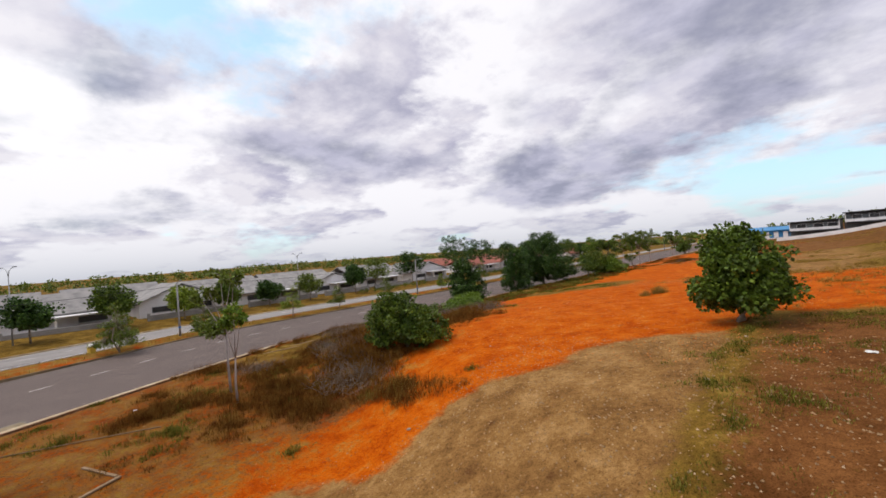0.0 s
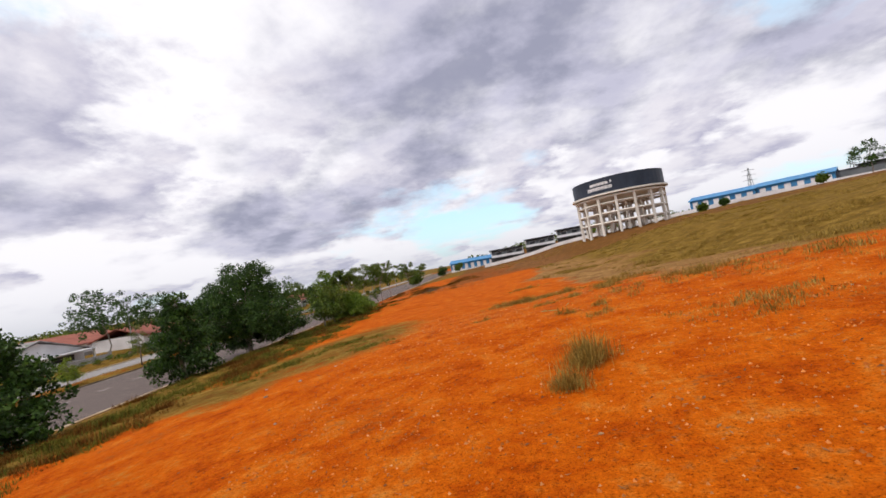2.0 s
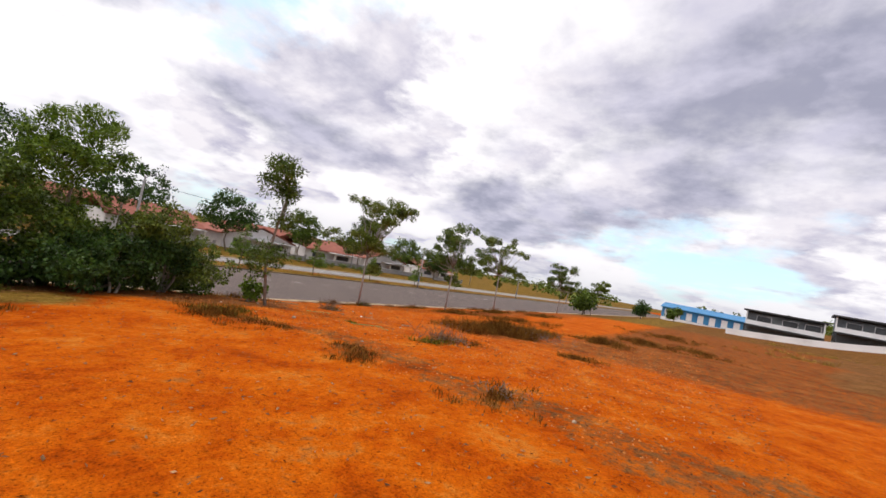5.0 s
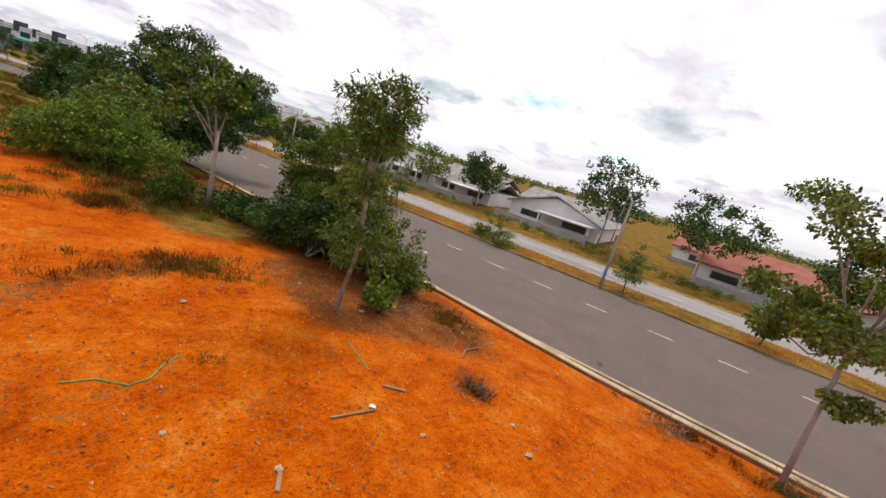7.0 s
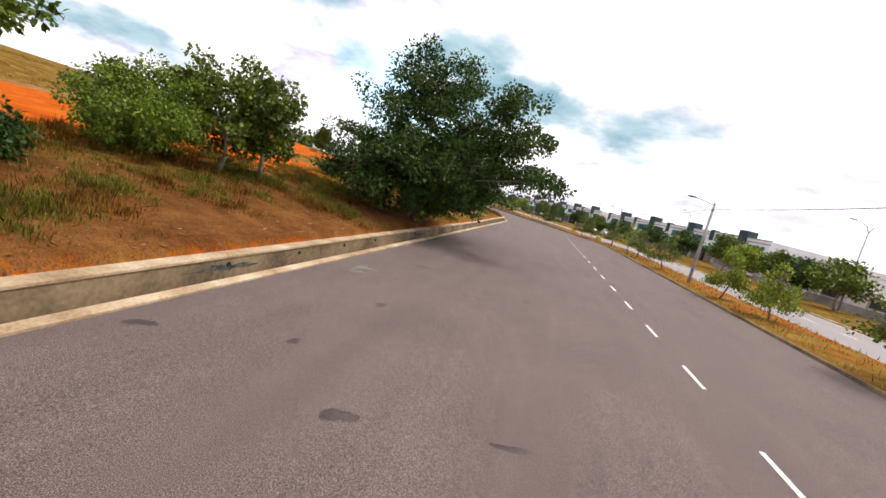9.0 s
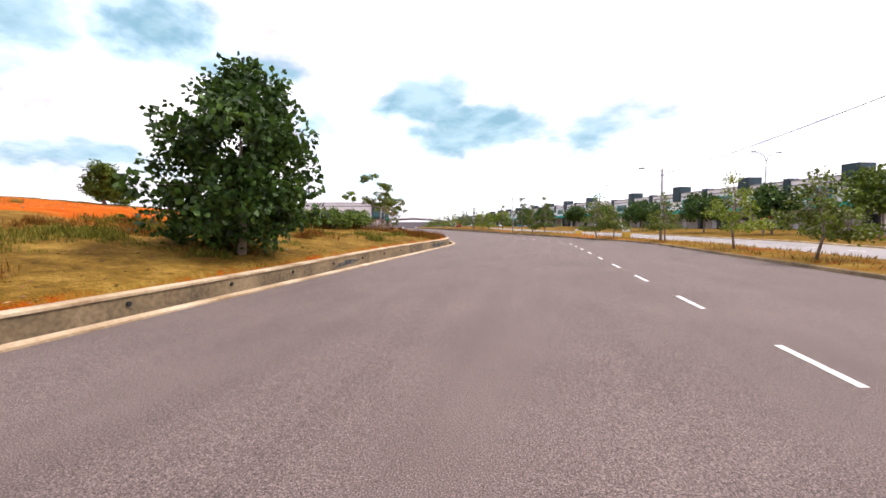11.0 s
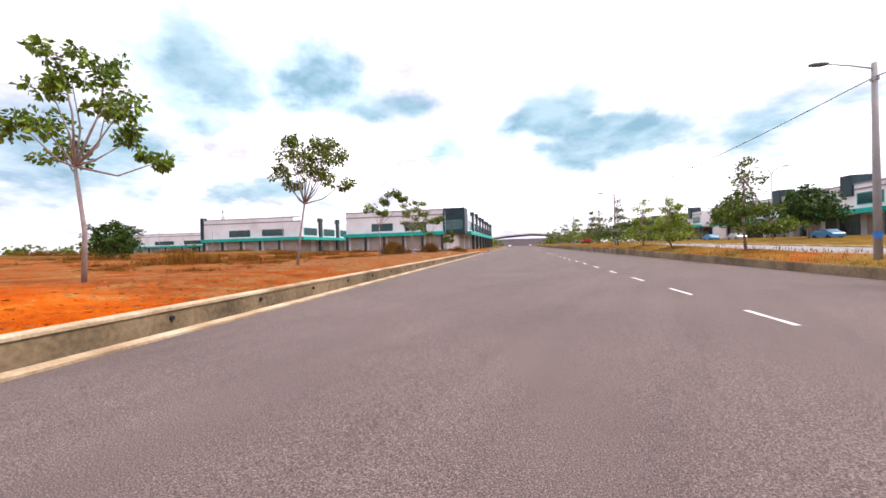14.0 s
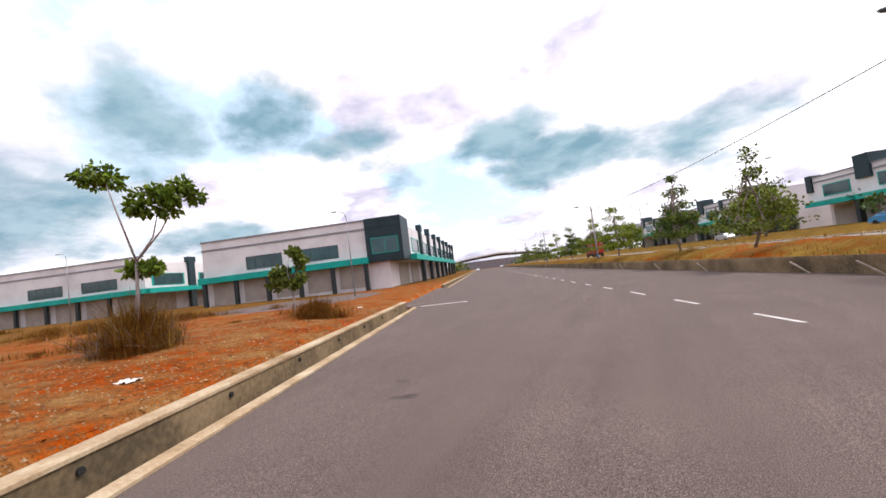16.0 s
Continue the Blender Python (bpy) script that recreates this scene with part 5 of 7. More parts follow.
def shops_right():
    """The long row across the road past the bend, fronts facing the road."""
    w = 7.2
    for g in range(3):
        root = tagged(new("terrace_shops"), "long white two-storey shop terrace with teal awnings and dark roof boxes", "shop building", "shops across the road")
        o = road(50.0, 93 + g * 82)
        root.matrix_world = pose(o[0], o[1], 0.5 + far_rise(93 + g * 82), 0, 0, TH) @ Matrix.Scale(1.3, 4)
        l = 8 * w
        part("wall", boxes([(2.4, 14, 0, l, -0.4, 6.6), (0, 2.4, 0, l, 3.1, 6.6)]), M_WHITE, root)
        part("parapet_band", boxes([(-0.08, -0.004, 0, l, 5.9, 6.1), (-0.1, 0.3, 0, l, 6.602, 6.75)]), M_GREYBAND, root)
        for k in range(8):
            a = k * w
            part("fascia", boxes([(-0.9, -0.005, a + 0.1, a + w - 0.4, 2.9, 3.5)]), M_TEAL, root, "teal awning fascia")
            part("column", boxes([(-0.5, 0.1, a - 0.25, a + 0.25, -0.4, 2.89)]), M_COL, root)
            part("roof_box", boxes([(-0.3, 2.0, a + w * 0.72, a + w * 0.98, 5.2, 7.9)] if k % 2 == 0 else [(-0.25, 1.2, a + w * 0.85, a + w * 0.98, 4.8, 7.0)], 0.03), M_DARK, root, "dark roof box")
            f = part("window", boxes([(-0.06, -0.004, a + 0.9, a + w * 0.66, 4.0, 5.5)]), M_TEAL, root)
            part("pane", boxes([(-0.08, -0.062, a + 1.0, a + w * 0.64, 4.1, 5.4)]), M_GLASS, f)
            part("roller_shutter", boxes([(2.32, 2.39, a + 0.5, a + w - 0.6, -0.3, 2.8)]), M_SHUTTER if k % 3 else M_GLASS2, root)


shops_right()


def long_hall():
    root = tagged(new("market_hall"), "distant low hall with a wide grey curved roof", "building")
    o = road(-30, 520)
    root.matrix_world = pose(o[0], o[1], 0.6, 0, 0, TH) @ Matrix.Scale(1.3, 4)
    part("wall", boxes([(0, 58, 0, 20, -0.5, 5.0)]), M_GREYBAND, root)
    bm = bmesh.new()
    tube(bm, [(-3, 10, 5.6), (12, 10, 7.4), (29, 10, 8.4), (46, 10, 7.4), (61, 10, 5.6)], [0.9, 1.1, 1.2, 1.1, 0.9], 8)
    for v in bm.verts:
        v.co.y = 10 + (v.co.y - 10) * 11
    part("roof", bm, M_ROOF, root)


long_hall()

# ---- houses across the road ----
def house(s, u, w, d, h, roof_h, mat_roof, label, gable="road", porch=True, yaw=0.0):
    """A single-storey house whose gable or eave faces the road."""
    root = tagged(new("terrace_house"), label, "house", "houses across the road")
    x, y = road(s, u)
    root.matrix_world = pose(x, y, 0.35, 0, 0, yaw)
    part("wall", boxes([(0, d, 0, w, -0.4, h)]), M_WHITE, root, "white rendered walls")
    bm = bmesh.new()
    if gable == "road":
        pts = [(-0.7, -0.7, h - 0.2), (-0.7, w / 2, h + roof_h), (-0.7, w + 0.7, h - 0.2)]
        n = (d + 1.4, 0, 0)
    else:
        pts = [(-0.9, 0, h - 0.25), (d / 2, 0, h + roof_h), (d + 0.9, 0, h - 0.25)]
        pts = [(a, -0.4, c) for a, b, c in pts]
        n = (0, w + 0.8, 0)
    lo = [bm.verts.new(q) for q in pts] + [bm.verts.new((q[0], q[1], q[2] - 0.22)) for q in pts]
    hi = [bm.verts.new(Vector(q) + Vector(n)) for q in pts] + [bm.verts.new(Vector((q[0], q[1], q[2] - 0.22)) + Vector(n)) for q in pts]
    for a, b in ((0, 1), (1, 2), (4, 3), (5, 4)):
        bm.faces.new((lo[a], lo[b], hi[b], hi[a]))
    for r in (lo, hi):
        bm.faces.new((r[0], r[1], r[4], r[3]))
        bm.faces.new((r[1], r[2], r[5], r[4]))
    for a in (0, 2):
        bm.faces.new((lo[a], hi[a], hi[a + 3], lo[a + 3]))
    bmesh.ops.recalc_face_normals(bm, faces=bm.faces)
    part("roof", bm, mat_roof, root, "tiled pitched roof")
    if gable == "road":
        bm = bmesh.new()
        bm.faces.new([bm.verts.new(c) for c in ((-0.02, 0, h), (-0.02, w / 2, h + roof_h - 0.5), (-0.02, w, h))])
        part("gable", bm, M_WHITE, root)
        bm = bmesh.new()
        bm.faces.new([bm.verts.new(c) for c in ((d, 0, h), (d, w, h), (d, w / 2, h + roof_h - 0.5))])
        part("gable", bm, M_WHITE, root)
    if porch:
        part("porch_roof", boxes([(-3.6, -0.004, 0.6, w * 0.62, 2.55, 2.78)], 0.02), M_WHITE, root)
        for k in (0.9, w * 0.58):
            part("porch_post", boxes([(-3.4, -3.1, k - 0.15, k + 0.15, -0.3, 2.545)]), M_FRAME, root)
    for a, b in ((0.12, 0.38), (0.62, 0.86)):
        fr = part("window", boxes([(-0.05, -0.004, w * a, w * b, 1.0, 2.2)]), M_GREYBAND, root)
        part("pane", boxes([(-0.07, -0.052, w * a + 0.1, w * b - 0.1, 1.08, 2.12)]), M_GLASS2, fr)
    part("garden_wall", boxes([(-6.2, -6.0, 0.1, w - 0.1, -0.3, 1.1)] + [(-6.3, -5.9, k - 0.2, k + 0.2, -0.3, 1.5) for k in (0.3, w - 0.3)]), M_POLE, root, "low grey front wall")
    return root


HOUSES = [(40, -64, 16, 14, 3.2, 2.3, M_ROOF_RED, "road"), (40, -44, 15, 14, 3.2, 2.3, M_ROOF_RED, "eave"), (40, -14, 17, 16, 3.2, 2.9, M_ROOF, "road"), (41, 8, 14, 14, 3.0, 2.2, M_ROOF, "eave"), (41, 24, 14, 14, 3.1, 2.6, M_ROOF, "road"),
          (41, 40, 17, 15, 3.1, 2.8, M_ROOF, "eave"), (42, 60, 15, 15, 3.4, 3.2, M_ROOF, "road"), (42, 78, 16, 15, 3.4, 3.2, M_ROOF, "eave"), (40, -84, 16, 14, 3.2, 2.3, M_ROOF_RED, "eave"), (40, -106, 18, 14, 3.2, 2.4, M_ROOF_RED, "road"), (40, -132, 18, 14, 3.2, 2.4, M_ROOF_RED, "eave")]
for s, u, w, d, h, rh, mr, g in HOUSES:
    house(s, u, w, d, h, rh, mr, "white single-storey house with %s roof and grey front wall" % ("red tiled" if mr is M_ROOF_RED else "grey tiled"), g)
x, y = road(34.6, 96)
root = tagged(new("red_signboard"), "plain red signboard on two posts beside the houses", "sign")
root.matrix_world = pose(x, y, 0.3)
part("panel", boxes([(0, 0.08, 0, 3.4, 2.3, 3.3)]), M_RED, root)
for k in (0.3, 3.1):
    part("post", boxes([(0.081, 0.16, k - 0.05, k + 0.05, -0.2, 3.2)]), M_STEEL, root)

# ---- water tower, factories and dark houses beyond the lot ----
def water_tower():
    cx, cy = -90.0, -62.5
    b = gz(cx, cy) - 0.4
    root = tagged(new("water_tower"), "large round navy water tank on a cream concrete frame of columns", "water tower")
    root.matrix_world = pose(cx, cy, b) @ Matrix.Scale(0.71, 4)
    R, H0, H1 = 18.6, 16.4, 22.8
    bm = bmesh.new()
    bmesh.ops.create_cone(bm, cap_ends=True, segments=48, radius1=R, radius2=R, depth=H1 - H0, matrix=Matrix.Translation((0, 0, (H0 + H1) / 2)))
    tank = part("tank", bm, M_TANK, root, "navy steel tank")
    bm = bmesh.new()
    for z, r, hh in ((H0 - 0.35, R + 1.1, 0.7), (H0 - 1.5, R - 0.2, 0.8)):
        bmesh.ops.create_cone(bm, cap_ends=True, segments=48, radius1=r, radius2=r, depth=hh, matrix=Matrix.Translation((0, 0, z)))
    part("ring_slab", bm, M_FRAME, root, "cream ring slab")
    bm = bmesh.new()
    bmesh.ops.create_cone(bm, cap_ends=True, segments=48, radius1=R * 0.62, radius2=R, depth=1.6, matrix=Matrix.Translation((0, 0, H0 - 2.6)))
    part("tank_base", bm, M_FRAME, root)
    for ring, n, r in ((0, 16, R - 0.7), (1, 10, R * 0.58), (2, 4, R * 0.2)):
        for k in range(n):
            a = 2 * math.pi * (k + 0.3 * ring) / n
            bm = bmesh.new()
            box(bm, -0.45, 0.45, -0.45, 0.45, -2.5, H0 - 1.9, 0.0, Matrix.Translation((r * math.cos(a), r * math.sin(a), 0)) @ Matrix.Rotation(a, 4, "Z"))
            part("column", bm, M_FRAME, root, "cream concrete column")
    for lv in (4.2, 8.2, 12.2):
        for r, n in ((R - 0.7, 16), (R * 0.58, 10)):
            bm = bmesh.new()
            loop = [2 * math.pi * (k + (0.3 if n == 10 else 0)) / n for k in range(n + 1)]
            tube(bm, [(r * math.cos(a), r * math.sin(a), lv) for a in loop], [0.42] * (n + 1), 4)
            part("ring_beam", bm, M_FRAME, root, "cream ring beam")
        for k in range(8):
            bm = bmesh.new()
            a = 2 * math.pi * k / 8
            tube(bm, [(R * 0.2 * math.cos(a), R * 0.2 * math.sin(a), lv + 0.05), ((R - 0.7) * math.cos(a), (R - 0.7) * math.sin(a), lv + 0.05)], [0.32, 0.32], 4)
            part("radial_beam", bm, M_FRAME, root)
    # lettering too small to read: pale bars on the tank's face
    for z0, z1, a0, a1 in ((19.9, 21.0, 38, 62), (18.0, 19.3, 34, 66), (20.2, 21.2, 64.5, 66.5)):
        bars = bmesh.new()
        ang = a0
        while ang < a1:
            da = 1.7
            a, c = radians(ang), radians(min(a1, ang + da * 0.78))
            q = [bars.verts.new(((R + 0.03) * math.cos(t), (R + 0.03) * math.sin(t), z)) for t, z in ((a, z0), (c, z0), (c, z1), (a, z1))]
            bars.faces.new(q)
            ang += da
        part("lettering_bar", bars, M_WHITE, tank, "pale lettering bars")
    part("rooftop_hatch", boxes([(-0.6, 0.6, 8, 9.2, H1, H1 + 1.0)]), M_GREYMETAL, root)
    return root


water_tower()


def dark_house(x, y, yaw, w):
    root = tagged(new("modern_house"), "two-storey charcoal-roofed house with white frame balconies", "house", "dark modern houses")
    root.matrix_world = pose(x, y, gz(x, y) - 0.2, 0, 0, yaw)
    part("wall", boxes([(-w / 2, w / 2, 0, 9, -0.6, 6.6)]), M_GREYMETAL, root, "dark grey walls")
    part("roof", boxes([(-w / 2 - 0.7, w / 2 + 0.7, -2.0, 9.6, 7.0, 7.45), (-w / 2, w / 2, 0.2, 8.6, 6.604, 6.99)], 0.05), M_ROOF_DK, root, "flat charcoal roof")
    part("balcony", boxes([(-w / 2, w / 2, -1.6, -0.005, 3.2, 3.55), (-w / 2, -w / 2 + 0.3, -1.6, -1.3, 3.55, 6.99), (w / 2 - 0.3, w / 2, -1.6, -1.3, 3.55, 6.99), (-w / 2 + 0.3, w / 2 - 0.3, -1.58, -1.5, 3.551, 4.4)]), M_WHITE, root, "white balcony frame")
    for a in (-0.36, -0.02, 0.26):
        fr = part("window", boxes([(w * a, w * (a + 0.2), -0.05, -0.006, 3.9, 6.1)]), M_WHITE, root)
        part("pane", boxes([(w * a + 0.12, w * (a + 0.2) - 0.12, -0.07, -0.052, 4.0, 6.0)]), M_GLASS2, fr)
    part("car_porch", boxes([(-w / 2, w / 2, -4.5, -0.007, 2.75, 3.1), (-w / 2, -w / 2 + 0.35, -4.5, -4.1, -0.6, 2.749), (w / 2 - 0.35, w / 2, -4.5, -4.1, -0.6, 2.749)]), M_ROOF_DK, root)


for x, y, yaw, w in ((-58, -148.5, 172, 17), (-75.5, -146, 172, 15), (-91.5, -142.5, 170, 15), (-223, -122, 135, 18), (-235, -108, 132, 15), (-246, -92, 128, 15)):
    dark_house(x, y, yaw, w)


def factory(x, y, yaw, w, d, h, label, annex=True):
    root = tagged(new("factory"), label, "factory", "blue factories")
    root.matrix_world = pose(x, y, gz(x, y) - 0.3, 0, 0, yaw)
    part("wall", boxes([(-w / 2, w / 2, 0, d, -0.6, h)]), M_BLUE, root, "blue clad walls")
    bm = bmesh.new()
    prof = [(-0.8, h - 0.1), (d / 2, h + 2.0), (d + 0.8, h - 0.1), (d + 0.8, h + 0.15), (d / 2, h + 2.3), (-0.8, h + 0.15)]
    a = [bm.verts.new((-w / 2 - 0.6, q, z)) for q, z in prof]
    b = [bm.verts.new((w / 2 + 0.6, q, z)) for q, z in prof]
    bm.faces.new(a)
    bm.faces.new(b[::-1])
    for k in range(6):
        bm.faces.new((a[k], a[(k + 1) % 6], b[(k + 1) % 6], b[k]))
    bmesh.ops.recalc_face_normals(bm, faces=bm.faces)
    part("roof", bm, M_BLUE, root, "blue pitched metal roof")
    n = int(w / 4.2)
    for k in range(n):
        q = -w / 2 + 1.2 + k * w / n
        part("panel", boxes([(q, q + w / n * 0.5, -0.06, -0.005, 1.0, h - 0.9)]), M_WHITE, root, "white wall panel")
    part("lower_wall", boxes([(-w / 2, w / 2, -0.12, -0.061, -0.6, 0.9)]), M_WHITE, root)


factory(-39, -208, 178, 34, 22, 5.2, "blue metal factory with white panels")
factory(-164, -140, 142, 27, 20, 5.0, "long blue metal factory behind the lot")
factory(-186, -124, 138, 27, 20, 5.4, "long blue metal factory with white panels behind the lot")
root = tagged(new("grey_shed"), "dark grey metal shed beside the blue factory", "shed")
root.matrix_world = pose(-205, -115, gz(-205, -115), 0, 0, 138)
part("wall", boxes([(-8, 8, 0, 14, -0.6, 5.0)]), M_GREYMETAL, root)
part("roof", boxes([(-8.4, 8.4, -0.4, 14.4, 5.004, 5.3)]), M_ROOF_DK, root)


def boundary(pts, label, h=1.6):
    for a, b in zip(pts, pts[1:]):
        n = max(1, int(math.dist(a, b) / 6))
        verts, faces = [], []
        d = Vector((b[0] - a[0], b[1] - a[1], 0)).normalized()
        nrm = Vector((-d.y, d.x, 0)) * 0.12
        for i in range(n + 1):
            q = Vector((a[0] + (b[0] - a[0]) * i / n, a[1] + (b[1] - a[1]) * i / n, 0))
            g = gz(q.x, q.y)
            for sgn, z in ((-1, g - 0.5), (-1, g + h), (1, g + h), (1, g - 0.5)):
                verts.append((*(q + nrm * sgn).xy, z))
        for i in range(n):
            for k in range(4):
                faces.append((i * 4 + k, i * 4 + (k + 1) % 4, i * 4 + 4 + (k + 1) % 4, i * 4 + 4 + k))
        faces += [(0, 1, 2, 3), (n * 4 + 3, n * 4 + 2, n * 4 + 1, n * 4)]
        tagged(mesh_object("boundary_wall", verts, faces, M_WHITE), label, "wall", kind="structure")


boundary([(-45, -140), (-90, -132), (-140, -112), (-172, -110), (-210, -92)], "long low white boundary wall beyond the dry grass")
for x, y, h, s in ((-180, -81, 13, 301), (-168, -86, 4, 302), (-140, -96, 3, 303), (-118, -70, 2.5, 304), (-22, -150, 6, 305), (-30, -170, 6, 306), (-12, -118, 6.5, 307), (-16, -100, 6, 308)):
    tree("distant_tree", "distant dark-green tree beyond the lot", x, y, [(0, 0, h * 0.6, h * 0.42, h * 0.42, h * 0.36), (h * 0.2, 0, h * 0.45, h * 0.3, h * 0.3, h * 0.26)], h * 0.4, 0.15, L_DARK if s % 2 else L_MID, 0.4, 2600, 60, 0.8, seed=s, twigs=False)


def pylon(x, y, h):
    root = tagged(new("transmission_pylon"), "distant grey lattice transmission pylon", "pylon")
    root.location = (x, y, gz(x, y))
    bm = bmesh.new()
    for sx, sy in ((-1, -1), (1, -1), (1, 1), (-1, 1)):
        tube(bm, [(sx * 3, sy * 3, 0), (sx * 1.2, sy * 1.2, h * 0.55), (sx * 0.3, sy * 0.3, h)], [0.22, 0.18, 0.12], 4)
    for k in range(7):
        z0, z1 = h * k / 7, h * (k + 1) / 7
        r0, r1 = 3 - 2.7 * k / 7, 3 - 2.7 * (k + 1) / 7
        for q in range(4):
            a0, a1 = math.pi / 4 + q * math.pi / 2, math.pi / 4 + (q + 1) * math.pi / 2
            tube(bm, [(r0 * 1.41 * math.cos(a0), r0 * 1.41 * math.sin(a0), z0), (r1 * 1.41 * math.cos(a1), r1 * 1.41 * math.sin(a1), z1)], [0.1, 0.1], 3)
    for z in (0.66, 0.8, 0.93):
        tube(bm, [(-5, 0, h * z), (0, 0, h * z + 0.6), (5, 0, h * z)], [0.12, 0.2, 0.12], 4)
    part("lattice", bm, M_STEEL, root)


pylon(-268, -280, 30)
pylon(-330, -262, 26)
pylon(-330, 300, 34)
pylon(-190, 460, 34)

# ---- vehicles ----
def car(s, u, yaw, mat, label):
    root = tagged(new("parked_car"), label, "car", "parked cars")
    x, y = road(s, u)
    root.matrix_world = pose(x, y, 0.2 + far_rise(u) if s > MED1 else 0.05, 0, 0, yaw)
    bm = bmesh.new()
    prof = [(-2.1, 0.35), (-2.15, 0.75), (-1.95, 0.95), (-1.35, 1.02), (-0.75, 1.42), (0.75, 1.45), (1.45, 1.05), (2.05, 0.9), (2.15, 0.6), (2.1, 0.35)]
    a = [bm.verts.new((-0.82 if z < 1.1 else -0.62, q, z)) for q, z in prof]
    b = [bm.verts.new((0.82 if z < 1.1 else 0.62, q, z)) for q, z in prof]
    bm.faces.new(a)
    bm.faces.new(b[::-1])
    k = len(prof)
    for i in range(k):
        bm.faces.new((a[i], a[(i + 1) % k], b[(i + 1) % k], b[i]))
    bmesh.ops.recalc_face_normals(bm, faces=bm.faces)
    body = part("body", bm, mat, root)
    part("glasshouse", boxes([(-0.73, 0.73, -0.7, 0.85, 1.06, 1.36)], 0.05), M_GLASS2, body)
    for sx in (-0.74, 0.74):
        for q in (-1.3, 1.3):
            bm = bmesh.new()
            bmesh.ops.create_cone(bm, cap_ends=True, segments=14, radius1=0.32, radius2=0.32, depth=0.2, matrix=Matrix.Translation((sx, q, 0.32)) @ Matrix.Rotation(radians(90), 4, "Y"))
            part("wheel", bm, M_TYRE, root, "black tyre")


def truck(s, u, yaw):
    root = tagged(new("box_truck"), "red box lorry standing on the far carriageway", "lorry")
    x, y = road(s, u)
    root.matrix_world = pose(x, y, 0.06 + far_rise(u), 0, 0, yaw)
    part("box", boxes([(-1.15, 1.15, -3.2, 1.4, 0.85, 3.1)], 0.05), M_RED, root, "red cargo box")
    part("cab", boxes([(-1.05, 1.05, 1.5, 3.1, 0.55, 2.4)], 0.12), M_RED, root)
    part("windscreen", boxes([(-0.9, 0.9, 3.08, 3.14, 1.4, 2.2)]), M_GLASS2, root)
    part("chassis", boxes([(-0.9, 0.9, -3.2, 3.0, 0.45, 0.84)]), M_TYRE, root)
    for sx in (-0.95, 0.95):
        for q in (-2.2, 2.2):
            bm = bmesh.new()
            bmesh.ops.create_cone(bm, cap_ends=True, segments=14, radius1=0.48, radius2=0.48, depth=0.3, matrix=Matrix.Translation((sx, q, 0.48)) @ Matrix.Rotation(radians(90), 4, "Y"))
            part("wheel", bm, M_TYRE, root, "black tyre")


truck(18, 262, TH)
for s, u, m, l in ((38, 142, M_SILVER, "silver parked hatchback before the shops"), (38, 151, M_SILVER, "silver parked saloon before the shops"), (38, 186, M_CARBLUE, "blue parked car before the shops"), (38, 210, M_SILVER, "silver parked car before the shops"), (38, 221, M_CARBLUE, "blue parked car beside the lorry"), (38, 252, M_SILVER, "pale parked car before the shops")):
    car(s, u, TH + (8 if u < 130 else 0), m, l)
car(-9.4, 350, TH, M_SILVER, "grey car parked at the kerb far along the road")
car(3.6, 400, TH, M_SILVER, "grey car far along the road")

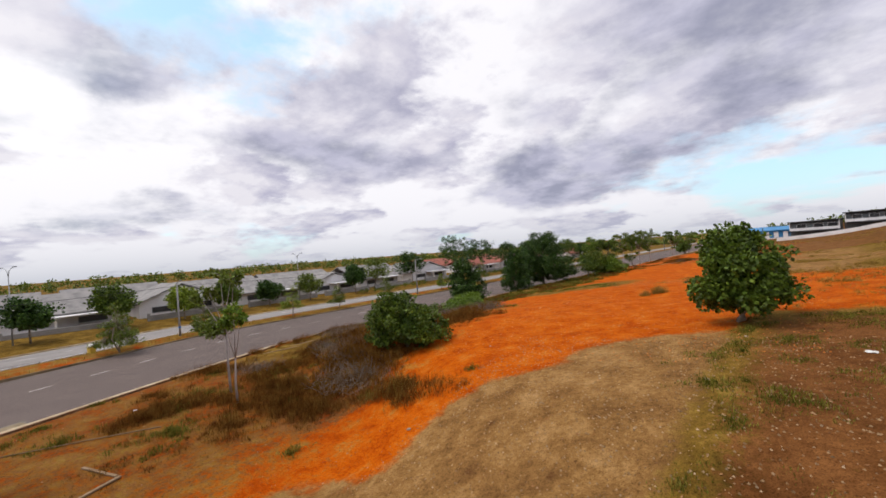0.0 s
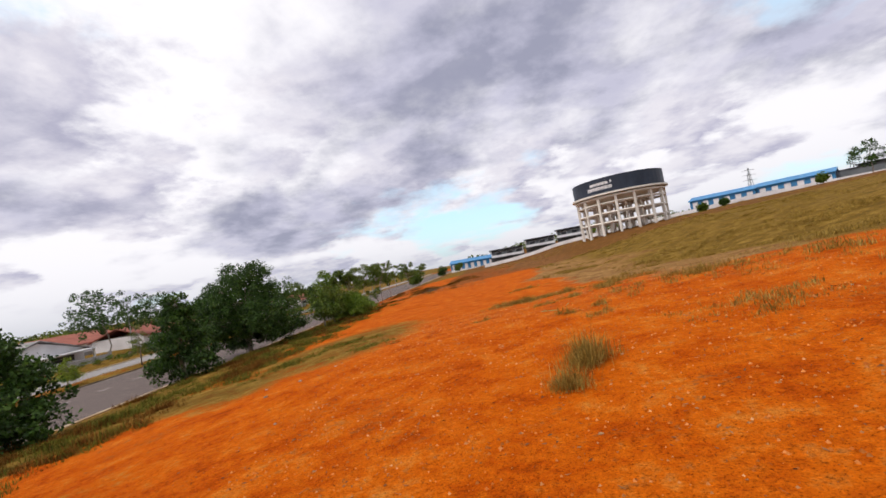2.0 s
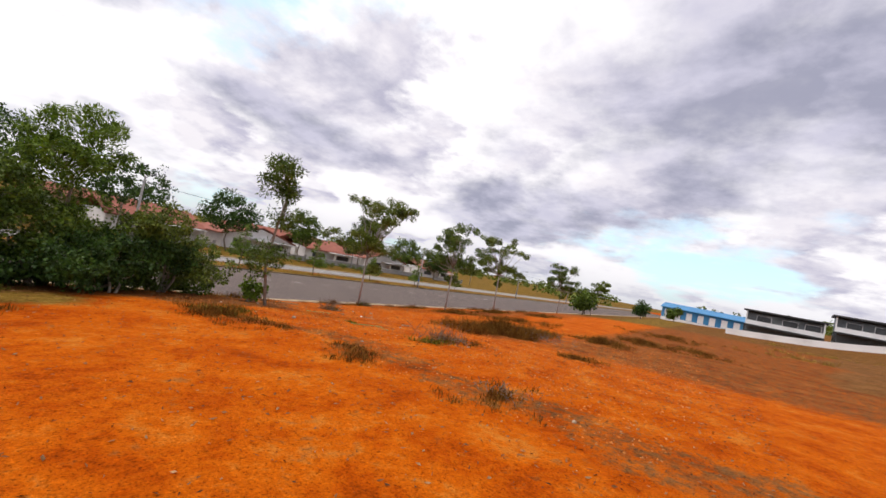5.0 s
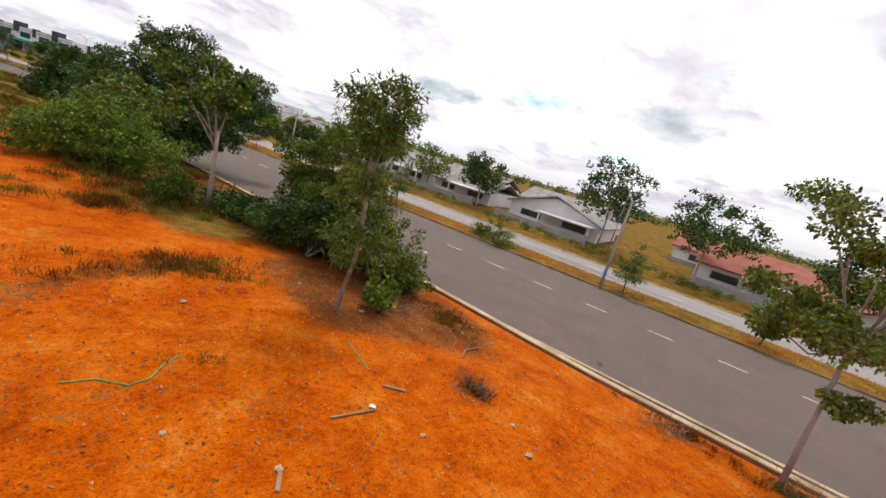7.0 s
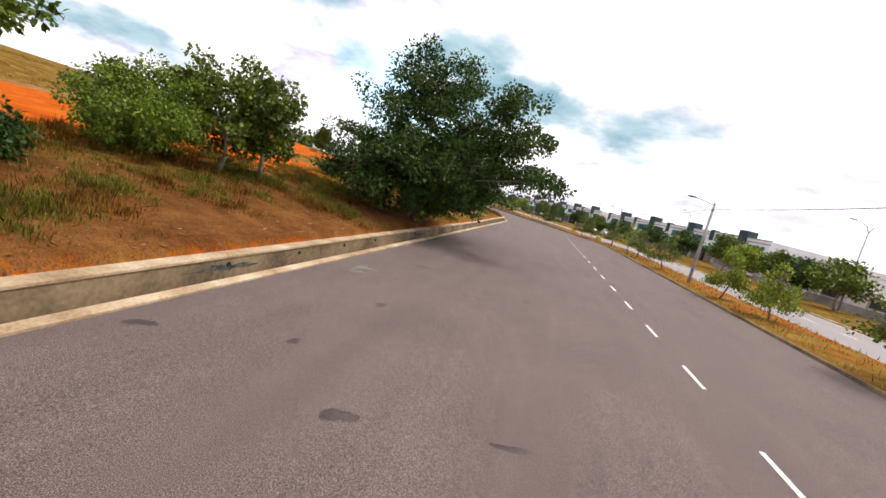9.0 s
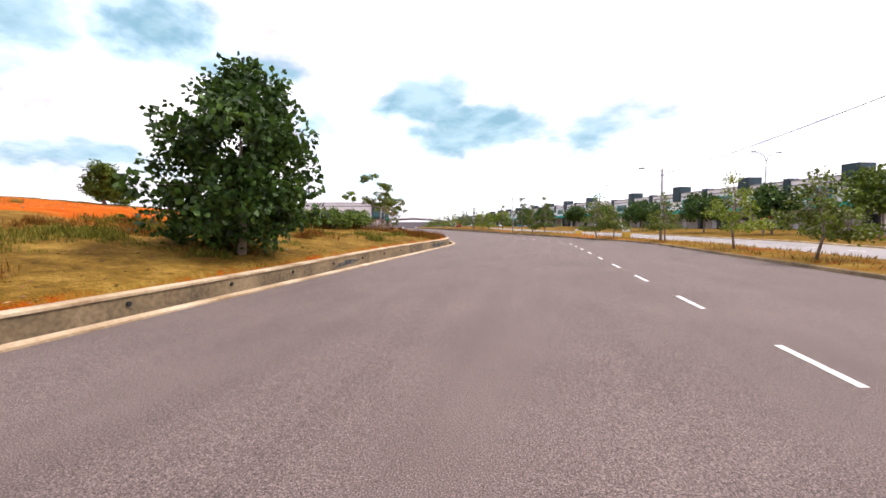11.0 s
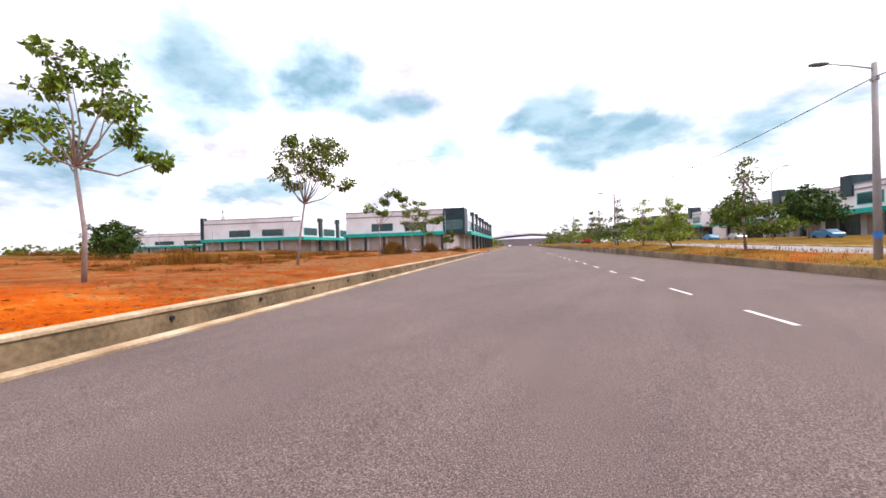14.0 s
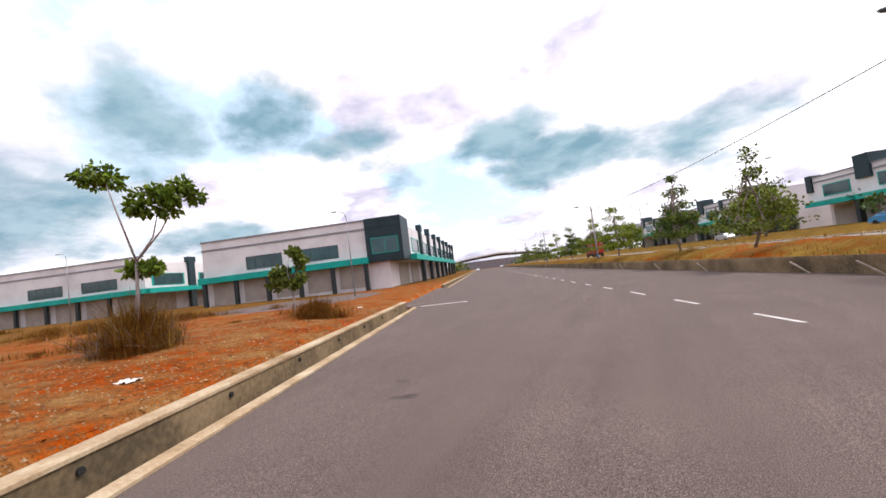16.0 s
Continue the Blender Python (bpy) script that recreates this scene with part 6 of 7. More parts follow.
# ---- grass, weeds and dry brush ----
def blades(name, label, mat, patches, seed, width=0.012, bend=0.8):
    """Thousands of separate grass blades: patches of (x, y, rx, ry, count, height)."""
    rng = np.random.default_rng(seed)
    P, Hh = [], []
    for x, y, rx, ry, n, h in patches:
        x, y = settle(x, y)
        n = int(n * 1.55)
        m = max(4, n // 26)
        a, r = rng.random(m) * 2 * np.pi, rng.random(m) ** 0.7
        lobe = 0.62 + 0.3 * np.sin(2 * a + x * 3.1) + 0.25 * np.sin(5 * a + y * 2.3)
        tuft = np.stack([x + rx * 1.15 * r * lobe * np.cos(a), y + ry * 1.15 * r * lobe * np.sin(a)], 1)
        tall = (0.35 + 0.85 * rng.random(m)) * (1.1 - 0.5 * r)
        k = rng.integers(0, m, n)
        P.append(tuft[k] + rng.normal(size=(n, 2)) * (0.12 + 0.09 * h))
        Hh.append(h * tall[k] * (0.2 + 0.9 * rng.random(n) ** 1.3))
    P, Hh = np.concatenate(P), np.concatenate(Hh)
    clear = np.array([side(float(q[0]), float(q[1])) < K_WALL - 0.12 for q in P])
    P, Hh = P[clear], Hh[clear]
    z = np.array([gz(float(q[0]), float(q[1])) for q in P]) - 0.02
    n = len(P)
    a = rng.random(n) * 2 * np.pi
    d = np.stack([np.cos(a), np.sin(a)], 1)
    side_ = np.stack([-d[:, 1], d[:, 0]], 1)
    w = (width * 1.35 * (0.6 + 0.8 * rng.random(n)))[:, None]
    lean = (bend * Hh * rng.random(n))[:, None]
    v = np.zeros((n, 4, 3))
    v[:, 0, :2] = P
    v[:, 1, :2], v[:, 2, :2] = P + d * lean * 0.36 - side_ * w, P + d * lean * 0.36 + side_ * w
    v[:, 3, :2] = P + d * lean
    v[:, 0, 2] = z
    v[:, 1, 2] = v[:, 2, 2] = z + Hh * 0.5
    v[:, 3, 2] = z + Hh
    me = bpy.data.meshes.new(name)
    me.vertices.add(4 * n)
    me.vertices.foreach_set("co", v.ravel())
    me.loops.add(6 * n)
    me.loops.foreach_set("vertex_index", (np.arange(n)[:, None] * 4 + np.array([0, 2, 1, 1, 2, 3])).ravel())
    me.polygons.add(2 * n)
    me.polygons.foreach_set("loop_start", np.arange(2 * n) * 3)
    me.update(calc_edges=True)
    me.materials.append(mat)
    return tagged(new(name, me), label, "grass", kind="stuff")


def scatter(seed, n, x0, x1, y0, y1, keep, r, count, h):
    """Patches strewn over a stretch of the lot."""
    rr = random.Random(seed)
    out = []
    while len(out) < n:
        x, y = rr.uniform(x0, x1), rr.uniform(y0, y1)
        if keep(x, y):
            k = rr.uniform(0.5, 1.6)
            out.append((x, y, r * k, r * k * rr.uniform(0.6, 1.5), int(count * k * k), h * rr.uniform(0.6, 1.3)))
    return out


BACK = lambda x, y: side(x, y) < K_WALL - 0.6
blades("dry_grass", "clumps of dry brown grass on the clay", G_DRY,
       [(-27.0, 94.5, 2.2, 2.6, 4200, 1.0), (-30, 82, 6.0, 4.6, 7500, 1.3), (-37, 82.5, 3.2, 2.6, 3000, 0.9), (-24, 78, 6, 6, 5000, 1.1), (-33, 71.5, 4.0, 3.6, 4200, 1.1), (-29.0, 66, 4.0, 5.0, 3400, 1.1), (-33.5, 73.5, 1.0, 1.2, 500, 1.1),
        (-28.4, -27.0, 3.4, 5.0, 12500, 1.0), (-30.5, -11.2, 1.5, 0.6, 320, 0.22), (-26, -10.9, 1.8, 0.8, 500, 0.3), (-33.6, -34, 2.6, 2.4, 2600, 0.6), (-35.5, -40.5, 3.0, 3.0, 2600, 0.6), (-35, -22.4, 2.2, 1.4, 900, 0.35), (-37.5, 87.2, 2.4, 2.2, 3200, 0.9), (-36.6, 84.6, 2.0, 1.6, 2200, 0.8), (-30.6, -17, 1.8, 1.6, 700, 0.45), (-36.0, -11, 1.2, 3.0, 600, 0.3), (-31.5, -10.5, 1.6, 1.6, 600, 0.35), (-23.6, -10.3, 3.6, 2.2, 2000, 0.45), (-39.5, -43, 3.0, 4.0, 1500, 0.5), (-36, -58, 6, 9, 3000, 0.55),
        (-19.9, -19.2, 0.8, 0.7, 420, 0.5), (-14.4, -24, 1.2, 3.0, 900, 0.45), (-16.5, -14, 2.2, 2.4, 1400, 0.4), (-15, -35, 1.4, 6, 1200, 0.5), (-14.6, -50, 1.4, 8, 1200, 0.5), (-15.0, -66, 1.6, 9, 1200, 0.6), (-24, -40, 5, 6, 2600, 0.6), (-19.5, -36, 2.4, 3.0, 1800, 0.7), (-18.5, -47, 2.2, 4.0, 1800, 0.7), (-21, -56, 3.0, 5.0, 2000, 0.7)]
       + scatter(7, 70, -27, -15.5, -2, 60, BACK, 1.5, 420, 0.6)
       + scatter(8, 60, -37, -14, 68, 122, lambda x, y: BACK(x, y) and side(x, y) > -46 and (y - side(x, y) * T75) < 97, 2.2, 900, 0.75)
       + scatter(9, 40, -125, -35, 125, 215, lambda x, y: -95 < side(x, y) < -30 and (y - side(x, y) * T75) < 190, 4.0, 800, 0.9)
       + scatter(10, 80, -85, -28, 92, 175, lambda x, y: side(x, y) < -24 and x < -30 and (y - side(x, y) * T75) > 100, 2.4, 300, 0.36)
       + [(*past(-20 - 3.1 * k, 92 + 3 * math.sin(k * 2.3)), 2.4, 1.6, 420, 0.8) for k in range(13)] + [(*road(-27, 176), 3.2, 1.4, 800, 1.0), (*road(-21, 186), 2.6, 1.2, 700, 0.9), (*road(-40, 196), 9, 1.6, 1800, 0.8), (*road(-34, 150), 5, 2, 900, 0.5), (*road(-46, 165), 6, 2, 1200, 0.6)], 21, 0.008)
blades("straw_grass", "straw-coloured tufts of tall dry grass", G_STRAW,
       [(-50.2, 50, 0.6, 0.5, 160, 0.4), (-51.6, 49.8, 0.6, 0.5, 160, 0.4), (-51.2, 51.5, 0.7, 0.5, 160, 0.4), (-48.2, 37.3, 4.6, 1.8, 2600, 0.5), (-51.6, 36.8, 2.2, 1.4, 900, 0.5), (-48.7, 23, 2.6, 1.6, 700, 0.5), (-54.6, 39.2, 1.8, 1.2, 600, 0.5),
        (-54.2, 42, 1.3, 1.0, 420, 0.45), (-51.7, 43.3, 0.9, 0.7, 300, 0.35), (-49.9, 43.7, 1.5, 0.8, 300, 0.3), (-46.6, 44.5, 0.7, 0.5, 160, 0.3), (-41, 44.7, 1.2, 0.6, 160, 0.25)]
       + scatter(11, 150, -100, -52, -30, 66, lambda x, y: True, 2.6, 380, 0.5) + scatter(12, 70, -150, -40, -110, -10, lambda x, y: BACK(x, y) and (x < -60 or y < -50), 4.0, 250, 0.6)
       + scatter(13, 26, -68, -52, 62, 92, lambda x, y: x < -59 or y < 66, 1.0, 120, 0.25), 22, 0.008)
blades("dry_straw_grass", "wispy straw stems among the tall dry clumps", G_STRAW, [(-51.9, 151.3, 1.9, 1.4, 2600, 2.1), (-54.3, 164.3, 1.6, 1.2, 2000, 1.9), (*past(-28, 21), 4.0, 2.0, 1200, 1.0), (*past(-22, 15), 4.5, 2.2, 1200, 0.9)], 28, 0.006, 0.7)
blades("dry_bush_grass", "tall wispy dry brown grass clumps on the lot", G_DRY, [(-51.9, 151.3, 1.9, 1.4, 5600, 2.2), (-54.3, 164.3, 1.6, 1.2, 5600, 2.0), (*road(-18.4, 181), 1.4, 1.0, 2400, 1.2), (*past(-28, 21), 4.0, 2.0, 4200, 1.0), (*past(-22, 15), 4.5, 2.2, 5200, 1.0)], 27, 0.006, 0.75)
blades("straw_tuft", "tall straw-coloured grass tuft beside the flight path", G_STRAW, [(-49.2, 57.0, 0.7, 0.7, 1000, 0.95), (-48.4, 58.4, 0.5, 0.5, 500, 0.7)], 26, 0.005, 0.8)
blades("green_weeds", "low green and brown weeds on the bank", G_GREEN,
       scatter(14, 170, -28, -15.0, -2, 62, BACK, 1.7, 400, 0.45) + scatter(15, 40, -34, -14, 62, 112, lambda x, y: BACK(x, y) and (y - side(x, y) * T75) < 104, 1.6, 380, 0.45)
       + [(-22.9, -10.8, 2.2, 1.6, 900, 0.35), (-34, 40, 3.5, 3.5, 1800, 0.3), (-38.5, 44, 2.4, 2.0, 700, 0.25), (-30.5, 44, 3.0, 3.5, 1400, 0.35), (-46.1, 81.6, 0.5, 0.4, 160, 0.35), (-33, 88.5, 1.0, 0.8, 260, 0.4), (-41.8, 89.8, 1.4, 1.0, 300, 0.3), (-40.8, 84.6, 1.1, 0.8, 300, 0.4), (-37.9, 99.4, 1.2, 0.9, 260, 0.3), (-30.6, -15.6, 1.0, 1.0, 300, 0.4), (-25.5, -16.0, 0.8, 0.6, 120, 0.2), (-14.8, -27.5, 0.8, 1.0, 400, 0.5)]
       + scatter(16, 130, -72, -57, 70, 100, lambda x, y: True, 1.1, 230, 0.22), 23, 0.009)


def median_grass():
    rr = random.Random(5)
    rng = np.random.default_rng(31)
    n = 9000
    P = []
    for _ in range(n):
        q, u = rr.uniform(MED0 + 0.3, MED1 - 0.3), rr.uniform(-60, 215)
        p = road(q, u)
        P.append((*p, 0.2 * (1 + 1.0 * step(84, 118, u) + 1.5 * step(130, 180, u)) + max(0, q - 9) / 4 * max(0, far_rise(u) - 0.2)))
    v = []
    for x, y, z in P:
        a, h = rr.uniform(0, 6.28), rr.uniform(0.1, 0.32)
        dx, dy = math.cos(a) * 0.03, math.sin(a) * 0.03
        v += [(x - dx, y - dy, z), (x + dx, y + dy, z), (x + rr.uniform(-0.1, 0.1), y + rr.uniform(-0.1, 0.1), z + h)]
    tagged(mesh_object("median_grass", v, [(3 * i, 3 * i + 1, 3 * i + 2) for i in range(n)], G_STRAW), "short dry grass of the median", "grass", kind="stuff")


median_grass()


def brush(x, y, r, h, n, seed, label="tangle of dead grey-brown twigs on the clay"):
    """A heap of dead branches."""
    rr = random.Random(seed)
    x, y = settle(x, y)
    bm = bmesh.new()
    for _ in range(n):
        a, q = rr.uniform(0, 6.28), r * rr.random()
        p = Vector((q * math.cos(a), q * math.sin(a), rr.uniform(0, 0.15)))
        d = Vector((rr.uniform(-1, 1), rr.uniform(-1, 1), rr.uniform(0.05, 1.0))).normalized() * h * rr.uniform(0.5, 1.2)
        tube(bm, [p, p + d * 0.5 + Vector((rr.uniform(-0.08, 0.08), rr.uniform(-0.08, 0.08), 0.03)), p + d], [0.012, 0.009, 0.004], 3, cap=False)
    ob = part("dead_brush", bm, M_TWIG)
    ob.location = (x, y, gz(x, y))
    return tagged(ob, label, "brush", "dead brush", kind="stuff")


for i, (x, y, r, h, n) in enumerate(((-30.4, -16.6, 1.3, 0.8, 90), (-19.9, -19.2, 0.8, 0.5, 70), (-29.6, 63.8, 3.4, 1.1, 700), (-26.5, 66.5, 3.0, 1.1, 600), (-15.2, -23.2, 1.0, 0.7, 70), (-14.9, -27.2, 1.1, 0.7, 80), (-31.2, -28, 2.4, 0.6, 110), (-18.5, -13.6, 1.4, 0.5, 70), (-23, 80, 2.0, 0.7, 300), (*road(-21, 80), 3.0, 1.0, 600), (*road(-27, 86), 3.4, 1.1, 700), (*road(-34, 90), 3.6, 1.2, 600), (*road(-19, 90), 2.2, 0.8, 350), (-51.9, 151.3, 1.7, 1.7, 420), (-54.3, 164.3, 1.4, 1.5, 380), (-62.1, 88.6, 1.3, 0.25, 60), (-36, -11.5, 1.0, 0.3, 40))):
    brush(x, y, r, h, n, 400 + i)


def stone(x, y, r, seed, z=None, mat=None, name="stone", label="pale angular stone lying on the clay", group="loose stones"):
    rr = random.Random(seed)
    x, y = settle(x, y)
    bm = bmesh.new()
    bmesh.ops.create_icosphere(bm, subdivisions=1, radius=r)
    for q in bm.verts:
        q.co = Vector((q.co.x * rr.uniform(0.8, 1.3), q.co.y * rr.uniform(0.6, 1.1), q.co.z * rr.uniform(0.35, 0.7)))
    ob = part(name, bm, mat or M_STONE)
    ob.matrix_world = pose(x, y, (gz(x, y) if z is None else z) + r * 0.25, 0, 0, rr.uniform(0, 360))
    return tagged(ob, label, "stone", group)


rr = random.Random(77)
for i, (x, y) in enumerate(((-46.5, 86.6), (-44.9, 78.0), (-34.6, 51.6), (-61.8, 86.4), (-62.1, 89.2), (-57.2, 82), (-36, 53), (-37, 51), (-38.5, 49), (-25.8, -19.7), (-20.2, -21.1), (-20.8, -22.3), (-17.2, -15.1), (-19.8, -13.9), (-15.5, -19), (-16.4, -16.2), (-22.5, -20.6), (-24.6, -13.2), (-27, -18), (-29.8, -12.4))):
    stone(x, y, rr.uniform(0.06, 0.12), 500 + i)
for i in range(60):
    x, y = rr.uniform(-60, -20), rr.uniform(-26, 95)
    if y > -5 and x > -38:
        continue
    stone(x, y, rr.uniform(0.03, 0.08), 560 + i)


def pebbles(name, label, mat, seed, n, area, r):
    """Crumbs of clay and gravel, too many to count."""
    rr = random.Random(seed)
    verts, faces = [], []
    for _ in range(n):
        x, y = area(rr)
        q = r * rr.uniform(0.5, 1.6)
        z, k = gz(x, y), len(verts)
        a = rr.uniform(0, 3)
        for j in range(4):
            verts.append((x + q * math.cos(a + j * 1.57) * rr.uniform(0.7, 1.2), y + q * math.sin(a + j * 1.57) * rr.uniform(0.6, 1.1), z - 0.01))
        verts.append((x + q * 0.2, y, z + q * 0.75))
        faces += [(k, k + 1, k + 4), (k + 1, k + 2, k + 4), (k + 2, k + 3, k + 4), (k + 3, k, k + 4)]
    tagged(mesh_object(name, verts, faces, mat), label, "gravel", kind="stuff")


M_CLOD = material("clay_clods", ((0.30, 0.075, 0.012), (0.46, 0.15, 0.03), (0.5, 0.26, 0.11)), 2.5, 12, 0.95, per=0.35, island=True, bump=0, spec=0.05)
M_GRAVEL = material("tan_gravel", ((0.15, 0.085, 0.04), (0.27, 0.17, 0.085), (0.36, 0.26, 0.16)), 2.5, 12, 0.95, per=0.4, island=True, bump=0, spec=0.05)
pebbles("clay_clods", "crumbled red clay clods", M_CLOD, 1, 9000, lambda q: (q.uniform(-58, -38), q.uniform(38, 82)), 0.035)
pebbles("clay_clods", "crumbled orange clay clods near the kerb", M_CLOD, 2, 9000, lambda q: (q.uniform(-42, -13.6), q.uniform(-32, -8)), 0.032)
pebbles("gravel", "tan gravel strewn over the dry earth", M_GRAVEL, 3, 8000, lambda q: (q.uniform(-64, -44), q.uniform(78, 100)), 0.035)
pebbles("gravel", "broken stone crumbs behind the low wall", M_GRAVEL, 4, 11000, lambda q: road(q.uniform(-22, -12.9), q.uniform(130, 189)), 0.032)


M_BITS = material("dry_leaf_bits", ((0.09, 0.035, 0.014), (0.19, 0.09, 0.038), (0.33, 0.2, 0.1)), 2.5, 12, 0.95, per=0.5, island=True, bump=0, spec=0.05)


def leaf_litter(seed, n, area, size):
    """Dead leaves, bark and twig bits strewn flat, too many to count."""
    rr = random.Random(seed)
    verts, faces = [], []
    for _ in range(n):
        x, y = area(rr)
        z, a, l = gz(x, y) + 0.012, rr.uniform(0, 6.28), size * rr.uniform(0.4, 2.2)
        w = l * rr.uniform(0.08, 0.45)
        dx, dy = math.cos(a), math.sin(a)
        k = len(verts)
        verts += [(x - dx * l, y - dy * l, z), (x - dy * w, y + dx * w, z + rr.uniform(0, 0.03)), (x + dx * l, y + dy * l, z + rr.uniform(0, 0.03)), (x + dy * w, y - dx * w, z)]
        faces += [(k, k + 1, k + 2), (k, k + 2, k + 3)]
    tagged(mesh_object("leaf_litter", verts, faces, M_BITS), "dead leaves and twig bits strewn on the clay", "leaf litter", kind="stuff")


leaf_litter(1, 16000, lambda q: (q.uniform(-44, -13.4), min(2, q.gauss(-16, 9))), 0.03)
leaf_litter(2, 9000, lambda q: (q.uniform(-62, -36), q.uniform(36, 98)), 0.03)
leaf_litter(3, 6000, lambda q: road(-12.9 - abs(q.gauss(0, 4)), q.uniform(0, 188)), 0.05)


def stick(pts, r, mat, label, name="stick", cat="stick"):
    bm = bmesh.new()
    tube(bm, [(x, y, gz(x, y) + r + dz) for x, y, dz in [(*settle(x, y), dz) for x, y, dz in pts]], [r] * len(pts), 5)
    return tagged(part(name, bm, mat), label, cat)


def plank(x0, y0, x1, y1, w, t, mat=None, label="weathered timber plank lying on the ground"):
    (x0, y0), (x1, y1) = settle(x0, y0), settle(x1, y1)
    l = math.hypot(x1 - x0, y1 - y0)
    bm = bmesh.new()
    box(bm, -l / 2, l / 2, -w / 2, w / 2, 0, t, 0.006)
    ob = part("plank", bm, mat or M_WOOD)
    x, y = (x0 + x1) / 2, (y0 + y1) / 2
    dz = gz(x1, y1) - gz(x0, y0)
    ob.matrix_world = pose(x, y, gz(x, y) + 0.015, 0, -math.degrees(math.atan2(dz, l)), math.degrees(math.atan2(y1 - y0, x1 - x0)))
    return tagged(ob, label, "plank", "timber planks")


plank(-36.4, 96.4, -40.6, 101.2, 0.16, 0.07)
plank(-32.5, 98.3, -36.0, 96.6, 0.14, 0.06)
stick([(-26.7, 101.3, 0), (-28.2, 98, 0.03), (-29.5, 94.9, 0)], 0.035, M_WOOD, "pale bare branch lying before dry grass")
plank(*past(-15.6, 14), *past(-13.8, 15.8), 0.18, 0.05)
plank(*past(-14.9, 15.5), *past(-13.6, 17.6), 0.14, 0.05)
plank(-24.1, -19.1, -22.9, -19.4, 0.05, 0.03, label="thin pale stick of timber on the clay")
plank(-21.9, -18.7, -21.5, -19.1, 0.1, 0.04, label="short pale timber offcut on the clay")
plank(-26.1, -20.1, -25.8, -19.75, 0.08, 0.04, label="split pale timber piece on the clay")
stick([(-18.9, -17.2, 0), (-18.4, -16.6, 0.05), (-17.6, -16.3, 0.02)], 0.03, M_WOOD, "weathered branch lying on the clay")
for pts in (((-27.9, -16.0), (-27.4, -16.1), (-27.0, -16.5), (-26.6, -16.4), (-26.2, -16.0), (-25.7, -15.7)), ((-21.7, -17.9), (-21.5, -17.2), (-21.3, -16.4)), ((-49.4, 47.4), (-49.7, 47.8), (-50.1, 48.2)), ((-50.9, 46.6), (-50.8, 47.0), (-50.6, 47.4))):
    stick([(x, y, 0.004) for x, y in pts], 0.012, M_STRAP, "strip of bright green strapping lying on the clay", "green_strap", "strapping")
stone(-22.9, -19.25, 0.1, 611, mat=M_LITTER, name="crushed_bottle", label="crushed pale plastic bottle on the clay", group="litter")


def rag(x, y, r, seed, label, mat=None, z=None):
    rr = random.Random(seed)
    bm = bmesh.new()
    bmesh.ops.create_grid(bm, x_segments=7, y_segments=6, size=r)
    for q in bm.verts:
        q.co += Vector((rr.uniform(-0.12, 0.12) * r, rr.uniform(-0.12, 0.12) * r, rr.uniform(0.02, 0.35) * r))
    ob = part("litter", bm, mat or M_LITTER)
    ob.matrix_world = pose(x, y, (gz(x, y) if z is None else z) + 0.004, 0, 0, rr.uniform(0, 360))
    sol = ob.modifiers.new("thick", "SOLIDIFY")
    sol.thickness = 0.006
    return tagged(ob, label, "litter", "litter")


rag(*past(-14.2, 74.2), 0.2, 1, "crumpled white plastic sheet behind the low wall")
rag(*past(-15.8, 26), 0.14, 2, "white paper scrap in the weeds")
rag(*past(-13.9, 87), 0.16, 5, "white paper scrap on the stony verge")
rag(-5.4, -4.3, 0.16, 3, "white paper scrap lying on the asphalt", z=0.035)
rag(-59, 80.5, 0.15, 4, "pale plastic scrap on the gravel")
p = past(-17.2, 73)
rag(p[0], p[1], 0.28, 6, "dark blue plastic bag in the grass", M_BAND)

# ---- the road's own marks ----
def blotch(s, u, rs, ru, mat, name, label, seed, h=0.004):
    """A ragged flat stain lying on the asphalt."""
    rr = random.Random(seed)
    ph = [rr.uniform(0, 6.28) for _ in range(3)]
    n = 48
    verts = []
    for i in range(n):
        a = 6.283 * i / n
        q = 1 + 0.28 * math.sin(2 * a + ph[0]) + 0.14 * math.sin(3 * a + ph[1]) + 0.05 * math.sin(7 * a + ph[2])
        ss = s + rs * q * math.cos(a)
        x, y = road(ss, u + ru * q * math.sin(a))
        verts.append((x, y, 0.0455 - abs(ss) * 0.0040 + h))
    tagged(mesh_object(name, verts, [tuple(range(n))], mat), label, "stain", kind="structure")


for i, (s, u, a, b) in enumerate(((-7.0, -0.7, 0.26, 0.24), (-8.8, 1.2, 0.16, 0.14), (-8.5, 4.6, 0.2, 0.2), (-11.0, 0.4, 0.25, 0.2), (-9.4, -6.9, 0.2, 0.16), (-8.1, -4.9, 0.3, 0.25), (-7.0, -8.2, 0.3, 0.3), (-8.6, -3.4, 0.25, 0.22), (-4.6, -0.4, 0.3, 0.12), (-9.4, 11.0, 0.4, 0.25), (-8.5, 18.6, 0.42, 0.26), (-4.8, 9.3, 0.22, 0.18),
                                  (-10.6, -18.0, 0.3, 0.26), (-6.9, 8.0, 0.16, 0.14), (-7.5, 156.0, 0.3, 0.3), (-7.5, 157.2, 0.2, 0.16), (-8.6, 171.5, 0.28, 0.2), (-8.9, 172.6, 0.16, 0.12), (-7.8, 161.6, 0.3, 0.3), (-7.6, 160.2, 0.2, 0.2), (-9.0, 157.6, 0.24, 0.16), (-6.8, 168, 0.12, 0.12), (-9.2, 158.4, 0.2, 0.2))):
    blotch(s, u, a * 0.8, b * 0.8, M_STAIN, "oil_stain", "dark oil stain on the asphalt", 700 + i)
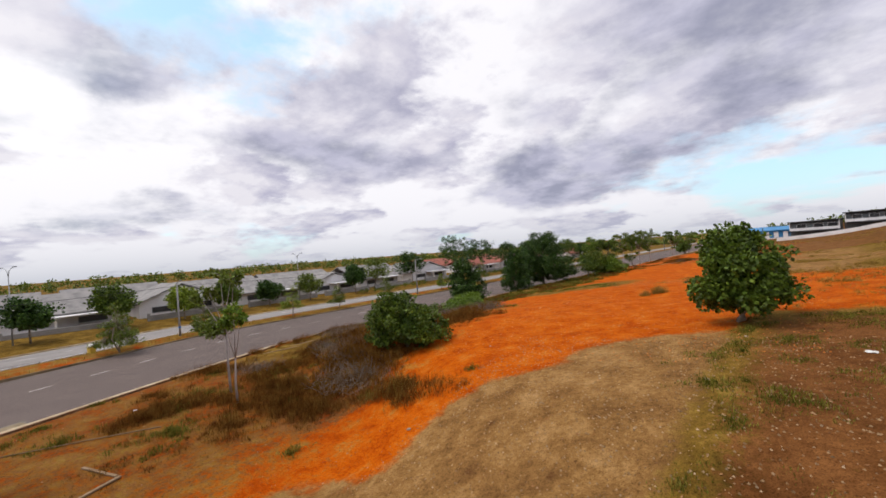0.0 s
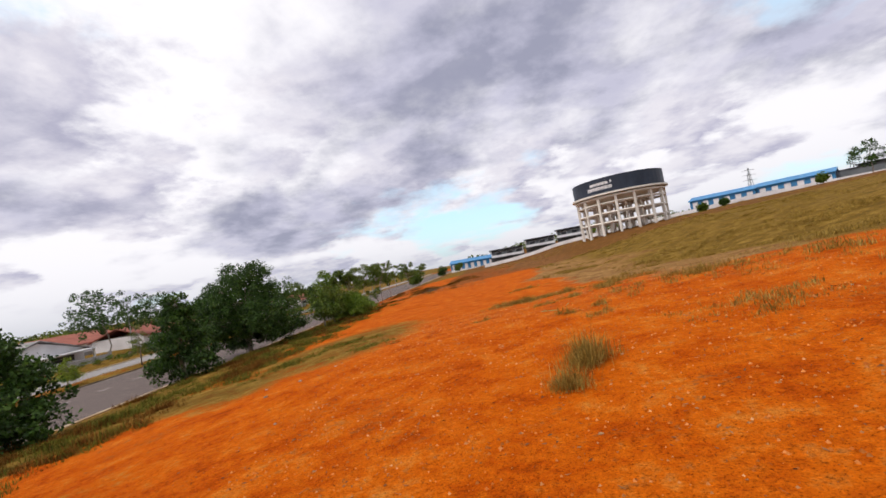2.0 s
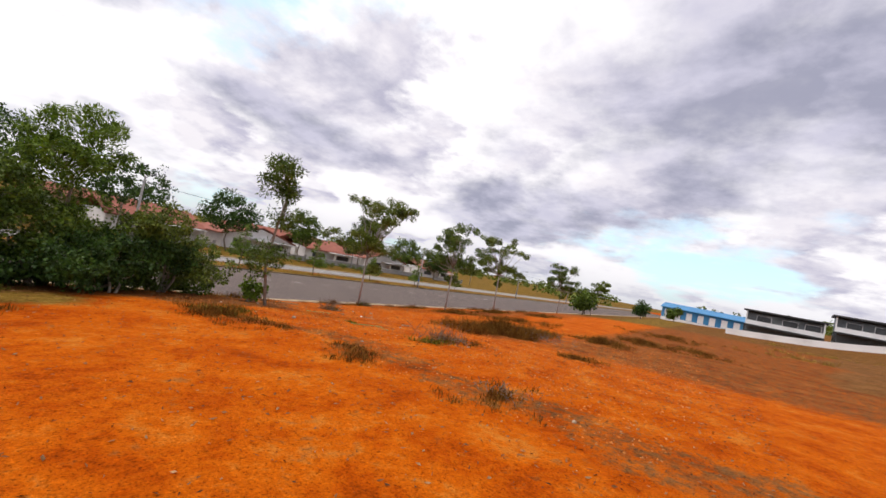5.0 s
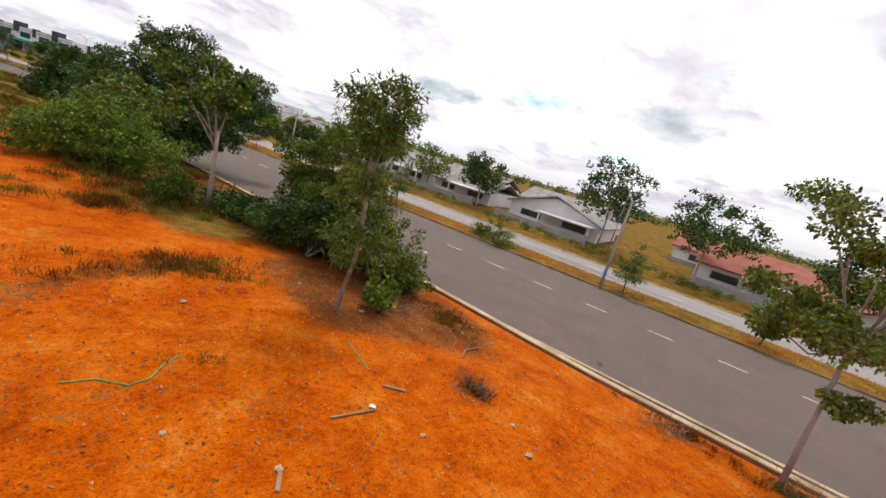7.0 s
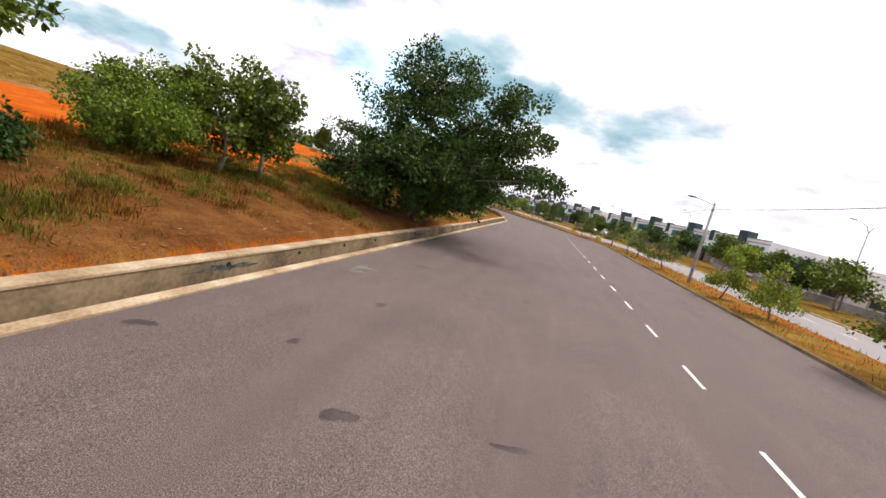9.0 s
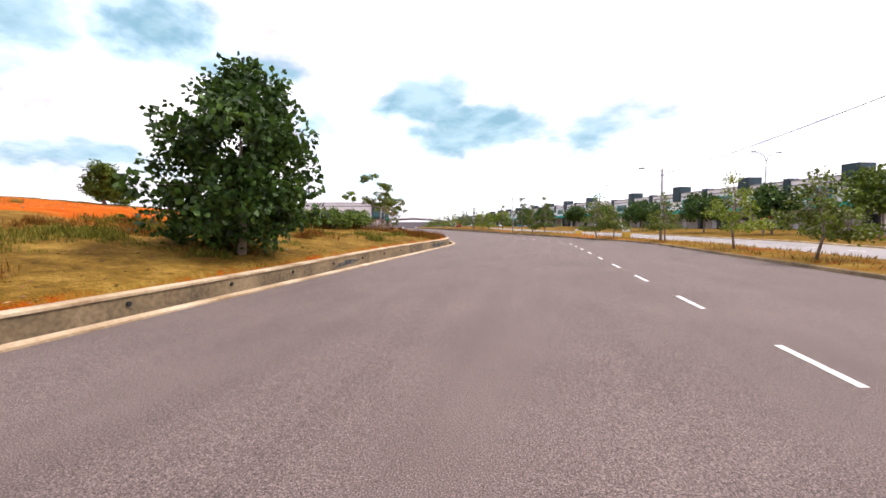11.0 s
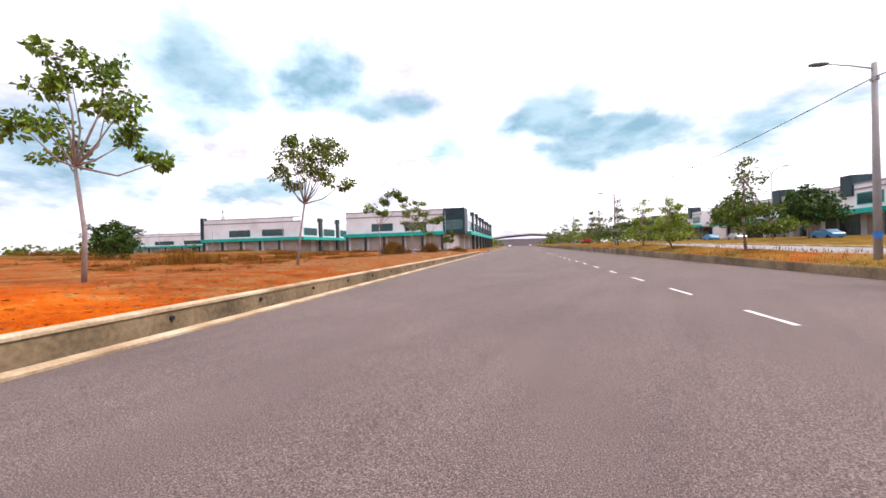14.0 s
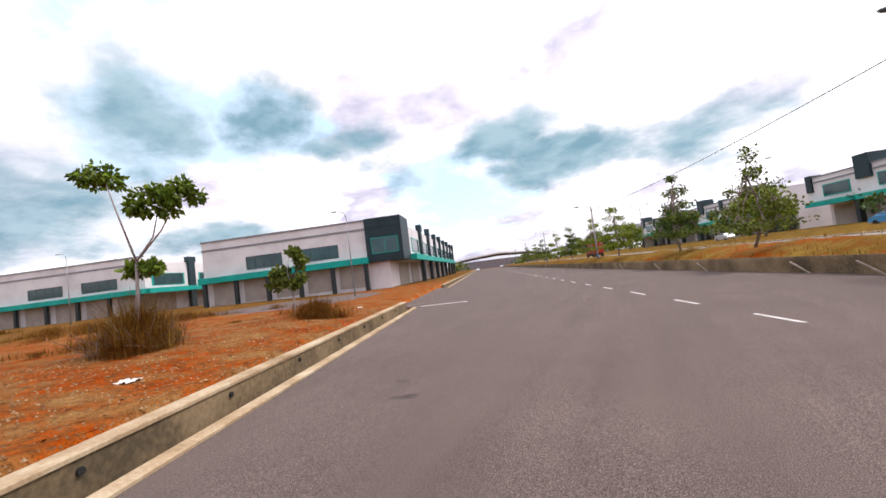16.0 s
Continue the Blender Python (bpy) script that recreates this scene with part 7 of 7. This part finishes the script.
for i, (s, u, a, b) in enumerate(((-10.9, 155.1, 0.5, 1.2), (-10.2, 157.6, 0.6, 1.4), (-10.8, 146, 0.5, 1.6), (-11.0, 88.2, 0.4, 1.2), (-10.9, 97, 0.35, 0.8), (-9.8, 160.5, 0.6, 1.0), (-10.5, 8, 0.3, 0.8), (-10.6, 163, 0.5, 1.4))):
    blotch(s, u, a, b, M_PATCH, "cement_smear", "pale dried cement smear beside the gutter", 730 + i, 0.003)
root = tagged(new("manhole_cover"), "square pale concrete manhole cover set in the asphalt", "manhole cover")
mx, my = road(-9.85, 103.8)
root.matrix_world = pose(mx, my, 0.0, 0, 0, TH)
part("surround", boxes([(-0.72, 0.72, -0.98, 0.98, -0.05, 0.018)], 0.004), M_PATCH, root, "concrete surround")
part("lid", boxes([(-0.5, 0.5, -0.72, 0.72, 0.0185, 0.026)], 0.003), M_LID, root, "pale concrete lid")


def weep_holes():
    root = tagged(new("weep_hole_row"), "dark round weep holes in the low concrete wall", "weep holes")
    us = [4 + 3.1 * k for k in range(61)]
    for u in us:
        if u > KERB_END - 1:
            break
        x, y = road(K_DRAIN + 0.012, u)
        a = radians(TH) if u > U_B else (0 if u < U_A else (u - U_A) / BEND_R)
        bm = bmesh.new()
        bmesh.ops.create_cone(bm, cap_ends=True, segments=10, radius1=0.055, radius2=0.055, depth=0.05, matrix=pose(x, y, wall_top(u) * 0.52, 0, 90, math.degrees(a)))
        part("weep_hole", bm, M_TYRE, root)


weep_holes()


def algae(u, z, ru, rz, seed):
    """A ragged dark growth on the face of the low wall."""
    q = random.Random(seed)
    ph = [q.uniform(0, 6.28) for _ in range(3)]
    verts = []
    for i in range(34):
        a = 6.283 * i / 34
        k = 1 + 0.3 * math.sin(2 * a + ph[0]) + 0.25 * math.sin(5 * a + ph[1]) + 0.18 * math.sin(11 * a + ph[2])
        x, y = road(K_DRAIN + 0.006, u + ru * k * math.cos(a))
        verts.append((x, y, min(wall_top(u) - 0.09, max(-0.05, z + rz * k * math.sin(a)))))
    tagged(mesh_object("algae_stain", verts, [tuple(range(34))], M_ALGAE), "dark blue-grey algae stain on the low wall", "stain", kind="structure")


for i, (u, z, ru, rz) in enumerate(((73.8, 0.22, 0.7, 0.18), (74.7, 0.20, 0.6, 0.14), (75.5, 0.26, 0.45, 0.10), (76.2, 0.30, 0.3, 0.08), (76.9, 0.25, 0.2, 0.07), (72.4, 0.2, 0.8, 0.14), (55.0, 0.2, 1.2, 0.1), (20.5, 0.15, 0.9, 0.08), (4.0, 0.16, 0.8, 0.09))):
    algae(u, z, ru, rz, 800 + i)


def utility_box(x, y, yaw, label, a=0.5):
    root = tagged(new("road_barrier"), label, "barrier")
    root.matrix_world = pose(x, y, 0.25, 0, 0, yaw)
    part("base", boxes([(-a, a, -0.3, 0.3, -0.1, 0.75)], 0.06), M_YBLOCK, root, "yellow plastic base")
    part("top", boxes([(-a * 0.9, a * 0.9, -0.27, 0.27, 0.752, 1.05)], 0.06), M_LITTER, root, "white top")


utility_box(*road(12.4, 92), 10, "yellow and white plastic barrier block on the median")
utility_box(*road(12.4, 106), 20, "yellow and white plastic barrier block on the median")

# ---- the distance ----
for s, u, w, d, h, rh, mr, g in ((62, -90, 20, 14, 3.4, 2.6, M_ROOF_RED, "eave"), (62, -50, 22, 14, 3.4, 2.6, M_ROOF_RED, "eave"), (63, -15, 22, 14, 3.4, 2.8, M_ROOF, "eave"), (63, 14, 22, 14, 3.4, 2.8, M_ROOF, "eave"), (63, 38, 20, 14, 3.4, 2.8, M_ROOF, "eave"), (64, 62, 18, 14, 3.6, 3.2, M_ROOF, "eave"), (64, 84, 18, 14, 3.6, 3.2, M_ROOF, "eave")):
    house(s, u, w, d, h, rh, mr, "white single-storey house in the second row, %s roof" % ("red" if mr is M_ROOF_RED else "grey"), g, porch=False)


def woods():
    """A far belt of trees round the horizon."""
    rng = np.random.default_rng(9)
    cs, rs, ns = [], [], []
    for k in range(520):
        a = 2 * math.pi * (k + rng.random()) / 520
        R = 330 + 160 * rng.random()
        x, y = -20 + R * math.cos(a), 60 + R * math.sin(a)
        if abs(side(x, y)) < 22:
            continue
        g = gz(x, y) if side(x, y) < K_WALL else 0.4
        h = (6 + 4 * rng.random()) * (0.75 if x < -60 else 1)
        for j in range(5):
            cs.append((x + rng.normal() * 4, y + rng.normal() * 4, g + h * (0.1 + 0.8 * rng.random())))
            rs.append(2.8)
            ns.append(26)
    holder = tagged(new("distant_woods"), "far belt of dull green trees on the horizon", "trees", kind="stuff")
    leaf_mesh("foliage", cs, ns, rs, 1.5, L_OLIVE, holder, rng, 0.1, 0.45)


woods()


def timber_prop(u):
    """A short plank leaning against the median wall."""
    x, y = road(MED0 - 0.25, u)
    bm = bmesh.new()
    box(bm, -0.04, 0.04, -0.62, 0.62, -0.035, 0.035, 0.006)
    ob = part("timber_prop", bm, M_BARK)
    ob.matrix_world = pose(x, y, 0.28, 26, 0, TH)
    tagged(ob, "weathered timber prop leaning against the median wall", "timber prop", "timber props")


for u in (176.0, 184.0, 187.5, 196.0, 203.0, 212.0):
    timber_prop(u)
